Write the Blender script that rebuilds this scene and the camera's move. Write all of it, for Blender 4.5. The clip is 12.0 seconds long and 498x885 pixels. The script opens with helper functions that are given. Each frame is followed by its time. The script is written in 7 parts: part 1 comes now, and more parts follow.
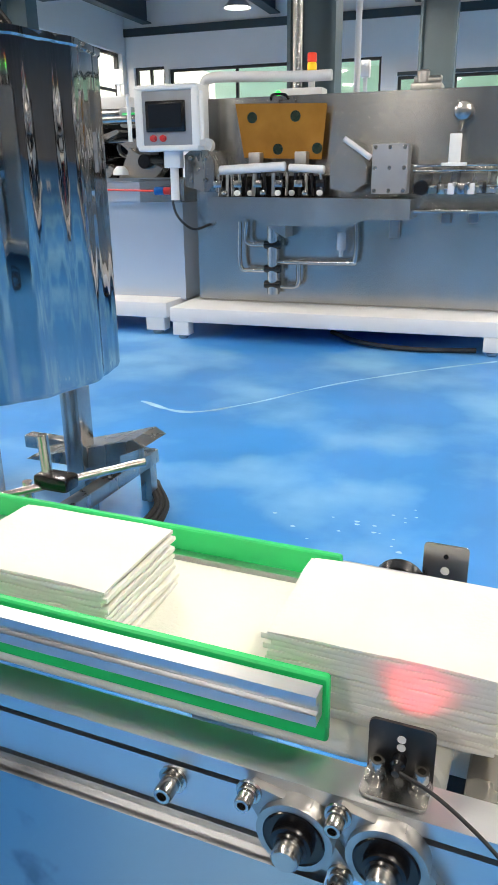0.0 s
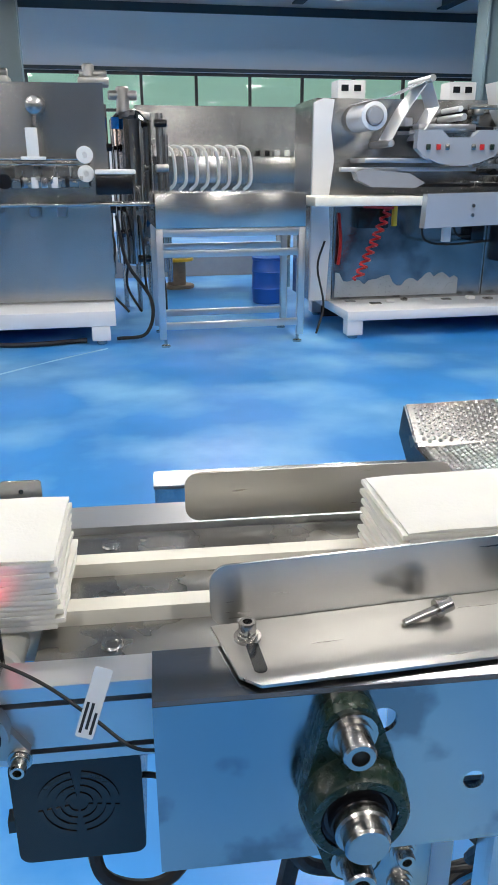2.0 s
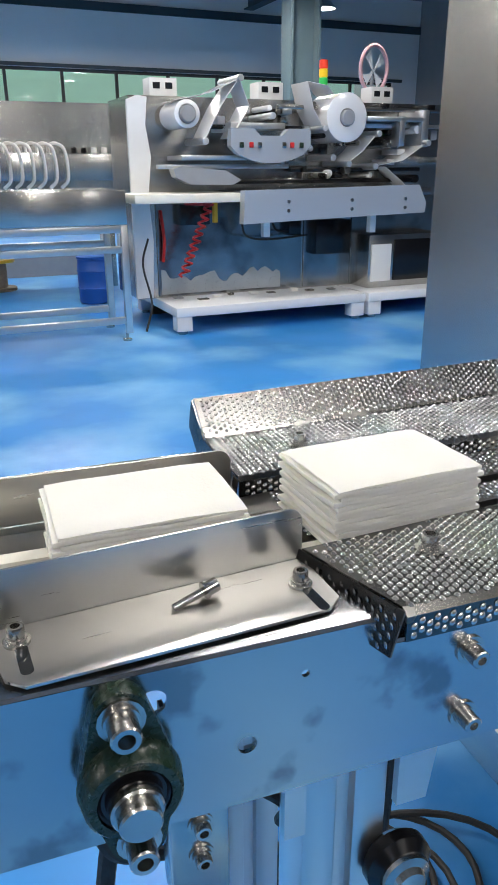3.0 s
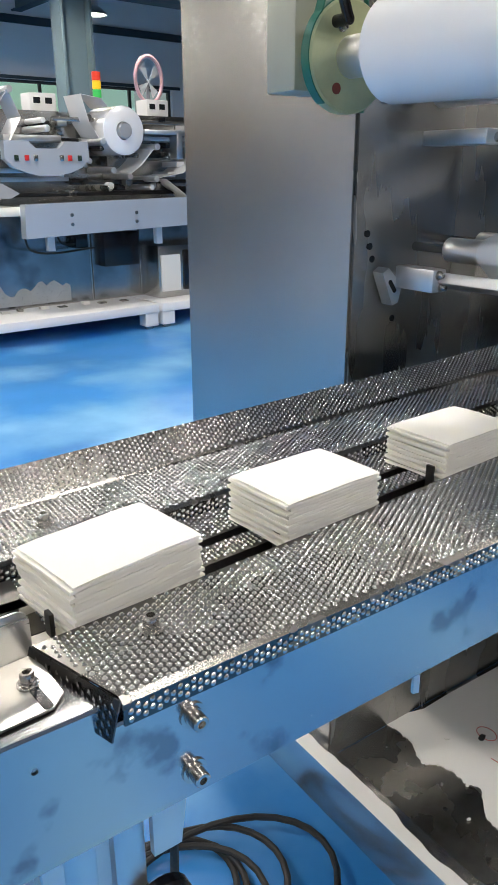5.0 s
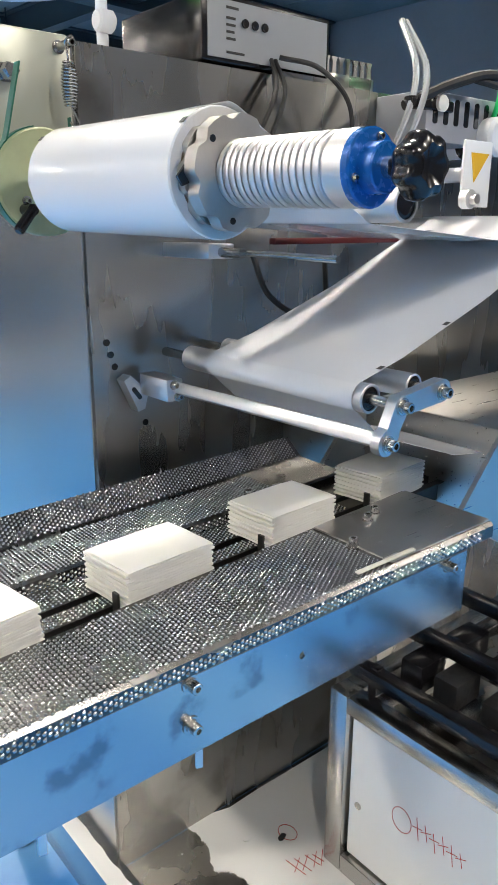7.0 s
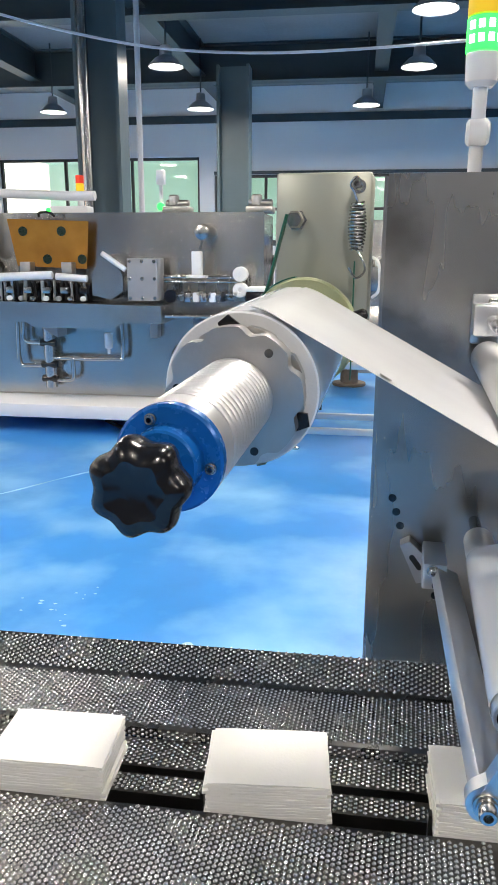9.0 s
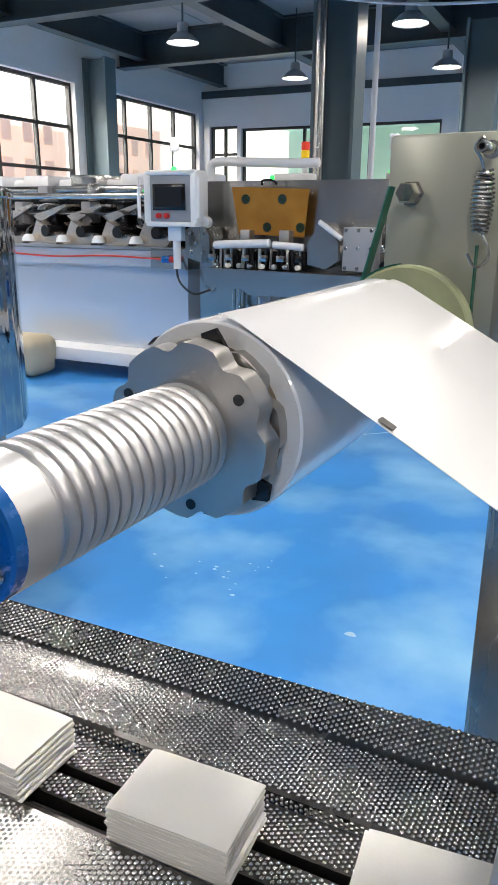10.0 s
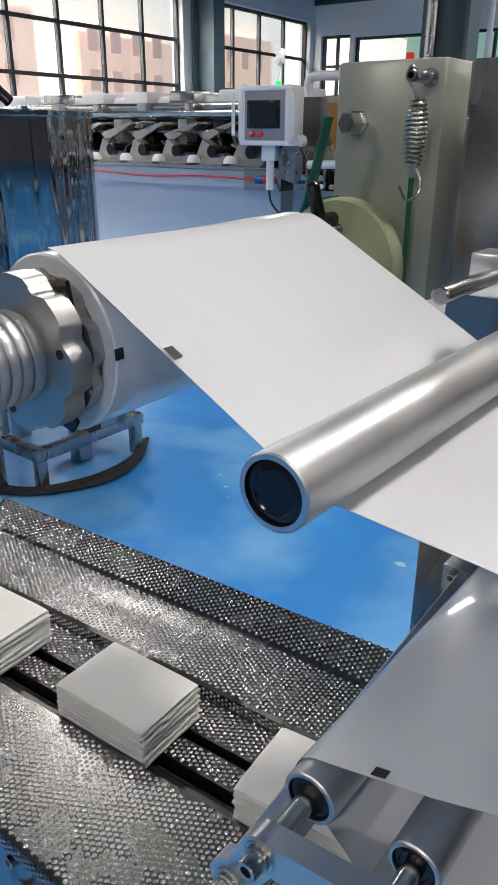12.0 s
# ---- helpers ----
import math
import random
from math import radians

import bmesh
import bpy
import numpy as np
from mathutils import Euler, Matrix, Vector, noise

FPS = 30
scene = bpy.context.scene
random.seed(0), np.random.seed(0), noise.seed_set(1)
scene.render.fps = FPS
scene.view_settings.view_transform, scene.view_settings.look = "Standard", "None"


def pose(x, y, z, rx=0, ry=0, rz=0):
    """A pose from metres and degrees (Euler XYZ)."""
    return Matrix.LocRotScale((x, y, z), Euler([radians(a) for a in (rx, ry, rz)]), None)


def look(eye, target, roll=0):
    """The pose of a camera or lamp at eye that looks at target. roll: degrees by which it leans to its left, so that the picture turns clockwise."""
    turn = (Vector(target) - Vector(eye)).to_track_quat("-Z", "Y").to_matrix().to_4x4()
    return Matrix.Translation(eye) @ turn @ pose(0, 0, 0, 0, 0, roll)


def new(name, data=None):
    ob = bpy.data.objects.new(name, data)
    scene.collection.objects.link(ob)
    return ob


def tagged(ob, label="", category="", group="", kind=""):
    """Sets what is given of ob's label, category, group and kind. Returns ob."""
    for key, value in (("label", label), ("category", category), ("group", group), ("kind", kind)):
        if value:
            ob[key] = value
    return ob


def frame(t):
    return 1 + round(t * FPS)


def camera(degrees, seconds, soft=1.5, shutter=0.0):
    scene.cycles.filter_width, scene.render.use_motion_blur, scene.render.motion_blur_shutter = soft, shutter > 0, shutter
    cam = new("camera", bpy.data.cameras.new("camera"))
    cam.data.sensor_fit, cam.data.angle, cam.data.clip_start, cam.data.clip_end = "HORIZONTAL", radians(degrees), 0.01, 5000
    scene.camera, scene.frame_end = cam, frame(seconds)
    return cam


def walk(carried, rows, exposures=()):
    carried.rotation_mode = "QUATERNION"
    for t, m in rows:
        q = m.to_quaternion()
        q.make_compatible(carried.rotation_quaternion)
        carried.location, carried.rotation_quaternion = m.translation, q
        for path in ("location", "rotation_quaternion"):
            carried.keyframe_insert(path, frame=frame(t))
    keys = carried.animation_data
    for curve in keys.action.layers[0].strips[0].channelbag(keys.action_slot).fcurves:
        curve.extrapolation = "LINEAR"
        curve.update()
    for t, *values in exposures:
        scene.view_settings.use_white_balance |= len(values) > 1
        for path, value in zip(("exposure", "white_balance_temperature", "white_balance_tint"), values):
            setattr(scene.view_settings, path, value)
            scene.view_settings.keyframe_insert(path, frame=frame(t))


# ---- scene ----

# ---- camera ----
cam = camera(37.4, 12.0, soft=1.6)
PATH = [
    (0, (0.395, 0.109, 1.093), (-0.332, 1.845, 0.415), -0.7),
    (0.5, (0.407, 0.097, 1.086), (-0.115, 1.904, 0.406), -0.8),
    (1, (0.415, 0.079, 1.083), (0.151, 1.94, 0.399), -0.6),
    (1.5, (0.43, 0.067, 1.076), (0.398, 1.945, 0.39), -0.4),
    (2, (0.451, 0.057, 1.073), (0.673, 1.921, 0.382), -0.2),
    (2.5, (0.467, 0.05, 1.072), (0.892, 1.876, 0.377), -0.2),
    (3, (0.49, 0.035, 1.077), (1.117, 1.801, 0.377), -0.3),
    (3.5, (0.507, 0.03, 1.085), (1.284, 1.734, 0.383), -0.2),
    (3.7, (0.514, 0.028, 1.089), (1.347, 1.706, 0.388), 0.0),
    (5.3, (0.552, -0.022, 1.154), (1.655, 1.500, 0.466), -0.1),
    (5.5, (0.573, -0.034, 1.160), (1.694, 1.478, 0.486), 0.0),
    (6, (0.640, -0.067, 1.169), (1.836, 1.405, 0.534), 0.1),
    (6.5, (0.701, -0.106, 1.181), (1.936, 1.347, 0.579), 0.3),
    (6.7, (0.719, -0.122, 1.190), (1.989, 1.309, 0.608), 0.4),
    (8.3, (1.022, -0.14, 1.315), (1.324, 1.77, 0.802), 0.0),
    (8.5, (1.079, -0.138, 1.318), (1.164, 1.794, 0.808), 0.0),
    (9, (1.221, -0.095, 1.331), (0.807, 1.796, 0.828), 0.2),
    (9.5, (1.289, -0.017, 1.335), (0.562, 1.77, 0.808), 0.5),
    (10, (1.307, 0.055, 1.342), (0.353, 1.712, 0.756), 0.5),
    (10.5, (1.329, 0.069, 1.341), (0.279, 1.642, 0.693), 0.6),
    (11, (1.364, 0.084, 1.348), (0.258, 1.591, 0.638), 0.5),
    (11.5, (1.395, 0.095, 1.352), (0.266, 1.565, 0.602), 0.4),
    (12, (1.443, 0.104, 1.354), (0.303, 1.553, 0.578), 0.4),
]
walk(cam, [(t, look(eye, target, roll)) for t, eye, target, roll in PATH],
     exposures=[(0.0, -0.34, 7050, 10), (1.5, -0.62, 6500, 10), (2.5, -0.63, 6400, 10), (3.5, -0.55, 6600, 10), (5.5, -0.30, 6850, 10), (6.7, 0.0, 6900, 10), (8.5, -0.25, 6700, 11), (9.5, -0.28, 6950, 12), (10.0, -0.62, 6700, 12), (10.5, -0.82, 6450, 12), (12.0, -1.12, 6450, 12)])

# ---- light ----
world = bpy.data.worlds.new("daylight")
scene.world = world
world.use_nodes = True
wn = world.node_tree
sky = wn.nodes.new("ShaderNodeTexSky")
sky.sky_type = "NISHITA"
sky.sun_disc = False
sky.sun_elevation, sky.sun_rotation = radians(40), radians(-70)
sky.dust_density = 3.0
wn.links.new(sky.outputs[0], wn.nodes["Background"].inputs[0])
wn.nodes["Background"].inputs[1].default_value = 0.15
scene.view_settings.exposure = 0.0
HALL_TURN = 4.0                      # the hall and its machines stand 4 degrees off the conveyor
HALL = pose(0, 0, 0, 0, 0, HALL_TURN)
CEILING = 4.35
LAMP_WATT = 80.0


def hall(u, v, z=0.0, rz=0.0):
    """A pose in the hall's own axes: u along the machine row, v towards the far wall."""
    return HALL @ pose(u, v, z, 0, 0, rz)


# ---- mesh tools ----
def box(bm, x0, x1, y0, y1, z0, z1, m=None):
    vs = [bm.verts.new((x, y, z)) for x in (x0, x1) for y in (y0, y1) for z in (z0, z1)]
    for f in ((0, 1, 3, 2), (4, 6, 7, 5), (0, 4, 5, 1), (2, 3, 7, 6), (0, 2, 6, 4), (1, 5, 7, 3)):
        bm.faces.new([vs[i] for i in f])
    if m is not None:
        bmesh.ops.transform(bm, matrix=m, verts=vs)
    return vs


def rbox(bm, x0, x1, y0, y1, z0, z1, r=0.004, seg=2, m=None):
    """A box with rounded edges."""
    vs = box(bm, x0, x1, y0, y1, z0, z1)
    es = list({e for v in vs for e in v.link_edges})
    out = bmesh.ops.bevel(bm, geom=es, offset=r, segments=seg, affect="EDGES", profile=0.5)
    allv = set(out["verts"]) | {v for v in vs if v.is_valid}
    if m is not None:
        bmesh.ops.transform(bm, matrix=m, verts=list(allv))
    return list(allv)


def frame_of(a, b):
    """Start, unit direction, two cross directions and length from a to b."""
    a, b = Vector(a), Vector(b)
    d = b - a
    n = d.length
    d = d / n
    s = d.cross(Vector((0, 0, 1)) if abs(d.z) < 0.95 else Vector((1, 0, 0))).normalized()
    return a, d, s, d.cross(s), n


def lathe(bm, a, b, profile, n=24, caps=True):
    """Turns (distance along a-b, radius) pairs round the line from a to b."""
    o, d, s, t, _ = frame_of(a, b)
    rings = []
    for h, r in profile:
        rings.append([bm.verts.new(o + d * h + (s * math.cos(2 * math.pi * k / n) + t * math.sin(2 * math.pi * k / n)) * r) for k in range(n)])
    for p, q in zip(rings, rings[1:]):
        for k in range(n):
            bm.faces.new((p[k], q[k], q[(k + 1) % n], p[(k + 1) % n]))
    if caps:
        bm.faces.new(rings[0])
        bm.faces.new(rings[-1][::-1])
    return [v for r in rings for v in r]


def cyl(bm, a, b, r, n=20, chamfer=0.0):
    length = (Vector(b) - Vector(a)).length
    c = min(chamfer, length / 3, r / 2)
    prof = [(0, r), (length, r)] if c == 0 else [(0, r - c), (c, r), (length - c, r), (length, r - c)]
    return lathe(bm, a, b, prof, n)


def tube(bm, pts, r, n=10):
    """A round bar or hose along a line of points."""
    pts = [Vector(p) for p in pts]
    side = None
    rings = []
    for i, p in enumerate(pts):
        d = (pts[min(i + 1, len(pts) - 1)] - pts[max(i - 1, 0)]).normalized()
        if side is None:
            side = d.cross(Vector((0, 0, 1)) if abs(d.z) < 0.9 else Vector((1, 0, 0))).normalized()
        else:
            side = (side - d * side.dot(d)).normalized()
        up = d.cross(side)
        rings.append([bm.verts.new(p + (side * math.cos(2 * math.pi * k / n) + up * math.sin(2 * math.pi * k / n)) * r) for k in range(n)])
    for p, q in zip(rings, rings[1:]):
        for k in range(n):
            bm.faces.new((p[k], p[(k + 1) % n], q[(k + 1) % n], q[k]))
    bm.faces.new(rings[0][::-1])
    bm.faces.new(rings[-1])


def curve_pts(pts, n=8):
    """A smooth line through points (Catmull-Rom)."""
    pts = [Vector(p) for p in pts]
    ext = [pts[0] * 2 - pts[1]] + pts + [pts[-1] * 2 - pts[-2]]
    out = []
    for i in range(1, len(ext) - 2):
        p0, p1, p2, p3 = ext[i - 1:i + 3]
        for k in range(n):
            t = k / n
            out.append(0.5 * ((2 * p1) + (p2 - p0) * t + (2 * p0 - 5 * p1 + 4 * p2 - p3) * t * t + (3 * p1 - p0 - 3 * p2 + p3) * t ** 3))
    return out + [pts[-1]]


def prism(bm, pts, axis, h0, h1):
    """A flat outline given in two coordinates, drawn out along the axis from h0 to h1."""
    def at(p, h):
        return {"x": (h, p[0], p[1]), "y": (p[0], h, p[1]), "z": (p[0], p[1], h)}[axis]
    a = [bm.verts.new(at(p, h0)) for p in pts]
    b = [bm.verts.new(at(p, h1)) for p in pts]
    n = len(pts)
    bm.faces.new(a[::-1])
    bm.faces.new(b)
    for k in range(n):
        bm.faces.new((a[k], a[(k + 1) % n], b[(k + 1) % n], b[k]))
    return a + b


def rounded(x0, x1, y0, y1, r, n=5):
    """The outline of a rectangle with round corners."""
    out = []
    for cx, cy, a in ((x1 - r, y1 - r, 0), (x0 + r, y1 - r, 90), (x0 + r, y0 + r, 180), (x1 - r, y0 + r, 270)):
        out += [(cx + r * math.cos(radians(a + 90 * k / n)), cy + r * math.sin(radians(a + 90 * k / n))) for k in range(n + 1)]
    return out


def hull(rs):
    """The outline round a few circles."""
    pts = []
    for cx, cz, r in rs:
        pts += [(cx + r * math.cos(2 * math.pi * k / 32), cz + r * math.sin(2 * math.pi * k / 32)) for k in range(32)]
    pts = sorted(set((round(a, 5), round(b, 5)) for a, b in pts))
    def half(ps):
        o = []
        for p in ps:
            while len(o) > 1 and (o[-1][0] - o[-2][0]) * (p[1] - o[-2][1]) - (o[-1][1] - o[-2][1]) * (p[0] - o[-2][0]) <= 0:
                o.pop()
            o.append(p)
        return o
    a, b = half(pts), half(pts[::-1])
    return a[:-1] + b[:-1]


def sheet(bm, rows, thick):
    """A bent sheet of even thickness through rows of points."""
    g = [[Vector(p) for p in r] for r in rows]
    nu, nv = len(g), len(g[0])
    def nrm(i, j):
        a = g[min(i + 1, nu - 1)][j] - g[max(i - 1, 0)][j]
        b = g[i][min(j + 1, nv - 1)] - g[i][max(j - 1, 0)]
        return a.cross(b).normalized()
    top = [[bm.verts.new(g[i][j]) for j in range(nv)] for i in range(nu)]
    low = [[bm.verts.new(g[i][j] - nrm(i, j) * thick) for j in range(nv)] for i in range(nu)]
    for i in range(nu - 1):
        for j in range(nv - 1):
            bm.faces.new((top[i][j], top[i + 1][j], top[i + 1][j + 1], top[i][j + 1]))
            bm.faces.new((low[i][j], low[i][j + 1], low[i + 1][j + 1], low[i + 1][j]))
    rim = [(i, 0) for i in range(nu)] + [(nu - 1, j) for j in range(1, nv)] + [(i, nv - 1) for i in range(nu - 2, -1, -1)] + [(0, j) for j in range(nv - 2, 0, -1)]
    for (i, j), (k, l) in zip(rim, rim[1:] + rim[:1]):
        bm.faces.new((top[i][j], low[i][j], low[k][l], top[k][l]))


def to_mesh(name, bm, material):
    bmesh.ops.recalc_face_normals(bm, faces=bm.faces)
    me = bpy.data.meshes.new(name)
    bm.to_mesh(me)
    bm.free()
    me.materials.append(material)
    me.polygons.foreach_set("use_smooth", [True] * len(me.polygons))
    me.set_sharp_from_angle(angle=radians(38))
    return me


def thing(name, m, label, category, group="", kind=""):
    """A top-level thing: an Empty at its base, which parents its parts."""
    ob = new(name)
    ob.empty_display_size = 0.05
    ob.matrix_basis = m
    return tagged(ob, label, category, group, kind)


def part(name, bm, material, parent=None, label=""):
    ob = new(name, to_mesh(name, bm, material))
    ob.parent = parent
    return tagged(ob, label)


def solo(name, bm, material, label, category, m=None, group="", kind=""):
    """A top-level thing or piece of the setting that is one mesh."""
    ob = new(name, to_mesh(name, bm, material))
    if m is not None:
        ob.matrix_basis = m
    return tagged(ob, label, category, group, kind)


def B():
    return bmesh.new()


# ---- materials ----
def mat(name, col, rough=0.5, metal=0.0, var=0.12, scale=3.0, fine=90.0, bump=0.05, rvar=0.12, stretch=(1, 1, 1), stain=None, stain_at=0.62, stain_scale=2.0, stain_soft=0.12, wire=None, **more):
    m = bpy.data.materials.new(name)
    m.use_nodes = True
    nt = m.node_tree
    n, l = nt.nodes, nt.links
    p = n["Principled BSDF"]
    tc = n.new("ShaderNodeTexCoord")
    mp = n.new("ShaderNodeMapping")
    mp.inputs["Scale"].default_value = stretch
    l.new(tc.outputs["Object"], mp.inputs[0])
    info = n.new("ShaderNodeObjectInfo")
    def noise_node(sc, detail, src):
        t = n.new("ShaderNodeTexNoise")
        t.inputs["Scale"].default_value, t.inputs["Detail"].default_value = sc, detail
        l.new(src, t.inputs["Vector"])
        return t
    big, small = noise_node(scale, 5, tc.outputs["Object"]), noise_node(fine, 4, mp.outputs[0])
    mul = n.new("ShaderNodeMix")
    mul.data_type, mul.blend_type = "RGBA", "MIX"
    dark, light = [c * (1 - var) for c in col], [min(1, c * (1 + var)) for c in col]
    mul.inputs[6].default_value, mul.inputs[7].default_value = (*dark, 1), (*light, 1)
    add = n.new("ShaderNodeMath")
    add.operation = "MULTIPLY_ADD"
    l.new(big.outputs[0], add.inputs[0])
    add.inputs[1].default_value = 2.2
    jit = n.new("ShaderNodeMath")
    jit.operation = "MULTIPLY_ADD"
    l.new(info.outputs["Random"], jit.inputs[0])
    jit.inputs[1].default_value, jit.inputs[2].default_value = 0.25, -0.72
    l.new(jit.outputs[0], add.inputs[2])
    add.use_clamp = True
    l.new(add.outputs[0], mul.inputs[0])
    colour = mul.outputs[2]
    if stain:
        st = noise_node(stain_scale, 7, tc.outputs["Object"])
        ramp = n.new("ShaderNodeMapRange")
        ramp.inputs[1].default_value, ramp.inputs[2].default_value = stain_at, stain_at + stain_soft
        l.new(st.outputs[0], ramp.inputs[0])
        sm = n.new("ShaderNodeMix")
        sm.data_type = "RGBA"
        sm.inputs[7].default_value = (*stain, 1)
        l.new(ramp.outputs[0], sm.inputs[0])
        l.new(colour, sm.inputs[6])
        colour = sm.outputs[2]
    l.new(colour, p.inputs["Base Color"])
    rr = n.new("ShaderNodeMapRange")
    rr.inputs[1].default_value, rr.inputs[2].default_value = 0.3, 0.7
    rr.inputs[3].default_value, rr.inputs[4].default_value = max(0.02, rough * (1 - rvar)), min(1, rough * (1 + rvar))
    l.new(small.outputs[0], rr.inputs[0])
    l.new(rr.outputs[0], p.inputs["Roughness"])
    p.inputs["Metallic"].default_value = metal
    if bump:
        bp = n.new("ShaderNodeBump")
        bp.inputs["Strength"].default_value, bp.inputs["Distance"].default_value = bump, 0.002
        l.new(small.outputs[0], bp.inputs["Height"])
        l.new(bp.outputs[0], p.inputs["Normal"])
    for k, v in more.items():
        p.inputs[k.replace("_", " ")].default_value = v
    return m


def glow(name, col, strength):
    m = bpy.data.materials.new(name)
    m.use_nodes = True
    p = m.node_tree.nodes["Principled BSDF"]
    p.inputs["Base Color"].default_value = (*[min(1, c) for c in col], 1)
    p.inputs["Emission Color"].default_value = (*col, 1)
    p.inputs["Emission Strength"].default_value = strength
    return m


# the floor's pale stain noise paints in cloudy reflected light as well as dust
M_FLOOR = mat("blue_epoxy", (0.034, 0.235, 0.62), 0.38, var=0.18, scale=1.3, fine=1.5, bump=0.0, rvar=0.15, stain=(0.20, 0.48, 0.78), stain_at=0.46, stain_scale=1.5, stain_soft=0.22)
M_STEEL = mat("brushed_steel", (0.52, 0.51, 0.49), 0.23, 1.0, var=0.16, scale=1.6, fine=14, bump=0.0, stretch=(1, 1, 0.15), rvar=0.10, Anisotropic=0.65, Anisotropic_Rotation=0.25)
M_SHEET = mat("satin_sheet_steel", (0.56, 0.55, 0.53), 0.30, 1.0, var=0.08, scale=5, fine=260, bump=0.015, stretch=(0.05, 1, 1), rvar=0.10, stain=(0.42, 0.41, 0.40), stain_at=0.56, stain_scale=9, stain_soft=0.2)
M_PANEL = mat("smudged_side_panel", (0.48, 0.49, 0.50), 0.20, 1.0, var=0.06, scale=3, fine=30, bump=0.0, stretch=(1, 1, 10), rvar=0.08, stain=(0.27, 0.28, 0.30), stain_at=0.575, stain_scale=19, stain_soft=0.09)
M_DARKPLATE = mat("stained_steel_plate", (0.40, 0.39, 0.37), 0.27, 1.0, var=0.15, scale=3, fine=14, bump=0.0, rvar=0.15, stretch=(1, 1, 0.2), stain=(0.17, 0.155, 0.135), stain_at=0.56, stain_scale=7, stain_soft=0.16, Anisotropic=0.5, Anisotropic_Rotation=0.25)
M_MIRROR = mat("polished_steel", (0.44, 0.43, 0.42), 0.05, 1.0, var=0.15, scale=2, fine=5, bump=0.6, rvar=0.4, stretch=(1, 1, 0.05))
M_EMBOSS = mat("embossed_steel", (0.58, 0.57, 0.56), 0.20, 1.0, var=0.10, scale=6, fine=20, bump=0.0)
# same steel as the bumps; dark reflections between them are put into these colours
M_TRAYSHEET = mat("shade_toned_sheet_ground", (0.13, 0.128, 0.125), 0.27, 1.0, var=0.12, scale=6, fine=20, bump=0.0)
M_TRAY = mat("shade_toned_tray_steel", (0.085, 0.083, 0.081), 0.42, 1.0, var=0.12, scale=6, fine=20, bump=0.0)
M_ALU = mat("anodised_aluminium", (0.66, 0.67, 0.69), 0.34, 1.0, var=0.06, scale=8, fine=120, bump=0.02, stretch=(0.2, 6, 6))
M_ALUTURN = mat("turned_aluminium", (0.70, 0.70, 0.71), 0.42, 1.0, var=0.05, scale=10, fine=20, bump=0.0)
M_CAST = mat("cast_zinc", (0.50, 0.49, 0.47), 0.42, 1.0, var=0.10, scale=20, fine=300, bump=0.10)
M_BOLT = mat("bolt_steel", (0.50, 0.49, 0.47), 0.24, 1.0, var=0.10, scale=40, fine=300, bump=0.03)
M_GREENCAST = mat("dark_green_casting", (0.012, 0.028, 0.018), 0.28, 0.0, var=0.2, scale=30, fine=260, bump=0.35)
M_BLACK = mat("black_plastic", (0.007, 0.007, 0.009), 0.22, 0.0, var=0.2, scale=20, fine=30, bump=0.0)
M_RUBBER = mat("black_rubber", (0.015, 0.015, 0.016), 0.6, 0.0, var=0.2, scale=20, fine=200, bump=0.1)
M_GREEN = mat("green_polyethylene", (0.0, 0.56, 0.15), 0.4, 0.0, var=0.08, scale=10, fine=16, bump=0.0)
M_BELT = mat("cream_belt", (0.82, 0.79, 0.70), 0.6, 0.0, var=0.06, scale=12, fine=300, bump=0.05)
M_BELTWEAVE = mat("white_conveyor_belt", (0.80, 0.79, 0.72), 0.62, 0.0, var=0.05, scale=12, fine=500, bump=0.25)
M_WIPE = mat("nonwoven_wipe", (0.78, 0.77, 0.715), 0.85, 0.0, var=0.03, scale=14, fine=420, bump=0.15, Subsurface_Weight=0.6, Subsurface_Radius=(1.0, 1.0, 0.8), Subsurface_Scale=0.006)
M_TUBING = mat("clear_tubing", (0.75, 0.77, 0.78), 0.15, 0.0, var=0.03, Transmission_Weight=0.6)
M_PALEGREEN = mat("pale_green_tube", (0.30, 0.68, 0.36), 0.3, 0.0, var=0.04)
M_GREYFILM = mat("grey_protective_film", (0.40, 0.43, 0.45), 0.3, 0.2, var=0.12, scale=6)
M_FILM = mat("white_film", (0.79, 0.80, 0.82), 0.24, 0.0, var=0.02, scale=5, fine=9, bump=0.05, Coat_Weight=0.6, Coat_Roughness=0.04)
M_ROLLEND = mat("roll_end_grey", (0.62, 0.62, 0.62), 0.5, 0.0, var=0.05, scale=30, fine=500, bump=0.15)
M_CORE = mat("card_core", (0.20, 0.16, 0.12), 0.8, 0.0, var=0.15, scale=30, fine=200, bump=0.1)
M_BLUE = mat("blue_anodised", (0.002, 0.11, 0.40), 0.26, 0.2, var=0.08, scale=20, fine=200, bump=0.02)
M_RESIN = mat("yellow_green_resin", (0.42, 0.46, 0.27), 0.34, 0.0, var=0.15, scale=30, fine=120, bump=0.04, Transmission_Weight=0.15)
M_PAINTPLATE = mat("grey_green_bracket", (0.42, 0.43, 0.36), 0.34, 0.3, var=0.06, scale=6, fine=160, bump=0.05)
M_WHITE = mat("white_paint", (0.76, 0.77, 0.79), 0.42, 0.0, var=0.05, scale=3, fine=80, bump=0.04, stain=(0.62, 0.62, 0.63), stain_at=0.5, stain_scale=3, stain_soft=0.5)
M_PALEBLUE = mat("pale_blue_steel_panel", (0.60, 0.65, 0.72), 0.26, 0.5, var=0.03, scale=1, fine=1.5, bump=0.0, rvar=0.05)
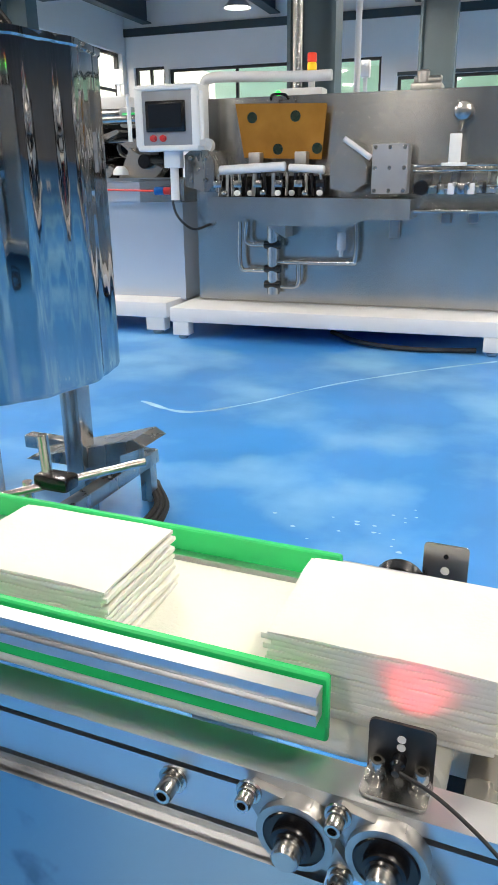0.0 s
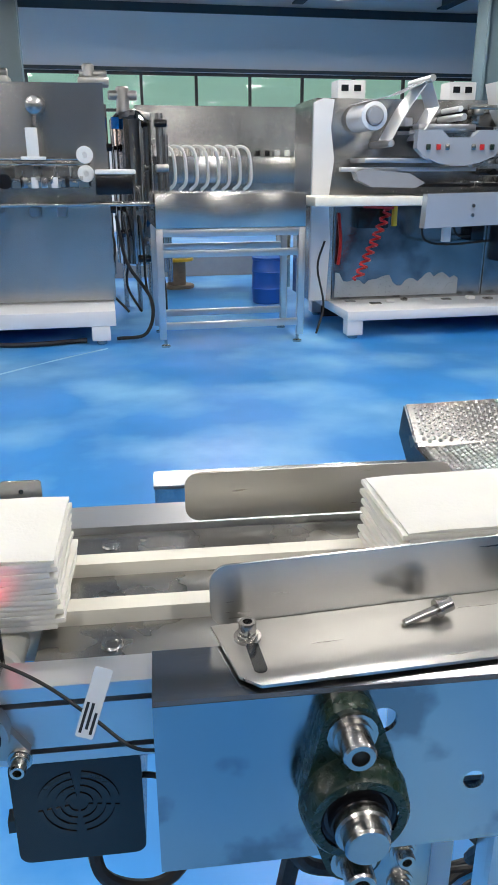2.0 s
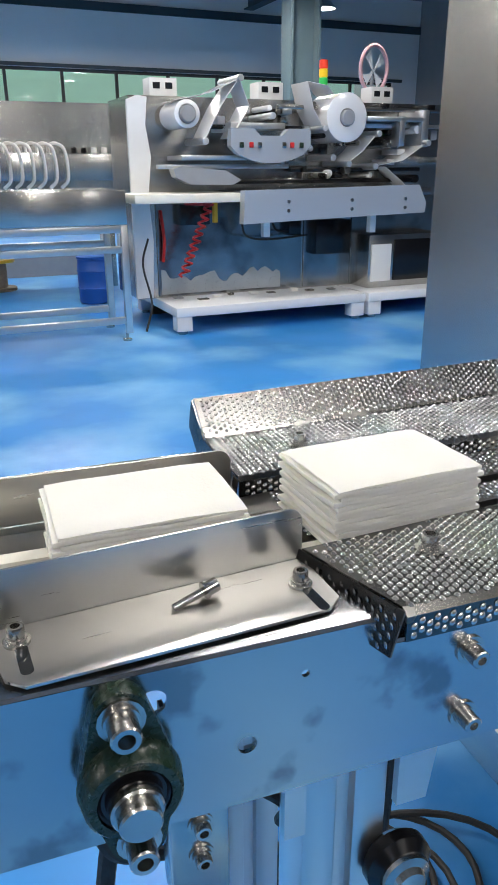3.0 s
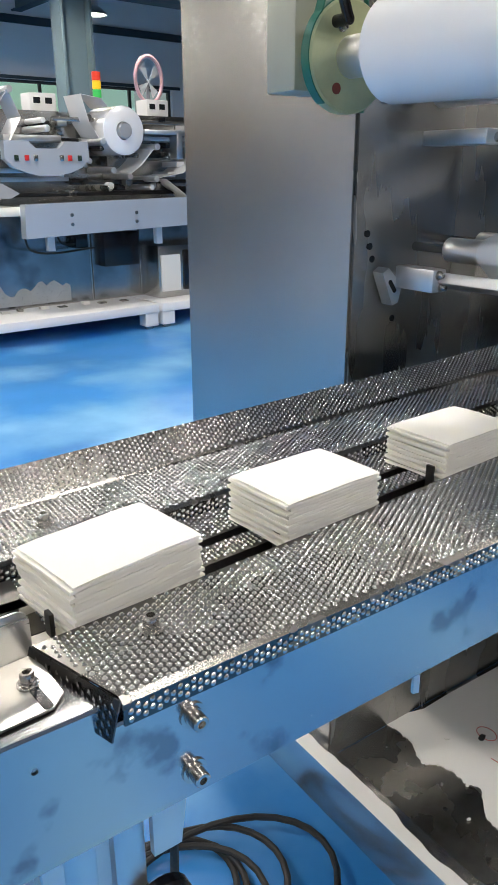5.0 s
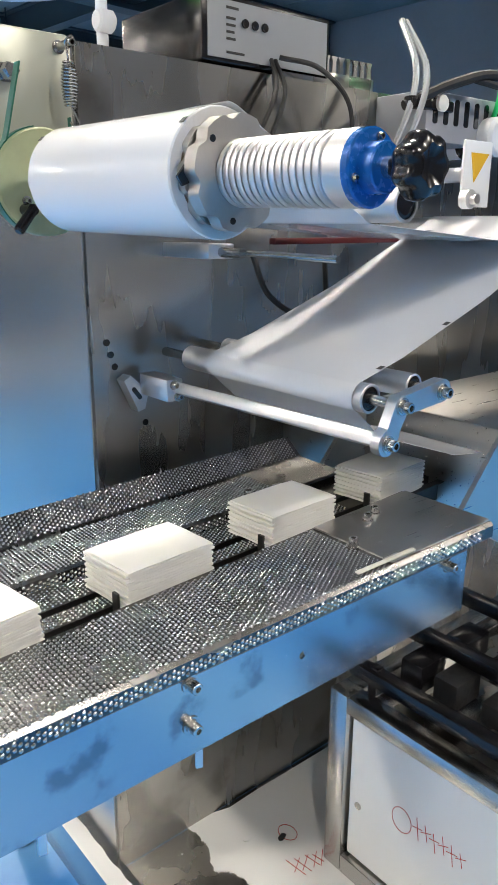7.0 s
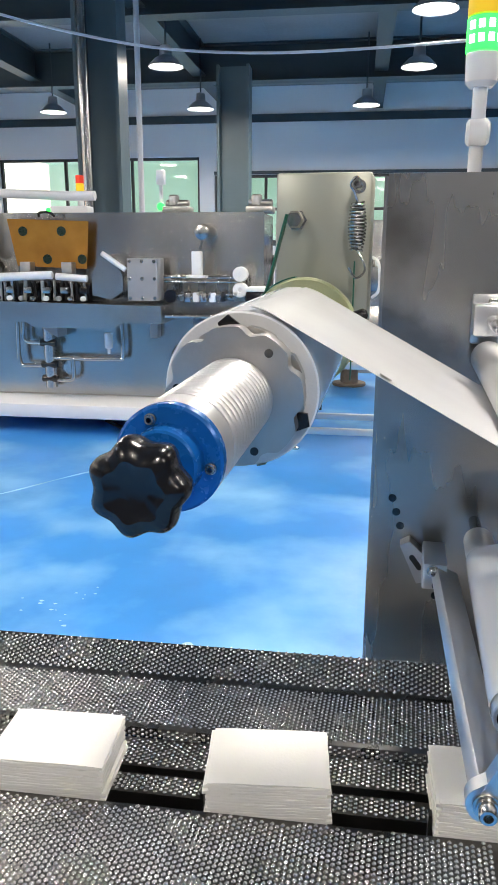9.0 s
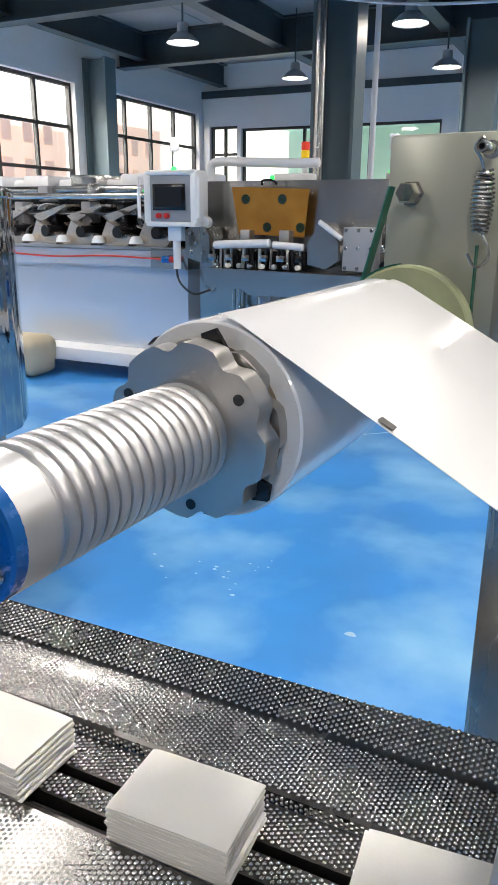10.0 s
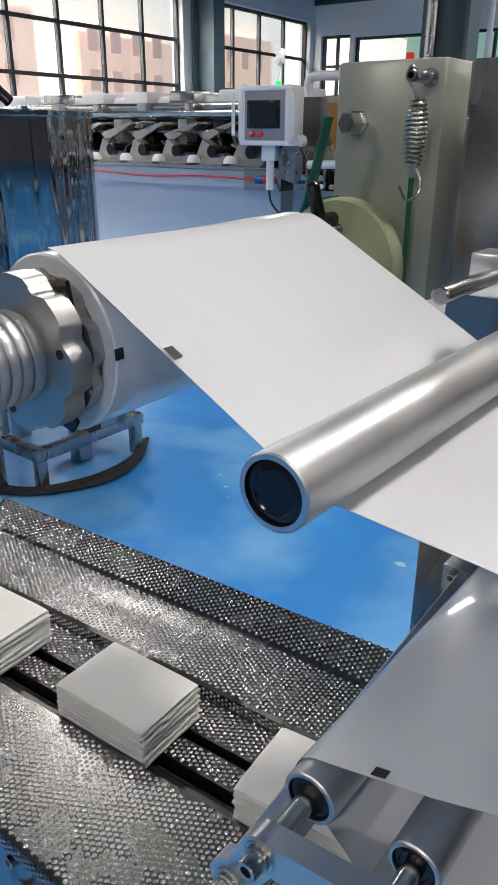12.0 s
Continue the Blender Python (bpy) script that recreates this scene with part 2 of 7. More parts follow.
M_GREYPAINT = mat("grey_enamel", (0.30, 0.31, 0.33), 0.4, 0.0, var=0.06, scale=10, fine=140, bump=0.03)
M_AMBER = mat("amber_acrylic", (0.36, 0.17, 0.03), 0.22, 0.0, var=0.18, scale=5, fine=60, bump=0.03)
M_WALL = mat("white_wall_paint", (0.80, 0.785, 0.77), 0.8, 0.0, var=0.05, scale=0.5, fine=40, bump=0.08)
M_UNSEENWALL = mat("unseen_wall_dark_grey", (0.24, 0.24, 0.25), 0.85, 0.0, var=0.15, scale=0.6, fine=20, bump=0.1)
M_CEIL = mat("concrete_ceiling", (0.22, 0.22, 0.22), 0.9, 0.0, var=0.2, scale=0.8, fine=20, bump=0.2)
M_BEAM = mat("dark_green_steel_paint", (0.035, 0.055, 0.065), 0.45, 0.0, var=0.12, scale=2, fine=60, bump=0.04)
M_COLUMN = mat("grey_green_column_paint", (0.11, 0.16, 0.18), 0.45, 0.0, var=0.1, scale=2, fine=60, bump=0.04)
M_FRAME = mat("dark_window_frame", (0.03, 0.03, 0.03), 0.5, 0.0)
M_BLUEDRUM = mat("blue_plastic_drum", (0.012, 0.09, 0.40), 0.4, 0.0)
M_RED = mat("red_plastic", (0.55, 0.02, 0.02), 0.3, 0.0)
M_YELLOW = mat("yellow_plastic", (0.72, 0.42, 0.03), 0.4, 0.0)
M_PAPER = mat("white_label", (0.82, 0.82, 0.80), 0.6, 0.0, var=0.03)
M_INK = mat("black_ink", (0.02, 0.02, 0.02), 0.5, 0.0)
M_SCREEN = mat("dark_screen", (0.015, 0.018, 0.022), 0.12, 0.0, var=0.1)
M_LAMP = glow("lamp_lens", (1.0, 0.98, 0.94), 14.0)
M_GREENLED = glow("green_light", (0.01, 1.0, 0.08), 3.2)
M_LEDCORE = glow("green_led_core", (0.55, 1.0, 0.6), 6.0)
M_SIGNALYEL = glow("yellow_lens", (0.9, 0.55, 0.02), 0.5)
M_SIGNALRED = glow("red_lens", (0.8, 0.05, 0.02), 0.4)
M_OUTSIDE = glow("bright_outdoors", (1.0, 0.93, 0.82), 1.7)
# daylight on the building across the yard is put into these two glows
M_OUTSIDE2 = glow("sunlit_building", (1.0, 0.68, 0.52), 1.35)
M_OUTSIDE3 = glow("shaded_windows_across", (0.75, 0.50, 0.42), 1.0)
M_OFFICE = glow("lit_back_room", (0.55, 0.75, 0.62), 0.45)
M_GLASS = mat("window_glass", (0.9, 0.95, 0.95), 0.03, 0.0, var=0.0, bump=0.0, Transmission_Weight=1.0)

# ---- the hall ----
def setting(name, bm, material, label="", m=HALL, category="structure"):
    return solo(name, bm, material, label, category, m, kind="structure")


bm = B()
box(bm, -60, 60, -60, 60, -0.3, 0.0)
floor = setting("floor", bm, M_FLOOR, "glossy blue epoxy factory floor", category="floor")
WL, WR, WB, WF = -7.1, 11.0, 14.85, -6.0      # inner faces: left, right, far, behind


def wall_with_holes(name, axis, at, thick, lo, hi, holes, label, material=None):
    """A wall along u or v with rectangular openings (from, to, bottom, top)."""
    bm = B()
    def piece(a, b, z0, z1):
        if b - a > 1e-4 and z1 - z0 > 1e-4:
            if axis == "u":
                box(bm, a, b, at, at + thick, z0, z1)
            else:
                box(bm, at, at + thick, a, b, z0, z1)
    cur = lo
    for a, b, z0, z1 in sorted(holes):
        piece(cur, a, 0, CEILING)
        piece(a, b, 0, z0)
        piece(a, b, z1, CEILING)
        cur = b
    piece(cur, hi, 0, CEILING)
    return setting(name, bm, material or M_WALL, label, category="wall")


LEFT_WINDOWS = [(1.2, 5.5, 1.4, 3.42), (6.3, 10.6, 1.4, 3.42), (11.3, 14.7, 1.4, 3.42)]
BACK_WINDOWS = [(-6.93, -6.27, 1.5, 3.18), (-6.18, -2.0, 1.5, 3.12), (-1.7, 10.4, 1.5, 2.78)]
wall_with_holes("wall_west", "v", WL - 0.25, 0.25, WF - 0.25, WB + 0.25, LEFT_WINDOWS, "white painted wall with tall factory windows")
wall_with_holes("wall_north", "u", WB, 0.25, WL, WR, BACK_WINDOWS, "pale grey-blue wall with a window strip")
# east and south walls are unseen; their dark grey lowers fill and darkens reflections
wall_with_holes("wall_east", "v", WR, 0.25, WF - 0.25, WB + 0.25, [], "unseen dark grey wall, added to cut the fill light", M_UNSEENWALL)
wall_with_holes("wall_south", "u", WF - 0.25, 0.25, WL, WR, [], "unseen dark grey wall, added to cut the fill light", M_UNSEENWALL)
bm = B()
box(bm, WL - 0.25, WR + 0.25, WF - 0.25, WB + 0.25, CEILING, CEILING + 0.2)
for k in range(15):
    u = WL + 0.6 + k * 1.25
    box(bm, u, u + 0.012, WF, WB, CEILING - 0.006, CEILING)
setting("ceiling", bm, M_CEIL, "grey concrete slab ceiling", category="ceiling")


def beam_along(name, u0, u1, v0, v1, z0, z1):
    """An I-section steel beam with flanges."""
    bm = B()
    if u1 - u0 > v1 - v0:
        c = (v0 + v1) / 2
        box(bm, u0, u1, v0, v1, z0, z0 + 0.025)
        box(bm, u0, u1, v0, v1, z1 - 0.025, z1)
        box(bm, u0, u1, c - 0.012, c + 0.012, z0 + 0.025, z1 - 0.025)
    else:
        c = (u0 + u1) / 2
        box(bm, u0, u1, v0, v1, z0, z0 + 0.025)
        box(bm, u0, u1, v0, v1, z1 - 0.025, z1)
        box(bm, c - 0.012, c + 0.012, v0, v1, z0 + 0.025, z1 - 0.025)
    return setting(name, bm, M_BEAM, "dark painted steel ceiling beam", category="beam")


for v in (2.6, 8.6, 11.9):
    beam_along("beam", WL, WR, v - 0.12, v + 0.12, 3.82, CEILING)
for u in (-6.6, -4.0, -1.35, 1.4, 4.2, 7.0):
    beam_along("beam", u - 0.1, u + 0.1, WF, WB, 3.92, CEILING - 0.002)


def column(u, v, w=0.42, d=0.30):
    """An H-section column with its flanges towards the near and far side."""
    t = thing("steel_column", hall(u, v), "grey-green painted steel H column", "column", "hall columns", "structure")
    bm = B()
    for s in (-1, 1):
        box(bm, s * w / 2 - 0.018, s * w / 2 + 0.018, -d / 2, d / 2, 0, 3.82)
    box(bm, -w / 2 + 0.018, w / 2 - 0.018, -0.012, 0.012, 0, 3.82)
    part("shaft", bm, M_COLUMN, t)
    bm = B()
    rbox(bm, -w / 2 - 0.06, w / 2 + 0.06, -d / 2 - 0.06, d / 2 + 0.06, 0, 0.03)
    part("base_plate", bm, M_COLUMN, t)
    return t


for u, v in ((-1.45, 7.60), (-0.64, 10.9), (5.75, 10.2), (-6.86, 10.95)):
    column(u, v)
bm = B()
tube(bm, [(-1.55, 7.38, 0), (-1.55, 7.38, 3.95)], 0.05, 12)
solo("conduit_pipe", bm, M_STEEL, "bright steel pipe running up a column", "pipe", HALL)
bm = B()
tube(bm, [(-1.0, 7.38, 0), (-1.0, 7.38, 3.95)], 0.028, 12)
solo("white_pipe", bm, M_WHITE, "thin white pipe rising to the ceiling", "pipe", HALL)


def window(name, axis, at, a, b, z0, z1, nx, nz, outward):
    """Dark steel frame with glazing bars and separate panes, in a wall's opening."""
    w = thing(name, HALL, "dark framed factory window with bright daylight behind", "window", "hall windows", "structure")
    def put(bm, p, q, r0, r1, y0, y1):
        lo, hi = (at + y0, at + y1)
        if axis == "u":
            box(bm, p, q, lo, hi, r0, r1)
        else:
            box(bm, lo, hi, p, q, r0, r1)
    f = 0.05
    bm = B()
    put(bm, a, b, z0, z0 + f, 0.08, 0.16)
    put(bm, a, b, z1 - f, z1, 0.08, 0.16)
    put(bm, a, a + f, z0 + f, z1 - f, 0.08, 0.16)
    put(bm, b - f, b, z0 + f, z1 - f, 0.08, 0.16)
    for k in range(1, nx):
        x = a + (b - a) * k / nx
        put(bm, x - 0.025, x + 0.025, z0 + f, z1 - f, 0.085, 0.155)
    for k in range(1, nz):
        z = z0 + (z1 - z0) * k / nz
        put(bm, a + f, b - f, z - 0.025, z + 0.025, 0.09, 0.15)
    part("window_frame", bm, M_FRAME, w)
    for i in range(nx):
        for k in range(nz):
            p, q = a + (b - a) * i / nx + 0.03, a + (b - a) * (i + 1) / nx - 0.03
            bm = B()
            put(bm, p, q, z0 + (z1 - z0) * k / nz + 0.03, z0 + (z1 - z0) * (k + 1) / nz - 0.03, 0.117, 0.123)
            pane = part("pane", bm, M_GLASS, w)
            pane.visible_shadow = False
    return w


for i, (a, b, z0, z1) in enumerate(LEFT_WINDOWS):
    window("window_%d" % (i + 1), "v", WL - 0.25, a, b, z0, z1, (5, 5, 4)[i], 3, -1)
for i, (a, b, z0, z1) in enumerate(BACK_WINDOWS):
    window("window_%d" % (i + 4), "u", WB, a, b, z0, z1, (2, 3, 12)[i], (3, 1, 2)[i], 1)
bm = B()
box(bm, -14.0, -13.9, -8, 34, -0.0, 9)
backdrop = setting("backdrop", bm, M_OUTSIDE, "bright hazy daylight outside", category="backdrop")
# the yard building glows by itself instead of being lit
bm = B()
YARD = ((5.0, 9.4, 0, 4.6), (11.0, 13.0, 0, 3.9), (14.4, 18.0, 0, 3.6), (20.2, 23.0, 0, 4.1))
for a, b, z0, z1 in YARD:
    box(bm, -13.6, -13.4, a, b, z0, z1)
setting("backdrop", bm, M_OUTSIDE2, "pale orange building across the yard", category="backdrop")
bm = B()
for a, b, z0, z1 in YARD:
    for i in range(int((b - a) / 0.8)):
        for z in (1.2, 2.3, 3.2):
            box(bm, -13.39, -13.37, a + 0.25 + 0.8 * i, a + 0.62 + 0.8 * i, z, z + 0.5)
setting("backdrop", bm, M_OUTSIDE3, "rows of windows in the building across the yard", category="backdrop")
bm = B()
box(bm, -9.4, -6.24, WB + 2.6, WB + 2.7, 0, 5)
setting("backdrop", bm, M_OUTSIDE, "bright daylight behind the far windows", category="backdrop")
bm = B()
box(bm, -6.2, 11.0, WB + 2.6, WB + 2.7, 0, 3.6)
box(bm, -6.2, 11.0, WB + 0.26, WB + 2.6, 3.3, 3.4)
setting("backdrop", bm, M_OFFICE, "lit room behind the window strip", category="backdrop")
bm = B()
for z in (2.78, 1.44):
    box(bm, -1.7, 10.6, WB - 0.03, WB, z, z + 0.06)
box(bm, WL, WR, WB - 0.04, WB, 3.72, 3.86)
setting("trim", bm, M_BEAM, "dark steel rail along the far wall", category="rail")


# skylight falling in by the tall windows from above the yard
for a, b, z0, z1 in LEFT_WINDOWS[:2]:
    data = bpy.data.lights.new("window_daylight", "AREA")
    data.shape, data.size, data.size_y, data.energy, data.color = "RECTANGLE", b - a, 1.4, 1700.0, (1.0, 0.95, 0.88)
    lo = bpy.data.objects.new("window_daylight", data)
    scene.collection.objects.link(lo)
    lo.matrix_basis = hall(WL - 1.4, (a + b) / 2, 4.75) @ pose(0, 0, 0, 48, 0, -90)


def highbay(u, v, z, r=0.2):
    t = thing("pendant_lamp", hall(u, v, z), "industrial bell-shaped pendant lamp, switched on", "lamp", "hall lamps")
    bm = B()
    lathe(bm, (0, 0, 0), (0, 0, 1), [(0, r), (0.02, r * 0.98), (0.09, r * 0.62), (0.12, r * 0.36), (0.22, r * 0.33), (0.23, r * 0.2)], 28, caps=False)
    part("shade", bm, M_ALU, t)
    bm = B()
    cyl(bm, (0, 0, 0.012), (0, 0, 0.02), r * 0.93, 28)
    part("lens", bm, M_LAMP, t, "glowing white lens")
    bm = B()
    tube(bm, [(0, 0, 0.2), (0, 0, CEILING - z - 0.002)], 0.012, 8)
    part("stem", bm, M_BEAM, t)
    data = bpy.data.lights.new("lamp_light", "AREA")
    data.spread = radians(175)
    data.shape, data.size, data.energy, data.color = "DISK", 2 * r, LAMP_WATT, (1.0, 0.95, 0.88)
    lo = new("lamp_light", data)
    lo.matrix_basis = hall(u, v, z - 0.02)
    return t


# last three are unseen, added behind the camera to brighten film and panels
for u, v in ((1.78, 9.25), (1.77, 7.15), (4.93, 9.3), (4.97, 7.1), (-1.1, 8.87), (-3.88, 8.67), (-3.55, 11.46), (-1.25, 11.5), (1.2, 11.5), (4.0, 11.5), (6.8, 11.5), (-3.9, 4.6), (1.8, 3.9), (-1.1, 2.2), (1.75, 1.2), (4.6, 1.9), (-3.6, 0.3), (-1.2, -2.7), (1.8, -2.3), (4.7, -2.3)):
    highbay(u, v, 3.38)


# ---- fasteners ----
def socket_bolt(bm, p, axis, r=0.0065, h=0.009):
    """A socket-head screw with washer; its hexagon socket is sunk."""
    p, axis = Vector(p), Vector(axis).normalized()
    lathe(bm, p, p + axis, [(0, r * 1.55), (0.0015, r * 1.55), (0.0016, r * 1.2), (0.0035, r * 1.2), (0.0036, r), (0.0036 + h - 0.001, r), (0.0036 + h, r * 0.88), (0.0036 + h, r * 0.55), (h * 0.55, r * 0.5)], 16)


def lines_y(x, a, b):
    """A height or depth that runs in a straight line between two (x, value) pairs."""
    return a[1] + (b[1] - a[1]) * (x - a[0]) / (b[0] - a[0])


def y_front(x):
    return lines_y(x, (0.64, 0.296), (1.50, 0.300))


def y_slot(x):
    return lines_y(x, (0.64, 0.373), (1.25, 0.420))


def y_rear(x):
    return lines_y(x, (0.64, 0.478), (1.25, 0.524))


def y_fold(x):
    return lines_y(x, (0.64, 0.560), (1.49, 0.628))


def y_guard(x):
    return lines_y(x, (0.637, 0.594), (1.49, 0.658))


TZ = 0.876                                     # top of the trays


def emboss(patches, step=0.0052, size=(0.0022, 0.0018), high=0.0012, keep=None):
    """Small raised lozenges in staggered rows over flat patches: each patch is a map from (s, t) in metres to a place and a normal."""
    verts, faces = [], []
    ring = 8
    for fn, s0, s1, t_of in patches:
        ns = int((s1 - s0) / (step * 0.85))
        for i in range(ns):
            s = s0 + (i + 0.5) * step * 0.85
            t0, t1 = t_of(s)
            nt = int((t1 - t0) / step)
            for j in range(nt):
                t = t0 + (j + (0.25 if i % 2 else 0.75)) * step
                p, ds, dt, nrm = fn(s, t)
                if keep and not keep(p):
                    continue
                b = len(verts)
                for rr, hh in ((1.0, 0.0), (0.75, 0.5), (0.4, 0.87)):
                    for k in range(ring):
                        a = 2 * math.pi * k / ring
                        x, y = math.cos(a) * size[0] * rr, math.sin(a) * size[1] * rr
                        x, y = x * 0.42 - y * 0.91, x * 0.91 + y * 0.42
                        verts.append(p + ds * x + dt * y + nrm * (high * hh))
                verts.append(p + nrm * high)
                for k in range(ring):
                    k2 = (k + 1) % ring
                    faces.append((b + k, b + k2, b + ring + k2, b + ring + k))
                    faces.append((b + ring + k, b + ring + k2, b + 2 * ring + k2, b + 2 * ring + k))
                    faces.append((b + 2 * ring + k, b + 2 * ring + k2, b + 3 * ring))
    me = bpy.data.meshes.new("embossing")
    me.from_pydata(verts, [], faces)
    me.materials.append(M_EMBOSS)
    me.polygons.foreach_set("use_smooth", [True] * len(me.polygons))
    ob = new("embossing", me)
    return tagged(ob, "rows of small raised lozenges", kind="stuff")


XV, YV, ZV = Vector((1, 0, 0)), Vector((0, 1, 0)), Vector((0, 0, 1))
X0, X1 = 0.64, 1.49
# front tray: top plate, front lip, left end apron
tray = thing("front_tray", Matrix(), "embossed stainless steel tray with a folded lip, wet from use", "tray", "feed trays")
bm = B()
n = 12
SLANT = 0.024                                  # the tray's end runs back towards the slot


def x_end(y):
    return X0 + SLANT * max(0.0, min(1.0, (0.374 - y) / 0.076))


rows = []
for i in range(n + 1):
    x = X0 + (X1 - X0) * i / n
    rows.append([(x, y_front(x), TZ - 0.018), (x, y_front(x) + 0.0005, TZ - 0.004), (x, y_front(x) + 0.004, TZ), (x, (y_front(x) + y_slot(x)) / 2, TZ), (x, y_slot(x) - 0.002, TZ), (x, y_slot(x), TZ - 0.003), (x, y_slot(x), TZ - 0.014)])
rows[0] = [(x_end(p[1]), p[1], p[2]) for p in rows[0]]
sheet(bm, rows, 0.0015)
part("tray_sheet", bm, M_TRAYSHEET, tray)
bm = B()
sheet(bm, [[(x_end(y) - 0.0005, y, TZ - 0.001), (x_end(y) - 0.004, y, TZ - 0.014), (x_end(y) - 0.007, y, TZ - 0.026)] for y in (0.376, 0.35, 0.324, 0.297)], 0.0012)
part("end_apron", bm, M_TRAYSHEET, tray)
apron = emboss([(lambda s, t: (Vector((x_end(s) - 0.0021 - (TZ - t) * 0.25, s, t)), YV, ZV, -XV), 0.299, 0.374, lambda s: (TZ - 0.025, TZ - 0.003))], high=0.0007)
apron.parent = tray
ob = emboss([
    (lambda s, t: (Vector((s, t, TZ)), XV, YV, ZV), X0 + 0.004, 1.310, lambda s: (y_front(s) + 0.003, y_slot(s) - 0.002)),
    (lambda s, t: (Vector((s, y_front(s), t)), XV, ZV, -YV), X0 + 0.004, X1 - 0.02, lambda s: (TZ - 0.0165, TZ - 0.002))], keep=lambda p: p.x > x_end(p.y) + 0.003)
ob.parent = tray
bm = B()
for x, y in ((0.707, 0.345), (1.311, 0.359), (1.375, 0.395), (1.40, 0.405)):
    socket_bolt(bm, (x, y, TZ), ZV, 0.0052, 0.007)
    part("bolt", bm, M_BOLT, tray)
    bm = B()
bm.free()
# rear tray with its leaning guard
rear = thing("rear_tray", Matrix(), "embossed stainless steel tray with an outward leaning guard", "tray", "feed trays")
bm = B()
rows = []
for i in range(n + 1):
    x = X0 + (X1 - X0) * i / n
    rows.append([(x, y_rear(x), TZ - 0.016), (x, y_rear(x), TZ - 0.003), (x, y_rear(x) + 0.003, TZ), (x, (y_rear(x) + y_fold(x)) / 2, TZ), (x, y_fold(x) - 0.002, TZ), (x, y_fold(x) + 0.002, TZ + 0.002), (x, y_guard(x), TZ + 0.024)])
sheet(bm, rows, 0.0015)
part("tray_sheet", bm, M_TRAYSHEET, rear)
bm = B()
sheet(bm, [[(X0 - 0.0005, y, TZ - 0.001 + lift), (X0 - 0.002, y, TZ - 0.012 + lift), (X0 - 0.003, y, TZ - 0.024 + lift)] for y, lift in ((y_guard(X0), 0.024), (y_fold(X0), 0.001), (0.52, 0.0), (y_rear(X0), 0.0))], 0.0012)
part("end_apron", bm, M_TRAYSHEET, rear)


def guard_at(s, t):
    a, b = Vector((s, y_fold(s) + 0.002, TZ + 0.002)), Vector((s, y_guard(s), TZ + 0.024))
    d = (b - a).normalized()
    return a + d * t, XV, d, XV.cross(d)


ob = emboss([
    (lambda s, t: (Vector((s, t, TZ)), XV, YV, ZV), X0 + 0.004, X1 - 0.12, lambda s: (y_rear(s) + 0.003, y_fold(s) - 0.001)),
    (guard_at, X0 + 0.004, X1 - 0.004, lambda s: (0.001, 0.039)),
    (lambda s, t: (Vector((s, y_rear(s), t)), XV, ZV, -YV), X0 + 0.004, X1 - 0.2, lambda s: (TZ - 0.0155, TZ - 0.003))])
ob.parent = rear
for x, y in ((0.704, 0.522), (1.318, 0.545)):
    bm = B()
    socket_bolt(bm, (x, y, TZ), ZV, 0.0052, 0.007)
    part("bolt", bm, M_BOLT, rear)

# side panel of the feed conveyor, one long bent sheet with bolts and holes
PB, PT = 0.768, 0.866
feed = thing("feed_conveyor", Matrix(), "stainless steel feed conveyor frame reflecting the blue floor", "conveyor")
def pierced(bm, x0, x1, z0, z1, y, thick, holes):
    """An upright plate with round holes (x, z, radius), one to a strip."""
    cur = x0
    for cx, cz, r in sorted(holes):
        h = r * 1.9
        box(bm, cur, cx - h, y, y + thick, z0, z1)
        box(bm, cx - h, cx + h, y, y + thick, z0, cz - h)
        box(bm, cx - h, cx + h, y, y + thick, cz + h, z1)
        rims = []
        for yy in (y, y + thick):
            inner, outer = [], []
            for k in range(24):
                c, d = math.cos(2 * math.pi * k / 24), math.sin(2 * math.pi * k / 24)
                m = h / max(abs(c), abs(d))
                inner.append(bm.verts.new((cx + r * c, yy, cz + r * d)))
                outer.append(bm.verts.new((cx + m * c, yy, cz + m * d)))
            for k in range(24):
                bm.faces.new((inner[k], inner[(k + 1) % 24], outer[(k + 1) % 24], outer[k]))
            rims.append(inner)
        for k in range(24):
            bm.faces.new((rims[0][k], rims[0][(k + 1) % 24], rims[1][(k + 1) % 24], rims[1][k]))
        cur = cx + h
    box(bm, cur, x1, y, y + thick, z0, z1)
    bmesh.ops.remove_doubles(bm, verts=bm.verts[:], dist=1e-5)


bm = B()
pierced(bm, 0.44, 0.66, PB + 0.002, PT - 0.003, 0.310, 0.0025, [(0.586, 0.807, 0.0052), (0.540, 0.846, 0.0068), (0.617, 0.842, 0.0022)])
part("side_panel", bm, M_PANEL, feed, "smooth stainless side panel with finger marks")
bm = B()
pierced(bm, 0.66, 1.455, PB + 0.002, 0.847, 0.310, 0.0025, [(1.19, 0.815, 0.004)])
part("side_panel", bm, M_PANEL, feed, "smooth stainless side panel with finger marks")
for x0, x1, z1 in ((0.44, 0.66, PT), (0.66, 1.455, 0.850)):
    bm = B()
    sheet(bm, [[(x, 0.3102, z1 - 0.0035), (x, 0.311, z1 - 0.001), (x, 0.3135, z1), (x, 0.345, z1)] for x in (x0, (x0 + x1) / 2, x1)], 0.002)
    sheet(bm, [[(x, 0.345, PB), (x, 0.3135, PB), (x, 0.311, PB + 0.001), (x, 0.3102, PB + 0.0025)] for x in (x0, (x0 + x1) / 2, x1)], 0.002)
    part("folded_edge", bm, M_PANEL, feed)
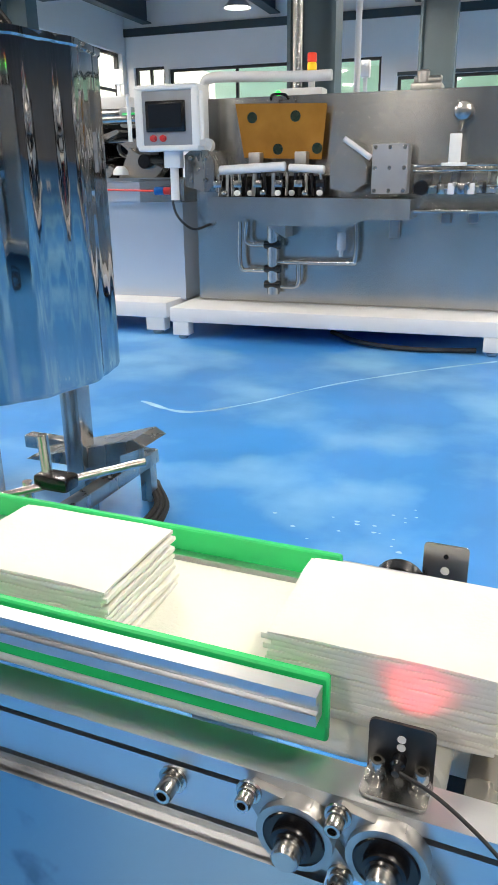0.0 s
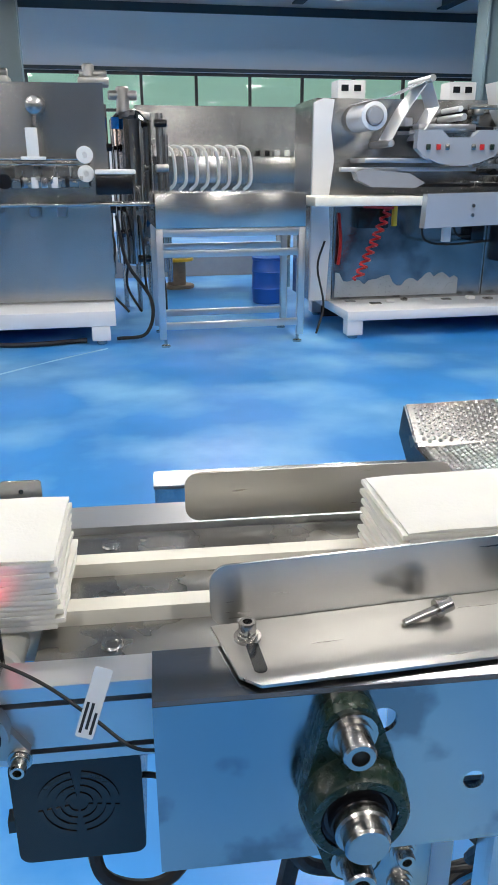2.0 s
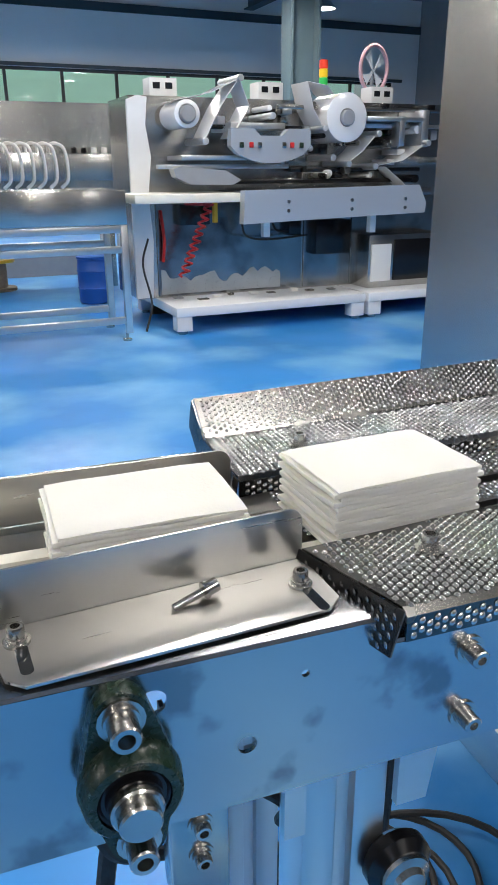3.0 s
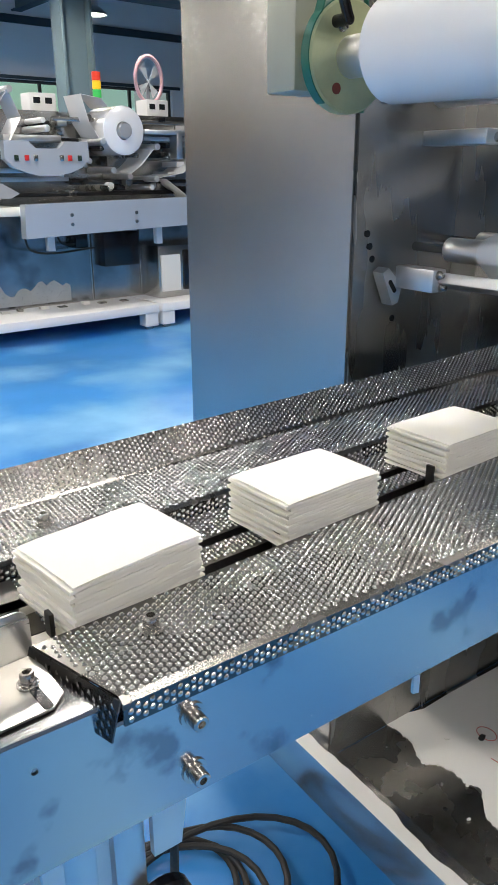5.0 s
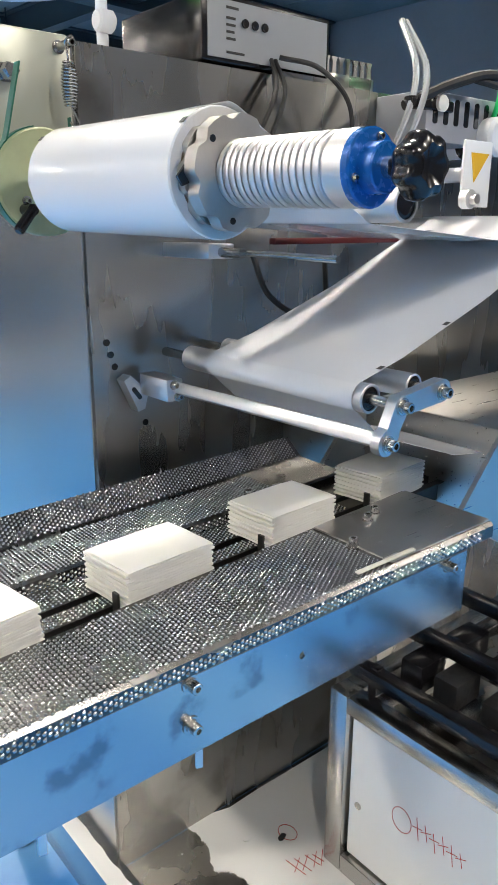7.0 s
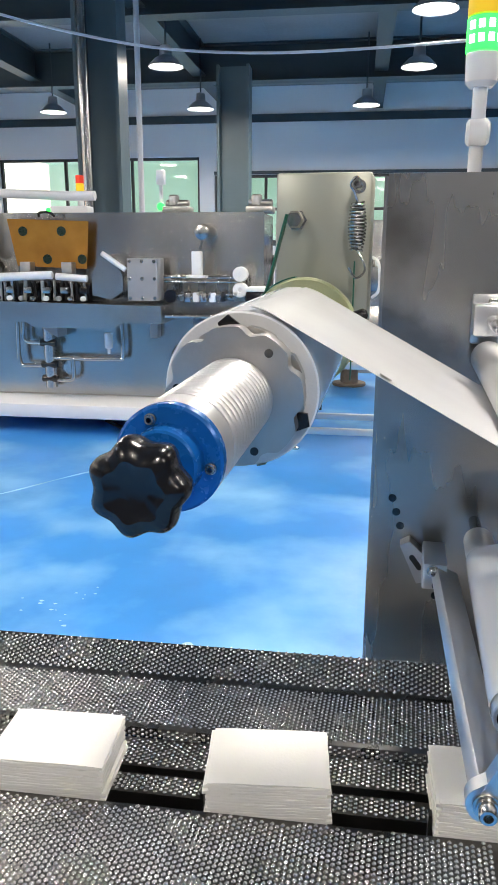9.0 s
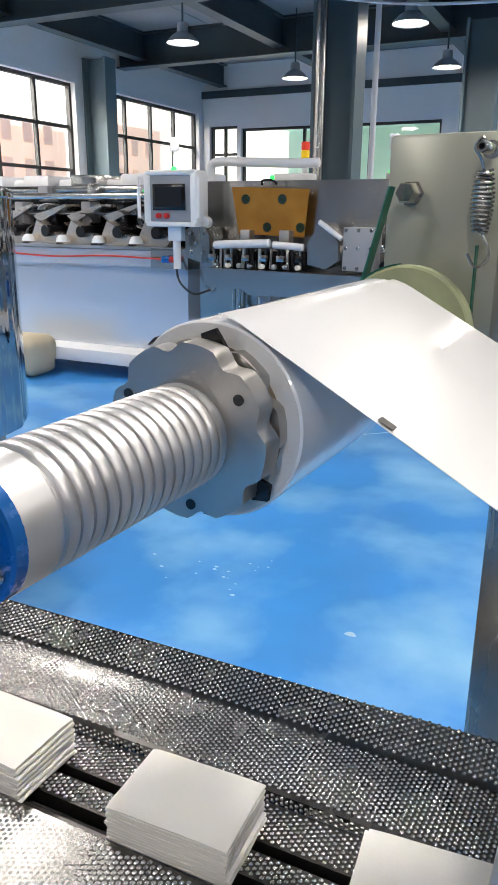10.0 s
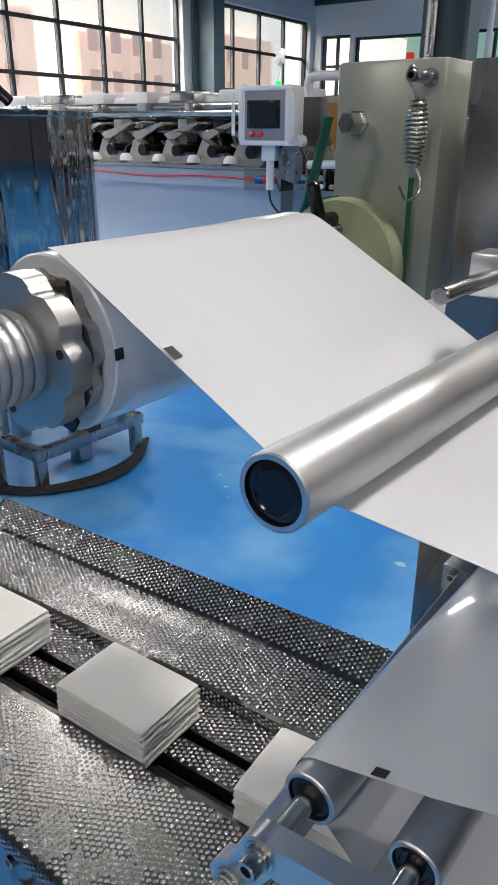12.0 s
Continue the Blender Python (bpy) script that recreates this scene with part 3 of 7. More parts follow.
for x in (0.925, 1.073):
    bm = B()
    prism(bm, [(x - 0.006, PB + 0.004), (x + 0.010, PB + 0.010), (x + 0.010, PB + 0.004), (x + 0.001, PB - 0.002), (x + 0.001, PB - 0.022), (x - 0.006, PB - 0.020)], "y", 0.3145, 0.317)
    part("latch_tab", bm, M_ALU, feed, "small bent tab under the panel")
bm = B()
rows = []
for i in range(11):
    x = 0.44 + (1.6 - 0.44) * i / 10
    rows.append([(x, 0.585, PB), (x, 0.585, 0.855), (x, 0.55, 0.857)])
sheet(bm, rows, 0.0025)
part("rear_side_panel", bm, M_PANEL, feed)
for x, z in ((0.714, 0.832), (0.714, 0.789), (1.059, 0.841), (1.059, 0.800), (1.42, 0.838)):
    bm = B()
    p = Vector((x, 0.310, z))
    lathe(bm, p, p - YV, [(0, 0.0088), (0.0015, 0.0088), (0.0016, 0.0062), (0.0035, 0.0062), (0.0036, 0.0054), (0.0105, 0.0054), (0.0112, 0.0047), (0.0112, 0.0027), (0.0085, 0.0022)], 16)
    part("bolt", bm, M_BOLT, feed)
# floor of the slot with the two dark chain grooves
bm = B()
rows = []
for i in range(n + 1):
    x = 0.60 + (1.6 - 0.60) * i / n
    a, b = y_slot(x), y_rear(x)
    g = (b - a)
    z = TZ - 0.014
    rows.append([(x, a + 0.001, z), (x, a + g * 0.12, z), (x, a + g * 0.12, z - 0.03), (x, a + g * 0.27, z - 0.03), (x, a + g * 0.27, z), (x, a + g * 0.50, z), (x, a + g * 0.50, z - 0.03), (x, a + g * 0.60, z - 0.03), (x, a + g * 0.60, z), (x, b - 0.001, z)])
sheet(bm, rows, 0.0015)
# bed colour carries the dark reflection between the bright bumps
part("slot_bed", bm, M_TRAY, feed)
ob = emboss([
    (lambda s, t: (Vector((s, t, TZ - 0.0133)), XV, YV, ZV), 0.66, 1.42, lambda s: (y_slot(s) + 0.62 * (y_rear(s) - y_slot(s)), y_rear(s) - 0.002)),
    (lambda s, t: (Vector((s, t, TZ - 0.0133)), XV, YV, ZV), 0.66, 1.42, lambda s: (y_slot(s) + 0.29 * (y_rear(s) - y_slot(s)), y_slot(s) + 0.49 * (y_rear(s) - y_slot(s))))], high=0.0010)
ob.parent = feed
bm = B()
for i in range(n):
    x, x2 = 0.60 + i / n, 0.60 + (i + 1) / n
    for f in (0.195, 0.55):
        ya, yb = y_slot(x) + (y_rear(x) - y_slot(x)) * f, y_slot(x2) + (y_rear(x2) - y_slot(x2)) * f
        tube(bm, [(x, ya, TZ - 0.026), (x2, yb, TZ - 0.026)], 0.004, 8)
part("chain", bm, M_RUBBER, feed, "dark drive chain sunk in its groove")
# legs
for x, y in ((0.668, 0.375), (0.668, 0.56)):
    bm = B()
    for a, b in ((-0.030, -0.006), (0.006, 0.030)):
        rbox(bm, x + a, x + b, y - 0.020, y + 0.020, 0.05, PB - 0.004, 0.002)
    box(bm, x - 0.006, x + 0.006, y - 0.012, y + 0.012, 0.05, PB - 0.006)
    lg = part("leg", bm, M_ALU, feed, "slotted aluminium profile leg")
    bm = B()
    lathe(bm, (x, y, 0), (x, y, 1), [(0, 0.035), (0.014, 0.035), (0.02, 0.012), (0.05, 0.012)], 18)
    part("levelling_foot", bm, M_BOLT, lg)
for pts in ([(0.598, PB - 0.002), (0.636, PB - 0.002), (0.636, 0.690), (0.622, 0.690), (0.622, 0.728), (0.605, 0.738)], [(0.700, PB - 0.002), (0.752, PB - 0.002), (0.728, 0.735), (0.722, 0.690), (0.700, 0.690)]):
    bm = B()
    prism(bm, pts, "y", 0.346, 0.352)
    part("gusset", bm, M_ALU, feed)
bm = B()
rbox(bm, 0.552, 0.588, 0.348, 0.372, 0.660, 0.735, 0.003)
hg = part("hinge_bracket", bm, M_BOLT, feed, "steel corner bracket with two screws")
for z in (0.722, 0.698):
    bm = B()
    socket_bolt(bm, (0.570, 0.348, z), -YV, 0.005, 0.005)
    part("bolt", bm, M_BOLT, hg)
bm = B()
cyl(bm, (0.704, 0.336, 0.640), (0.704, 0.356, 0.640), 0.024, 24, 0.006)
pv = part("pivot_knob", bm, M_BLACK, feed, "round black pivot knob")
bm = B()
lathe(bm, (0.704, 0.336, 0.640), (0.704, 0, 0.640), [(0, 0.017), (0.004, 0.017), (0.006, 0.012), (0.010, 0.010), (0.011, 0.006)], 20)
part("cap", bm, M_BOLT, pv)
for k, x in enumerate((0.520, 0.540, 0.600)):
    bm = B()
    tube(bm, curve_pts([(x, 0.40, PB), (x - 0.006, 0.395, 0.72), (x + 0.004 + 0.02 * k, 0.40, 0.66), (x + 0.05, 0.42, 0.62)]), 0.005, 8)
    part("hose", bm, M_RUBBER, feed, "black hose under the conveyor")

# ---- belt section between the two machines ----
deck = thing("belt_bridge", Matrix(), "short belt bridge with two cream belts over steel plates", "conveyor")
BZ = 0.860
for y0, y1 in ((0.333, 0.352), (0.488, 0.520)):
    bm = B()
    prof = [(y0, BZ), (y1, BZ), (y1, BZ - 0.042), (y0, BZ - 0.042), (y0, BZ - 0.0365), (y0 + 0.008, BZ - 0.0365), (y0 + 0.008, BZ - 0.0335), (y0, BZ - 0.0335), (y0, BZ - 0.0105), (y0 + 0.008, BZ - 0.0105), (y0 + 0.008, BZ - 0.0075), (y0, BZ - 0.0075)]
    prism(bm, prof, "x", -0.6, 0.450 if y0 < 0.4 else 0.637)
    part("profile_rail", bm, M_ALU, deck, "slotted aluminium profile")
for y0, y1 in ((0.353, 0.386), (0.404, 0.434), (0.452, 0.487)):
    bm = B()
    rbox(bm, 0.384, 0.66, y0, y1, BZ - 0.012, BZ - 0.004, 0.001, 1)
    part("deck_plate", bm, M_DARKPLATE, deck)
for y0, y1 in ((0.389, 0.401), (0.437, 0.449)):
    bm = B()
    prism(bm, [(0.355 + 0.014 * math.sin(a), BZ - 0.012 + 0.014 * math.cos(a)) for a in [math.pi * (2 - k / 10) for k in range(11)]] + [(0.67, BZ - 0.026), (0.67, BZ + 0.002)], "y", y0, y1)
    part("belt", bm, M_BELT, deck)
for x, y in ((0.414, 0.470), (0.420, 0.367)):
    bm = B()
    lathe(bm, (x, y, BZ - 0.004), (x, y, BZ), [(0, 0.0058), (0.0012, 0.005), (0.0012, 0.0034), (0.0006, 0.0028), (0.0006, 0.001)], 18)
    part("screw", bm, M_BOLT, deck)


def guide_plate(name, x0, x1, y, ybase, ztop, zl, label, slots):
    t = thing(name, Matrix(), label, "guide", "stack guides")
    bm = B()
    d = 0.010
    pts = rounded(x0, x1, 0.868 if slots else BZ + 0.001, ztop, 0.009, 6)
    prism(bm, pts, "y", y, y + 0.0015)
    part("upright", bm, M_SHEET, t)
    if slots:
        bm = B()
        lo = ybase
        out = [(x0, y - 0.0005), (x0 + 0.006, lo + 0.008), (x0 + 0.014, lo), (x1 - 0.012, lo - 0.004), (x1 - 0.002, lo + 0.004), (x1, y - 0.0005)]
        prism(bm, out, "z", 0.868, 0.8695)
        part("foot_plate", bm, M_SHEET, t)
        for bx, by in ((x0 + 0.016, lo + 0.030), (x1 - 0.014, lo + 0.018)):
            bm = B()
            prism(bm, [(bx + p, by - 0.009 + q) for p, q in rounded(-0.003, 0.003, -0.013, 0.013, 0.0029, 5)], "z", 0.8693, 0.8698)
            part("slot", bm, M_SCREEN, t, "dark adjusting slot")
            bm = B()
            socket_bolt(bm, (bx - 0.001, by + 0.004, 0.8697), ZV, 0.0042, 0.0055)
            part("bolt", bm, M_BOLT, t)
    return t


gp = guide_plate("guide_plate", 0.468, 0.642, 0.360, 0.312, 0.901, 0, "bent stainless guide plate with slotted foot", True)
guide_plate("guide_plate", 0.461, 0.637, 0.488, 0.49, 0.894, 0, "upright stainless guide plate with round corners", False)
gp.matrix_basis = pose(0.468, 0.357, 0, 0, 0, 5.2) @ pose(-0.468, -0.36, 0)
bolt = thing("loose_bolt", pose(0.573, 0.349, 0.8735, 0, 78, 14), "loose socket-head screw lying on the guide plate", "bolt")
bm = B()
lathe(bm, (0, 0, -0.014), (0, 0, 1), [(0, 0.002), (0.018, 0.0022), (0.0181, 0.0048), (0.0195, 0.0048), (0.0196, 0.0038), (0.026, 0.0038), (0.026, 0.002), (0.023, 0.0018)], 14)
part("shank", bm, M_BOLT, bolt)

# ---- the near packing machine's cabinet ----
cab = thing("packing_machine", Matrix(), "tall stainless steel packing machine cabinet with a stained face", "machine")
bm = B()
box(bm, 1.186, 2.9, 0.703, 1.105, 0.245, 1.405)
part("body", bm, M_STEEL, cab)
bm = B()
prism(bm, [(1.190, 0.2385), (1.190, 1.407), (2.9, 1.407), (2.9, 0.2385)], "y", 0.699, 0.7025)
part("face_plate", bm, M_DARKPLATE, cab, "dull stained steel face plate")
for x, z in ((1.211, 1.066), (1.216, 1.050), (1.221, 1.034), (1.264, 0.953)):
    bm = B()
    lathe(bm, (x, 0.6985, z), (x, 0.8, z), [(-0.0006, 0.0045), (0.0, 0.0045), (0.0, 0.003), (0.002, 0.0028)], 14)
    part("tapped_hole", bm, M_SCREEN, cab, "dark tapped hole")
bm = B()
rbox(bm, 1.15, 2.9, 0.0, 0.03, 0.17, 0.245)
rbox(bm, 1.15, 1.19, 0.03, 1.12, 0.17, 0.262)
rbox(bm, 1.19, 2.9, 1.06, 1.12, 0.17, 0.245)
bf = part("base_frame", bm, M_STEEL, cab, "steel base frame with peeling white film")
rng = random.Random(12)
bm = B()
left, right = [], []
for k in range(60):
    y = 0.05 + 1.03 * k / 59
    left.append((1.1485, y))
    right.append((1.170 + 0.010 * noise.noise(Vector((y * 9, 0.3, 0))) + 0.004 * rng.random(), y))
prism(bm, left + right[::-1], "z", 0.2623, 0.2632)
part("film_remnant", bm, M_PAPER, bf, "ragged strip of white protective film")
for x, y in ((1.18, 0.06), (2.6, 0.06), (1.18, 1.09), (2.6, 1.09)):
    bm = B()
    cyl(bm, (x, y, 0), (x, y, 0.17), 0.022, 14, 0.004)
    part("foot", bm, M_BOLT, cab)
bm = B()
box(bm, 1.19, 2.9, 0.03, 0.699, 0.23, 0.238)
part("base_sheet", bm, M_DARKPLATE, cab)

# ---- the film roll on its expanding shaft ----
RX, RZ = 1.115, 1.252
brk = thing("roll_bracket", Matrix(), "thick grey-green bracket plate holding the roll shaft", "bracket")
bm = B()
rbox(bm, 1.078, 1.175, 0.684, 0.736, 1.222, 1.408, 0.003)
part("plate", bm, M_PAINTPLATE, brk)
bm = B()
cyl(bm, (RX, 0.60, RZ), (RX, 0.70, RZ), 0.016, 20)
part("bearing_hub", bm, M_ALUTURN, brk)
spin = thing("film_roll", pose(RX, 0, RZ), "roll of glossy white packing film on a ribbed aluminium shaft", "film roll")
bm = B()
RR = 0.0487
lathe(bm, (0, 0.343, 0), (0, 1, 0), [(0, 0.0385), (0.0, RR - 0.001), (0.001, RR), (0.230, RR), (0.231, RR - 0.001), (0.231, 0.0385)], 64, caps=False)
part("film", bm, M_FILM, spin)
bm = B()
lathe(bm, (0, 0.3425, 0), (0, 1, 0), [(0, 0.0370), (0, RR - 0.0012), (0.0006, RR - 0.0012), (0.0006, 0.0385)], 64, caps=False)
part("roll_end", bm, M_ROLLEND, spin, "grey cut end of the roll")
bm = B()
lathe(bm, (0, 0.342, 0), (0, 1, 0), [(0, 0.033), (0, 0.0387), (0.234, 0.0387), (0.234, 0.033)], 48, caps=False)
part("core", bm, M_CORE, spin)
bm = B()
prof = []
for k in range(96):
    a = 2 * math.pi * k / 96
    w = math.cos(8 * a)
    r = 0.0420 - 0.0042 * max(0.0, -w) ** 1.5
    prof.append((r * math.cos(a), r * math.sin(a)))
prism(bm, prof, "y", 0.320, 0.333)
part("clamp_disc", bm, M_CAST, spin, "scalloped cast clamping disc")
bm = B()
prism(bm, [(p * 0.98 * math.cos(0.3) - q * 0.98 * math.sin(0.3), p * 0.98 * math.sin(0.3) + q * 0.98 * math.cos(0.3)) for p, q in prof], "y", 0.335, 0.344)
part("clamp_disc", bm, M_CAST, spin)
for a in (40, 160, 280):
    bm = B()
    c, s = math.cos(radians(a)), math.sin(radians(a))
    out = [(0.026, -0.004), (0.037, -0.005), (0.0445, 0.004), (0.040, 0.010), (0.030, 0.006)]
    prism(bm, [(1.07 * (p * c - q * s), 1.07 * (p * s + q * c)) for p, q in out], "y", 0.333, 0.3355)
    part("claw", bm, M_BLACK, spin, "dark gripping claw")
for a in (120, 240, 0):
    bm = B()
    c, s = math.cos(radians(a)), math.sin(radians(a))
    cyl(bm, (0.0345 * c, 0.3194, 0.0345 * s), (0.0345 * c, 0.3205, 0.0345 * s), 0.0026, 12)
    part("hole", bm, M_SCREEN, spin, "small dark hole")
bm = B()
prof = [(0, 0.0225)]
for k in range(15):
    h = 0.003 + k * 0.0068
    prof += [(h, 0.0239), (h + 0.0006, 0.0243), (h + 0.0048, 0.0243), (h + 0.0054, 0.0239), (h + 0.0056, 0.0224), (h + 0.0066, 0.0224)]
prof += [(0.107, 0.0243), (0.122, 0.0243), (0.123, 0.0235)]
lathe(bm, (0, 0.3205, 0), (0, 0, 0), prof, 48)
part("ribbed_shaft", bm, M_ALUTURN, spin, "ribbed aluminium expanding shaft")
bm = B()
lathe(bm, (0, 0.1985, 0), (0, 0, 0), [(0, 0.0242), (0.005, 0.0242), (0.006, 0.023), (0.006, 0.016), (0.016, 0.0155), (0.017, 0.0145)], 40)
hub = part("end_cap", bm, M_BLUE, spin, "blue anodised end cap")
for a in (60, 180, 300):
    c, s = math.cos(radians(a)), math.sin(radians(a))
    bm = B()
    socket_bolt(bm, (0.0190 * c, 0.1946, 0.0190 * s), -YV, 0.0022, 0.002)
    part("screw", bm, M_BOLT, hub)
bm = B()
cyl(bm, (0, 0.185, 0), (0, 0.166, 0), 0.0065, 16)
part("stub", bm, M_BOLT, spin)
bm = B()
rings = []
for y, k0 in ((0.175, 0.40), (0.171, 0.42), (0.168, 0.45), (0.1665, 0.80), (0.163, 0.95), (0.157, 1.0), (0.152, 0.97), (0.149, 0.86), (0.1475, 0.62), (0.150, 0.30)):
    rings.append([bm.verts.new(((0.0190 + 0.0014 * math.cos(7 * a)) * k0 * math.cos(a), y, (0.0190 + 0.0014 * math.cos(7 * a)) * k0 * math.sin(a))) for a in [2 * math.pi * k / 70 for k in range(70)]])
for p, q in zip(rings, rings[1:]):
    for k in range(70):
        bm.faces.new((p[k], p[(k + 1) % 70], q[(k + 1) % 70], q[k]))
bm.faces.new(rings[0][::-1])
bm.faces.new(rings[-1])
bmesh.ops.recalc_face_normals(bm, faces=bm.faces[:])
part("hand_knob", bm, M_BLACK, spin, "black lobed hand knob")
for y, x in ((0.342, 0.0), (0.570, 0.0)):
    for a in (95, 230):
        bm = B()
        c, s = math.cos(radians(a)), math.sin(radians(a))
        rows = []
        for i in range(4):
            b = radians(a + 7 * i / 3)
            rows.append([((RR + 0.0004) * math.cos(b), y + yy, (RR + 0.0004) * math.sin(b)) for yy in (0, 0.006)])
        sheet(bm, rows, 0.0002)
        part("register_mark", bm, M_INK, spin, "black register mark")
disc = thing("brake_disc", pose(RX, 0.018, RZ), "translucent yellow-green resin brake disc turning with the roll", "disc")
bm = B()
lathe(bm, (0, 0.618, 0), (0, 1, 0), [(0, 0.02), (0, 0.0525), (0.002, 0.0545), (0.014, 0.0545), (0.016, 0.0525), (0.016, 0.02)], 56, caps=False)
part("disc", bm, M_RESIN, disc)
bm = B()
cyl(bm, (0, 0.57, 0), (0, 0.64, 0), 0.0205, 28)
part("collar", bm, M_ALUTURN, disc)
M_BORE = mat("dull_red_plug", (0.16, 0.03, 0.02), 0.5)
for a in (80,):
    c, s = math.cos(radians(a)), math.sin(radians(a))
    bm = B()
    cyl(bm, (0.036 * c, 0.6172, 0.036 * s), (0.036 * c, 0.62, 0.036 * s), 0.0056, 16)
    part("bore", bm, M_BORE, disc, "reddish plugged bore")
for a in (200, 320):
    c, s = math.cos(radians(a)), math.sin(radians(a))
    bm = B()
    socket_bolt(bm, (0.030 * c, 0.618, 0.030 * s), -YV, 0.0032, 0.004)
    part("bolt", bm, M_BOLT, disc)
c, s = math.cos(radians(-32)), math.sin(radians(-32))
bm = B()
cyl(bm, (0.034 * c, 0.600, 0.034 * s), (0.068 * c, 0.592, 0.068 * s), 0.0055, 14, 0.002)
cyl(bm, (0.038 * c, 0.596, 0.038 * s), (0.038 * c, 0.620, 0.038 * s), 0.006, 14, 0.001)
part("clamp_handle", bm, M_BLACK, disc, "black clamp handle")
sling = thing("brake_sling", pose(RX, 0.018, RZ), "dark green brake strap lying round the disc", "brake strap")
M_STRAP = mat("green_strap", (0.004, 0.12, 0.08), 0.4, 0.0)
bm = B()
rows = [[(-0.0545 if k < 0 else 0.0548 * math.cos(a), yy, z0) for yy in (0.620, 0.632)] for k, a, z0 in [(0, math.pi * (0.55 + 0.75 * i / 20), 0.0548 * math.sin(math.pi * (0.55 + 0.75 * i / 20))) for i in range(21)]]
sheet(bm, rows, 0.0012)
part("strap", bm, M_STRAP, sling)
bm = B()
rows = [[(0.046, yy, z) for yy in (0.645, 0.652)] for z in (-0.05, 0.0, 0.07)]
sheet(bm, rows, 0.0012)
part("strap", bm, M_STRAP, sling)
# spring, hooks, nut and lever on the bracket
spring = thing("tension_spring", Matrix(), "small steel tension spring hooked on a screw", "spring")
bm = B()
pts = [(1.163 + (0.0055 + 0.0028 * math.sin(math.pi * k / 200)) * math.cos(a), 0.664 + (0.0055 + 0.0028 * math.sin(math.pi * k / 200)) * math.sin(a), 1.378 - 0.046 * k / 200) for k, a in [(k, 2 * math.pi * 14 * k / 200) for k in range(201)]]
tube(bm, pts, 0.0012, 6)
part("coil", bm, M_BOLT, spring)
bm = B()
tube(bm, curve_pts([(1.163, 0.664, 1.376), (1.160, 0.66, 1.386), (1.156, 0.656, 1.394), (1.162, 0.652, 1.400), (1.168, 0.654, 1.392)]), 0.0011, 6)
part("hook", bm, M_BOLT, spring)
bm = B()
tube(bm, curve_pts([(1.163, 0.664, 1.334), (1.170, 0.664, 1.322), (1.172, 0.66, 1.312), (1.164, 0.656, 1.306), (1.157, 0.655, 1.316)]), 0.0011, 6)
part("hook", bm, M_BOLT, spring)
for x, z, r, h in ((1.162, 1.394, 0.0045, 0.03),):
    bm = B()
    socket_bolt(bm, (x, 0.684, z), -YV, r, h)
    part("bolt", bm, M_BOLT, spring)
lever = thing("brake_lever", Matrix(), "green brake strap held by a hexagon bolt", "brake strap")
bm = B()
lathe(bm, (1.100, 0.684, 1.362), (1.100, 0.0, 1.362), [(0, 0.0105), (0.003, 0.0105), (0.0031, 0.0088), (0.018, 0.0088), (0.020, 0.0075)], 6)
part("hex_bolt", bm, M_BOLT, lever)
bm = B()
prism(bm, [(1.0955, 1.366), (1.0972, 1.366), (1.0800, 1.30), (1.0635, 1.25), (1.0618, 1.2505), (1.0783, 1.3005)], "y", 0.638, 0.650)
part("strap", bm, M_STRAP, lever, "green brake strap")

# ---- film path: guide rollers, arm and web ----
def roller(name, x, z, y0, y1, r, label):
    t = thing(name, pose(x, 0, z), label, "roller", "film rollers")
    bm = B()
    lathe(bm, (0, y0, 0), (0, 1, 0), [(0, r * 0.82), (0, r - 0.0008), (0.0008, r), (y1 - y0 - 0.0008, r), (y1 - y0, r - 0.0008), (y1 - y0, r * 0.82)], 40, caps=False)
    part("shell", bm, M_ALUTURN, t)
    bm = B()
    lathe(bm, (0, y0 + 0.0015, 0), (0, 1, 0), [(0, r * 0.2), (0.0, r * 0.55), (-0.0008, r * 0.6), (0, r * 0.82), (0.01, r * 0.82)], 32)
    part("end_cap", bm, M_BLACK, t, "black end cap")
    bm = B()
    cyl(bm, (0, y1 - 0.002, 0), (0, 0.70, 0), r * 0.4, 16)
    part("axle", bm, M_BOLT, t)
    return t


roller("guide_roller", 1.297, 1.229, 0.304, 0.672, 0.0165, "bright turned aluminium guide roller with black end cap")
R3 = (1.300, 1.046)
lower = roller("guide_roller", R3[0], R3[1], 0.336, 0.64, 0.0150, "turned aluminium guide roller under the film")
roller("guide_roller", 1.36, 1.052, 0.33, 0.64, 0.013, "slim aluminium roller at the end of the arm")
roller("guide_roller", 1.72, 1.205, 0.32, 0.68, 0.017, "turned aluminium deflecting roller by the former")
arm = thing("roller_arm", Matrix(), "aluminium roller arm bolted to the face plate", "arm")
bm = B()
cyl(bm, (R3[0], 0.307, R3[1]), (R3[0], 0.350, R3[1]), 0.0055, 12)
part("axle_end", bm, M_BOLT, arm)
bm = B()
cyl(bm, (1.36, 0.307, 1.052), (1.36, 0.350, 1.052), 0.005, 12)
part("axle_end", bm, M_BOLT, arm)
bm = B()
rbox(bm, -0.012, 0.012, 0, 0.33, -0.007, 0.007, 0.002, 2, pose(1.285, 0.298, 1.012, 0, 24, 3.0))
part("bar", bm, M_ALU, arm)
bm = B()
prism(bm, [(1.222, 1.018), (1.232, 1.024), (1.258, 1.000), (1.252, 0.978), (1.242, 0.975)], "y", 0.678, 0.697)
part("foot", bm, M_ALU, arm)
bm = B()
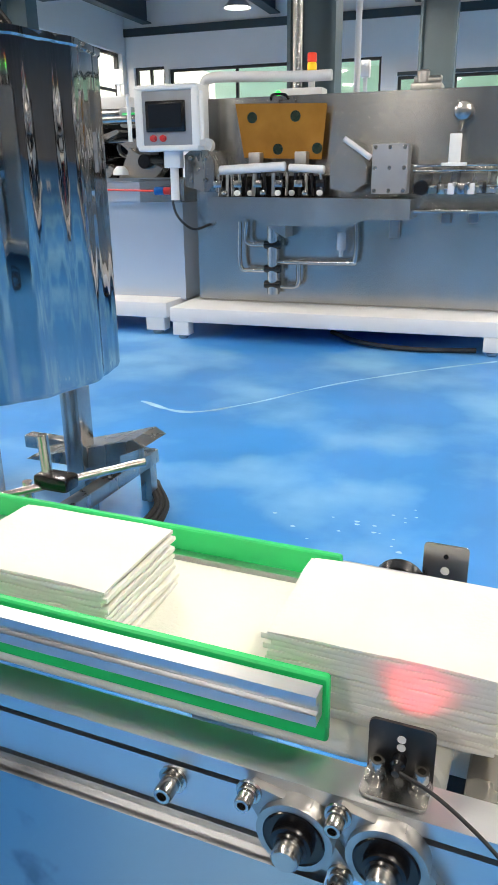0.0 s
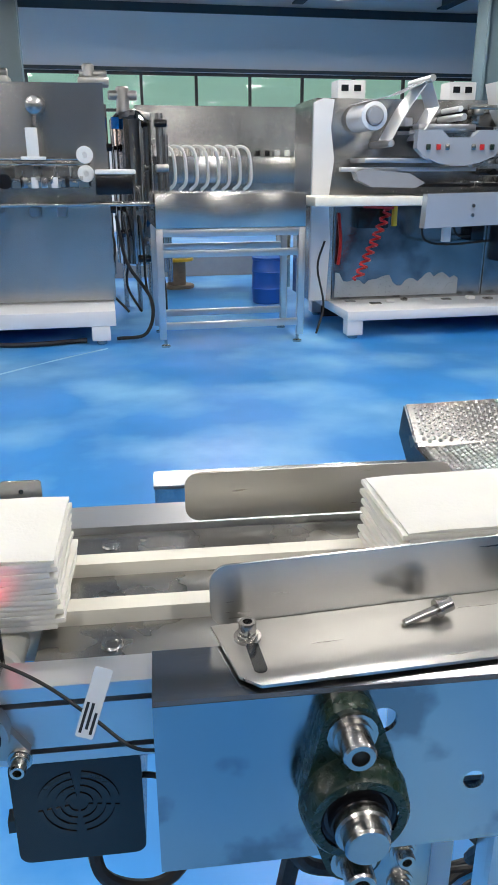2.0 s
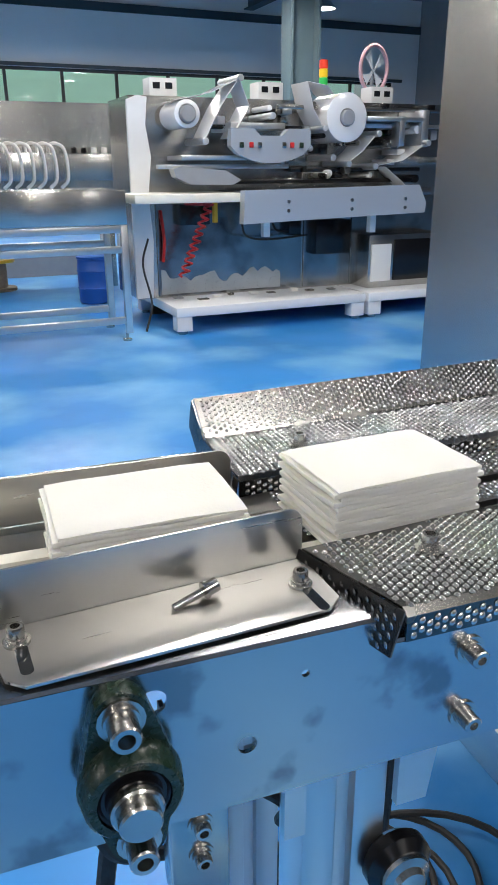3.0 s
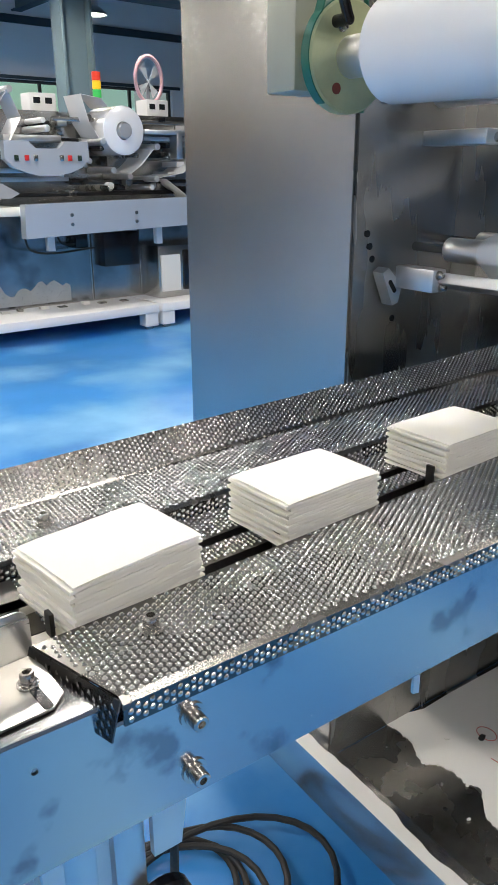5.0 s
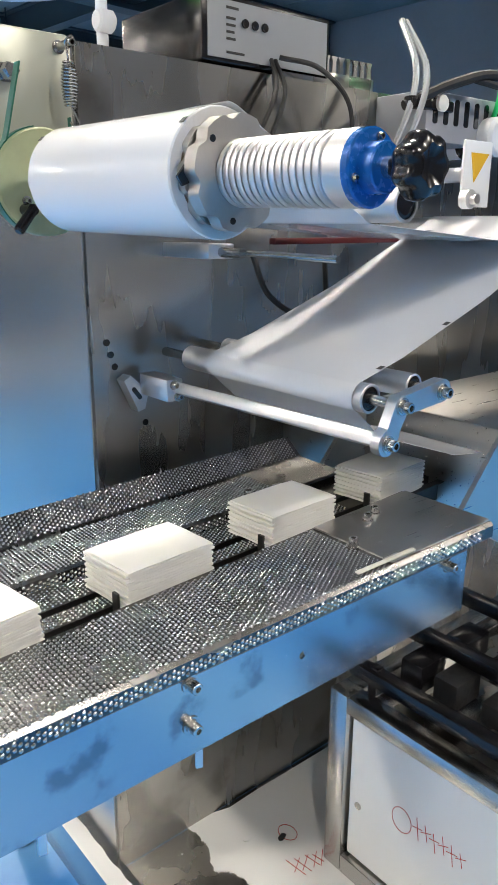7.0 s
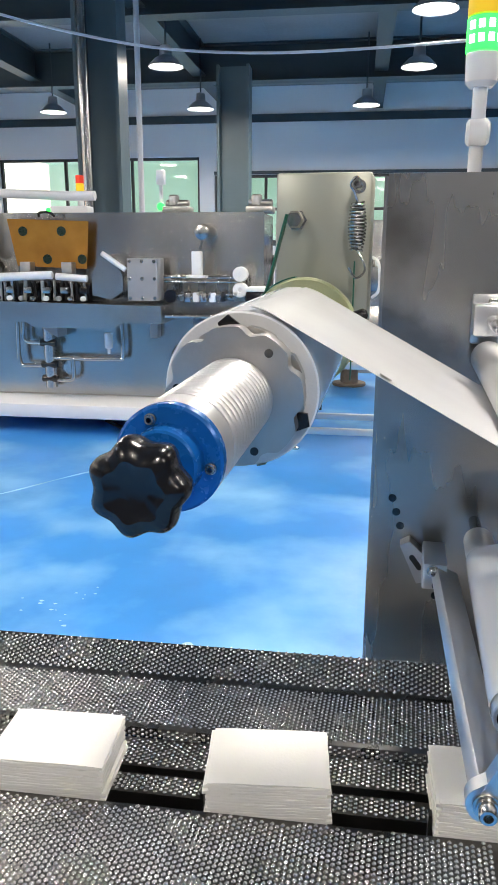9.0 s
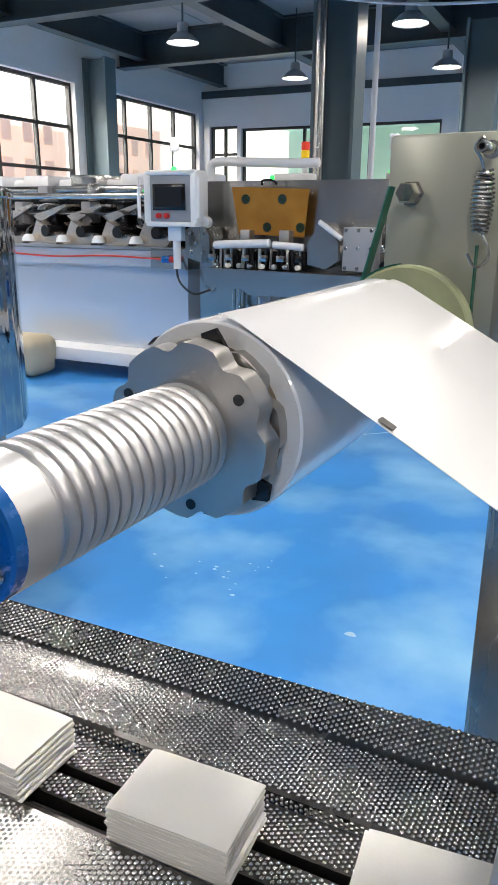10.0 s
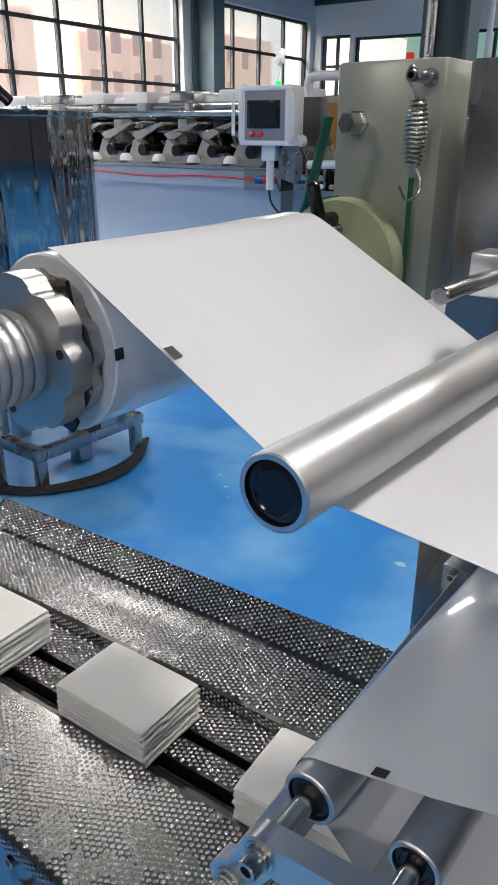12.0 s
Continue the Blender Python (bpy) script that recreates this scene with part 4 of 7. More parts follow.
prism(bm, [(1.240 + p * 0.8 - q * 0.6, 1.0 + p * 0.6 * -1 * -1 + q * 0.8) for p, q in rounded(-0.003, 0.003, -0.010, 0.010, 0.0029, 5)], "y", 0.6772, 0.678)
part("slot", bm, M_SCREEN, arm, "dark slot")
bm = B()
rbox(bm, 1.246, 1.270, 0.616, 0.68, 0.998, 1.026, 0.002)
part("block", bm, M_ALU, arm)
for z in (1.004, 1.019):
    bm = B()
    socket_bolt(bm, (1.256 + (1.019 - z) * 0.4, 0.616, z), -YV, 0.004, 0.004)
    part("bolt", bm, M_BOLT, arm)
bm = B()
prism(bm, hull([(1.281, 1.012, 0.0125), (1.288, 1.020, 0.0105)]), "y", 0.2965, 0.3075)
prism(bm, hull([(1.284, 1.015, 0.0085), (1.300, 1.046, 0.0105)]), "y", 0.2960, 0.3080)
prism(bm, hull([(1.300, 1.046, 0.0095), (1.362, 1.053, 0.0115)]), "y", 0.2955, 0.3085)
part("end_plate", bm, M_ALU, arm)
for x, z in ((1.281, 1.012), (1.300, 1.046), (1.36, 1.052)):
    bm = B()
    socket_bolt(bm, (x, 0.296, z), -YV, 0.0055, 0.007)
    part("bolt", bm, M_BOLT, arm)
rod = thing("sensor_rod", pose(0.018, 0, -0.022), "short steel rod with a clamp block on the face plate", "rod")
bm = B()
rbox(bm, 1.262, 1.298, 0.692, 0.699, 1.262, 1.312, 0.002)
part("foot_plate", bm, M_ALU, rod)
bm = B()
cyl(bm, (1.267, 0.463, 1.299), (1.267, 0.694, 1.299), 0.005, 14, 0.001)
cyl(bm, (1.275, 0.668, 1.305), (1.362, 0.668, 1.293), 0.005, 14, 0.001)
part("rod", bm, M_BOLT, rod)
bm = B()
rbox(bm, 1.320, 1.352, 0.655, 0.681, 1.282, 1.312, 0.002)
part("clamp_block", bm, M_ALU, rod)
bm = B()
rbox(bm, 1.252, 1.284, 0.535, 0.560, 1.286, 1.312, 0.002)
part("clamp_block", bm, M_ALU, rod)
bm = B()
cyl(bm, (1.366, 0.655, 1.255), (1.366, 0.655, 1.292), 0.0085, 18, 0.001)
eye = part("sensor", bm, M_BLACK, rod, "small black sensor head")
bm = B()
cyl(bm, (1.366, 0.655, 1.292), (1.366, 0.655, 1.300), 0.0075, 18)
part("band", bm, M_RED, eye, "red band")
bm = B()
tube(bm, curve_pts([(1.366, 0.655, 1.298), (1.366, 0.655, 1.325), (1.380, 0.655, 1.345), (1.415, 0.66, 1.34), (1.425, 0.67, 1.31), (1.43, 0.695, 1.28)]), 0.0025, 8)
part("sensor_cable", bm, M_WHITE, rod, "pale sensor cable")

# the web: from the roll under the first roller, on to the far roller, back to the arm and down
def web(name, path, y0, y1, label, taper=None):
    bm = B()
    rows = []
    nn = len(path) - 1
    for i, (x, z) in enumerate(path):
        a, b = (y0, y1) if taper is None else (y0 + (taper[0] - y0) * i / nn, y1 + (taper[1] - y1) * i / nn)
        rows.append([(x, a + (b - a) * k / 6, z + 0.0002 * math.sin(k * 1.3 + i)) for k in range(7)])
    sheet(bm, rows, 0.0003)
    t = thing(name, Matrix(), label, "film")
    part("sheet", bm, M_FILM, t)
    for i in range(1, len(path) - 1):
        (xa, za), (xb, zb) = path[i], path[i + 1]
        if math.hypot(xb - xa, zb - za) > 0.05:
            for f in (0.45,):
                bm = B()
                x, z = xa + (xb - xa) * f, za + (zb - za) * f
                ux, uz = (xb - xa) / math.hypot(xb - xa, zb - za), (zb - za) / math.hypot(xb - xa, zb - za)
                yy = y0 + 0.001
                sheet(bm, [[(x + ux * d, yy + e, z + uz * d + 0.0009) for e in (0, 0.006)] for d in (-0.004, 0.004)], 0.0001)
                part("register_mark", bm, M_INK, t, "black register mark")
    return t


def arc(x, z, r, a0, a1, n=8):
    return [(x + r * math.cos(radians(a0 + (a1 - a0) * k / n)), z + r * math.sin(radians(a0 + (a1 - a0) * k / n))) for k in range(n + 1)]


web("film_web", arc(RX + 0.002, RZ - 0.001, RR + 0.0008, 80, 60, 4) + arc(1.297, 1.229, 0.0172, 240, 268, 4) + [(1.5, 1.196), (1.72, 1.187)] + arc(1.72, 1.205, 0.018, -90, 60, 8), 0.341, 0.577, "white film running off the roll under a guide roller")
web("film_web", arc(1.72, 1.205, 0.0185, 62, 120, 4) + [(1.5, 1.13), (1.36, 1.079)] + arc(R3[0], R3[1], 0.0158, 112, 250, 10) + [(1.33, 1.0)], 0.347, 0.585, "white film returning over the arm's roller")
web("film_web", [(1.33, 0.9995), (1.42, 0.968), (1.5, 0.94), (1.58, 0.925)], 0.347, 0.585, "white film narrowing into the former", (0.38, 0.55))
former = thing("film_former", Matrix(), "stainless film former and sealing tunnel", "former")
bm = B()
rbox(bm, 1.60, 2.85, 0.36, 0.60, 0.80, 0.955, 0.004)
part("tunnel", bm, M_SHEET, former)
bm = B()
prism(bm, [(1.50, 0.86), (1.60, 0.80), (1.60, 0.955), (1.585, 0.955)], "y", 0.355, 0.362)
part("wing", bm, M_SHEET, former)
bm = B()
prism(bm, [(1.50, 0.86), (1.60, 0.80), (1.60, 0.955), (1.585, 0.955)], "y", 0.598, 0.605)
part("wing", bm, M_SHEET, former)

# ---- signal tower and control box on the cabinet ----
sig = thing("signal_tower", pose(1.278, 0.79, 1.405), "signal tower with glowing green segment under yellow", "signal light")
bm = B()
cyl(bm, (0, 0, 0), (0, 0, 0.05), 0.0075, 16)
cyl(bm, (0, 0, 0.06), (0, 0, 0.095), 0.0075, 16)
cyl(bm, (-0.012, -0.006, 0.05), (0.012, -0.006, 0.05), 0.0135, 18, 0.003)
part("pole", bm, M_WHITE, sig)
bm = B()
lathe(bm, (0, 0, 0.095), (0, 0, 1), [(0, 0.012), (0.005, 0.0165), (0.032, 0.0175), (0.033, 0.017)], 28)
part("base", bm, M_WHITE, sig)
for k, m_ in enumerate((M_GREENLED, M_SIGNALYEL, M_SIGNALRED)):
    bm = B()
    lathe(bm, (0, 0, 0.129 + 0.034 * k), (0, 0, 1), [(0, 0.0178), (0.001, 0.0182), (0.032, 0.0182), (0.033, 0.0176)], 28)
    part("segment", bm, m_, sig, ("glowing green segment", "yellow segment", "red segment")[k])
M_FRONT = mat("grey_printed_front", (0.28, 0.29, 0.30), 0.4, 0.0, var=0.05)
for k in range(4):
    bm = B()
    for q in range(2):
        a = radians(-135 + 32 * k)
        cx, cy, z = 0.0183 * math.cos(a), 0.0183 * math.sin(a), 0.136 + 0.013 * q
        box(bm, -0.003, 0.003, -0.0006, 0.0006, 0, 0.008, pose(cx, cy, z, 0, 0, math.degrees(a) + 90))
    part("light_diode", bm, M_LEDCORE, sig, "bright green light diode")
cbox = thing("control_box", Matrix(), "black control box with a pale printed front", "control box")
bm = B()
rbox(bm, 1.372, 1.60, 0.705, 0.90, 1.412, 1.492, 0.003)
part("case", bm, M_BLACK, cbox)
bm = B()
box(bm, 1.380, 1.594, 0.7035, 0.7048, 1.418, 1.486)
part("front", bm, M_FRONT, cbox)
for k in range(3):
    bm = B()
    cyl(bm, (1.44 + 0.017 * k, 0.7035, 1.462), (1.44 + 0.017 * k, 0.699, 1.462), 0.0055, 14, 0.001)
    part("button", bm, M_BLACK, cbox)
bm = B()
for k, (w, z) in enumerate(((0.02, 1.476), (0.015, 1.464), (0.015, 1.456), (0.013, 1.448), (0.015, 1.440), (0.03, 1.424))):
    box(bm, 1.41, 1.41 + w, 0.7028, 0.7034, z, z + 0.003)
part("lettering", bm, M_INK, cbox)

# ---- fittings on the upper right of the cabinet ----
strip = thing("wire_duct", Matrix(), "grey slotted wire duct with upright fingers", "duct", "wire ducts")
bm = B()
rbox(bm, 1.50, 1.70, 0.705, 0.745, 1.407, 1.425, 0.002)
part("channel", bm, M_DARKPLATE, strip)
for k in range(13):
    bm = B()
    x = 1.503 + 0.0152 * k
    prism(bm, [(x, 1.424), (x + 0.009, 1.424), (x + 0.008, 1.440), (x + 0.011, 1.447), (x - 0.002, 1.447), (x + 0.001, 1.440)], "y", 0.706, 0.709)
    part("finger", bm, M_DARKPLATE, strip)
strip = thing("wire_duct", Matrix(), "perforated dark wire duct behind the film", "duct", "wire ducts")
bm = B()
rbox(bm, 1.70, 2.30, 0.60, 0.698, 1.33, 1.40, 0.003)
part("channel", bm, M_GREYPAINT, strip)
for k in range(22):
    bm = B()
    x = 1.715 + 0.026 * k
    prism(bm, rounded(x, x + 0.010, 1.355, 1.392, 0.004, 3), "y", 0.598, 0.6005)
    part("slot", bm, M_SCREEN, strip, "dark slot")
for pts, r_, m_, lab in (
        ([(1.485, 0.700, 1.425), (1.470, 0.672, 1.385), (1.440, 0.668, 1.33), (1.425, 0.690, 1.27)], 0.0032, M_RUBBER, "slack black control cable before the face plate"),
        ([(1.492, 0.700, 1.425), (1.482, 0.668, 1.38), (1.455, 0.664, 1.325), (1.440, 0.690, 1.262)], 0.0032, M_RUBBER, "slack black control cable before the face plate"),
        ([(1.50, 0.700, 1.43), (1.54, 0.660, 1.415), (1.585, 0.645, 1.37), (1.60, 0.66, 1.30), (1.59, 0.695, 1.24)], 0.0034, M_RUBBER, "looped black control cable before the face plate"),
        ([(1.705, 0.66, 1.50), (1.695, 0.62, 1.43), (1.655, 0.60, 1.36), (1.650, 0.64, 1.29), (1.655, 0.695, 1.25)], 0.0048, M_TUBING, "bundle of clear air tubing"),
        ([(1.715, 0.66, 1.50), (1.706, 0.61, 1.43), (1.668, 0.59, 1.36), (1.662, 0.63, 1.29), (1.668, 0.695, 1.25)], 0.0048, M_TUBING, "bundle of clear air tubing"),
        ([(1.66, 0.61, 1.375), (1.74, 0.58, 1.41), (1.82, 0.56, 1.425), (1.95, 0.54, 1.40), (2.2, 0.56, 1.39)], 0.0075, M_RUBBER, "thick black cable harness"),
        ([(1.76, 0.58, 1.42), (1.84, 0.55, 1.405), (1.95, 0.53, 1.385), (2.2, 0.55, 1.37)], 0.005, M_RUBBER, "black cable of the harness"),
        ([(1.86, 0.60, 1.60), (1.858, 0.58, 1.50), (1.862, 0.585, 1.41), (1.87, 0.60, 1.37)], 0.0042, M_GREEN, "green air tube running up"),
        ([(1.90, 0.60, 1.60), (1.905, 0.58, 1.50), (1.90, 0.585, 1.41), (1.90, 0.60, 1.37)], 0.0075, M_PALEGREEN, "pale green air tube running up")):
    bm = B()
    tube(bm, curve_pts(pts), r_, 8)
    solo("control_cable", bm, m_, lab, "cable")
tie = thing("cable_clamp", Matrix(), "black clamp arm with a pale wing screw", "clamp")
bm = B()
rbox(bm, 1.66, 1.76, 0.595, 0.612, 1.372, 1.388, 0.003, 2)
part("arm", bm, M_BLACK, tie)
bm = B()
lathe(bm, (1.725, 0.595, 1.382), (1.725, 0, 1.382), [(0, 0.011), (0.006, 0.012), (0.009, 0.009), (0.010, 0.004)], 10)
part("wing_screw", bm, M_BELT, tie, "cream wing screw")
mot = thing("small_motor", Matrix(), "white round motor with a dark ring", "motor")
bm = B()
lathe(bm, (1.86, 0.70, 1.345), (1.86, 0, 1.345), [(0, 0.03), (0.12, 0.03), (0.125, 0.024), (0.125, 0.006)], 24)
part("case", bm, M_WHITE, mot)
bm = B()
lathe(bm, (1.86, 0.64, 1.345), (1.86, 0, 1.345), [(0, 0.0305), (0, 0.0318), (0.02, 0.0318), (0.02, 0.0305)], 24, caps=False)
part("ring", bm, M_BLACK, mot)
wp = thing("warning_plate", Matrix(), "pale metal plate with a yellow warning triangle", "plate")
bm = B()
rbox(bm, 1.660, 1.725, 0.500, 0.505, 1.235, 1.322, 0.002)
part("plate", bm, M_WHITE, wp)
bm = B()
rbox(bm, 1.70, 1.72, 0.505, 0.699, 1.27, 1.29, 0.002)
part("stay", bm, M_ALU, wp)
bm = B()
prism(bm, [(1.684, 1.268), (1.674, 1.306), (1.716, 1.306)][::-1], "y", 0.4988, 0.4998)
part("triangle", bm, M_YELLOW, wp, "yellow warning triangle")
bm = B()
lathe(bm, (1.665, 0.50, 1.245), (1.665, 0, 1.245), [(0, 0.013), (0.012, 0.013), (0.013, 0.007), (0.022, 0.007)], 18)
part("bolt", bm, M_ALUTURN, wp)
bar = thing("forming_bar", Matrix(), "dark red edged bar under the film", "bar")
bm = B()
rbox(bm, 1.40, 1.80, 0.592, 0.604, 1.186, 1.194, 0.001)
part("edge", bm, mat("dark_red_edge", (0.10, 0.008, 0.01), 0.45), bar)
bm = B()
rbox(bm, 1.30, 1.34, 0.60, 0.70, 1.17, 1.188, 0.002)
part("holder", bm, M_ALU, bar)
bm = B()
cyl(bm, (1.32, 0.56, 1.178), (1.32, 0.70, 1.178), 0.006, 14)
cyl(bm, (1.33, 0.415, 1.176), (1.33, 0.56, 1.178), 0.004, 10)
part("rod", bm, M_BOLT, bar)
bm = B()
tube(bm, curve_pts([(1.42, 0.66, 1.17), (1.43, 0.64, 1.12), (1.47, 0.62, 1.09), (1.52, 0.62, 1.10), (1.55, 0.65, 1.16)]), 0.004, 8)
solo("control_cable", bm, M_RUBBER, "loop of black cable hanging before the face plate", "cable")
ytab = thing("yellow_strip", Matrix(), "yellow warning strip on the tray's edge", "strip")
bm = B()
rbox(bm, 1.262, 1.352, 0.3065, 0.3125, TZ + 0.0022, TZ + 0.0040, 0.0005, 1)
part("strip", bm, M_BELT, ytab)
end = thing("tray_end_plate", Matrix(), "plain steel end plate bolted on the tray", "plate")
bm = B()
prism(bm, [(1.312, 0.306), (1.49, 0.306), (1.49, 0.432), (1.312, 0.421)], "z", TZ + 0.0002, TZ + 0.0022)
part("plate", bm, M_SHEET, end)

# ---- left belt conveyor with green side guides ----
infeed = thing("infeed_conveyor", Matrix(), "belt conveyor with white belt and green plastic side guides", "conveyor")
bm = B()
rbox(bm, -0.6, 0.345, 0.372, 0.486, BZ - 0.022, BZ + 0.001, 0.008, 3)
part("belt", bm, M_BELTWEAVE, infeed, "white woven conveyor belt")
bm = B()
cyl(bm, (0.364, 0.364, BZ - 0.0125), (0.364, 0.486, BZ - 0.0125), 0.0125, 28, 0.002)
part("end_roller", bm, M_BELTWEAVE, infeed)
for y, z0, z1, x1 in ((0.360, BZ - 0.001, 0.893, 0.325), (0.495, BZ - 0.02, 0.876, 0.293)):
    bm = B()
    rbox(bm, -0.6, x1, y, y + 0.005, z0, z1, 0.001, 1)
    part("side_guide", bm, M_GREEN, infeed, "green plastic side guide")
bm = B()
prism(bm, [(0.3585, 0.8905), (0.3495, 0.8905), (0.3495, 0.886), (0.353, 0.886), (0.353, 0.881), (0.3495, 0.881), (0.3495, 0.8755), (0.3585, 0.8755)], "x", -0.6, 0.323)
part("guide_rail", bm, M_ALU, infeed, "slotted aluminium guide rail")
bm = B()
rbox(bm, -0.6, 0.335, 0.335, 0.339, 0.60, 0.815, 0.001, 1)
prism(bm, [(0.326, 0.815), (0.326, 0.819), (0.345, 0.819), (0.345, 0.815)], "x", -0.6, 0.335)
part("skirt_panel", bm, M_PANEL, infeed, "bent stainless skirt panel")
for x, z in ((0.322, 0.839), (0.360, 0.841)):
    bm = B()
    out = []
    for a in range(0, 360, 12):
        c, s = math.cos(radians(a)), math.sin(radians(a))
        out.append((x + 0.0165 * c, z + 0.0165 * s))
    prism(bm, out, "y", 0.325, 0.333)
    lobe = [(x - 0.024, z + 0.014), (x - 0.020, z + 0.018), (x - 0.006, z + 0.0155), (x + 0.006, z + 0.0155), (x + 0.024, z - 0.012), (x + 0.022, z - 0.018), (x + 0.008, z - 0.0145), (x - 0.008, z - 0.0145)]
    prism(bm, lobe, "y", 0.3285, 0.333)
    h = part("bearing_housing", bm, M_CAST, infeed, "cast zinc flange bearing")
    bm = B()
    lathe(bm, (x, 0.3248, z), (x, 0, z), [(0, 0.0135), (0.0006, 0.0132), (-0.002, 0.0095), (0.004, 0.0088), (0.0045, 0.0062)], 28)
    part("seal", bm, M_BLACK, h)
    bm = B()
    cyl(bm, (x, 0.326, z), (x, 0.313, z), 0.0058, 20, 0.0008)
    part("shaft_end", bm, M_BOLT, h)
    bm = B()
    cyl(bm, (x, 0.323, z), (x, 0.3195, z), 0.0072, 20, 0.0008)
    part("lock_ring", bm, M_BLACK, h, "black locking ring")
    for dx, dz in ((-0.0205, 0.0145), (0.0195, -0.0150)):
        bm = B()
        socket_bolt(bm, (x + dx, 0.3285, z + dz), -YV, 0.0036, 0.0055)
        part("bolt", bm, M_BOLT, h)
for x, z in ((0.263, 0.842), (0.341, 0.796)):
    bm = B()
    socket_bolt(bm, (x, 0.333, z), -YV, 0.0044, 0.008)
    part("bolt", bm, M_BOLT, infeed)
for x in (-0.4, 0.25):
    bm = B()
    rbox(bm, x - 0.02, x + 0.02, 0.41, 0.45, 0, 0.82)
    part("leg", bm, M_ALU, infeed)

# sensors
def sensor_plate(x0, x1, y, z0, z1, label, holes):
    t = thing("sensor_bracket", Matrix(), label, "sensor bracket", "sensor brackets")
    bm = B()
    prism(bm, rounded(x0, x1, z0, z1, 0.003), "y", y, y + 0.0015)
    # front plate takes the darkened steel to imitate a dark reflection
    part("plate", bm, M_TRAY if y < 0.4 else M_STEEL, t)
    for x, z, r in holes:
        bm = B()
        cyl(bm, (x, y - 0.0004, z), (x, y + 0.0002, z), r, 14)
        # white discs paint the brightness seen through the larger holes
        part("hole", bm, M_PAPER if r > 0.0017 else M_SCREEN, t, "flat disc standing in for a hole")
    return t


sb = sensor_plate(0.345, 0.372, 0.352, 0.846, 0.886, "small steel sensor bracket bolted to the rail", [(0.3585, 0.879, 0.0018), (0.3585, 0.875, 0.0018), (0.3585, 0.867, 0.002)])
bm = B()
prism(bm, rounded(0.345, 0.372, 0.336, 0.353, 0.003), "z", BZ + 0.0005, BZ + 0.002)
part("foot", bm, M_STEEL, sb)
for x in (0.350, 0.368):
    bm = B()
    socket_bolt(bm, (x, 0.347, BZ + 0.002), ZV, 0.0032, 0.005)
    part("bolt", bm, M_BOLT, sb)
bm = B()
lathe(bm, (0.3585, 0.350, 0.871), (0.3585, 0.0, 0.871), [(0, 0.003), (0.004, 0.003), (0.005, 0.0018), (0.009, 0.0016)], 14)
part("sensor_head", bm, M_BLACK, sb)
data = bpy.data.lights.new("sensor_light", "SPOT")
data.energy, data.color, data.spot_size, data.spot_blend, data.shadow_soft_size = 0.05, (1.0, 0.05, 0.10), radians(95), 1.0, 0.001
red = new("sensor_light", data)
red.matrix_basis = look((0.3585, 0.3545, 0.878), (0.3600, 0.372, 0.889))
cable = thing("sensor_cable", Matrix(), "thin black cable with a white printed tag", "cable")
bm = B()
tube(bm, curve_pts([(0.3585, 0.343, 0.871), (0.375, 0.335, 0.872), (0.395, 0.326, 0.866), (0.415, 0.318, 0.853), (0.432, 0.312, 0.841), (0.45, 0.322, 0.83)]), 0.0008, 8)
part("wire", bm, M_RUBBER, cable)
TAG = pose(0.4195, 0.3135, 0.876, 78, 18, -6)
bm = B()
prism(bm, rounded(-0.0038, 0.0038, -0.026, 0.006, 0.001), "z", 0, 0.0003)
tag = part("tag", bm, M_PAPER, cable, "white printed cable tag")
tag.matrix_basis = TAG
bm = B()
for k, (a, b) in enumerate(((-0.024, -0.010), (-0.022, -0.010), (-0.024, -0.014))):
    box(bm, -0.0028 + k * 0.0022, -0.0016 + k * 0.0022, a, b, 0.0003, 0.0005)
ink = part("printing", bm, M_INK, tag)
rb = sensor_plate(0.336, 0.364, 0.535, 0.82, 0.875, "steel sensor bracket behind the rear rail", [(0.350, 0.857, 0.0028), (0.350, 0.867, 0.0016)])
wheel = thing("rear_pulley", Matrix(), "black pulley behind the rear rail", "pulley")
bm = B()
lathe(bm, (0.322, 0.525, 0.842), (0.322, 0.56, 0.842), [(0, 0.008), (0.0, 0.017), (0.012, 0.017), (0.012, 0.008)], 28)
part("rim", bm, M_BLACK, wheel)

# flange bearing on the side panel
fb = thing("flange_bearing", pose(0.5255, 0.310, 0.8135), "dark green cast flange bearing with bright shaft end", "bearing")
bm = B()
out = []
for k in range(48):
    a = 2 * math.pi * k / 48
    out.append((0.026 * math.cos(a), 0.026 * math.sin(a)))
prism(bm, hull([(0, 0, 0.023), (-0.002, 0.036, 0.0135), (0.002, -0.036, 0.0135)]), "y", -0.010, 0)
lathe(bm, (0, -0.010, 0), (0, -1, 0), [(0, 0.0245), (0.010, 0.0228), (0.012, 0.021), (0.012, 0.017)], 40, caps=False)
es = [e for e in bm.edges if e.calc_length() > 0 and abs(e.verts[0].co.y + 0.010) < 1e-6 and abs(e.verts[1].co.y + 0.010) < 1e-6]
part("housing", bm, M_GREENCAST, fb)
bm = B()
lathe(bm, (0, -0.0195, 0), (0, -1, 0), [(0, 0.0172), (0.001, 0.0165), (-0.001, 0.0135), (0.004, 0.0128), (0.004, 0.012)], 36)
part("seal", bm, M_BLACK, fb)
bm = B()
lathe(bm, (0, -0.016, 0), (0, -1, 0), [(0, 0.0122), (0.012, 0.0122), (0.013, 0.0112), (0.013, 0.0098), (0.019, 0.0098), (0.0200, 0.0088)], 36)
part("shaft_end", bm, M_BOLT, fb, "bright turned shaft end")
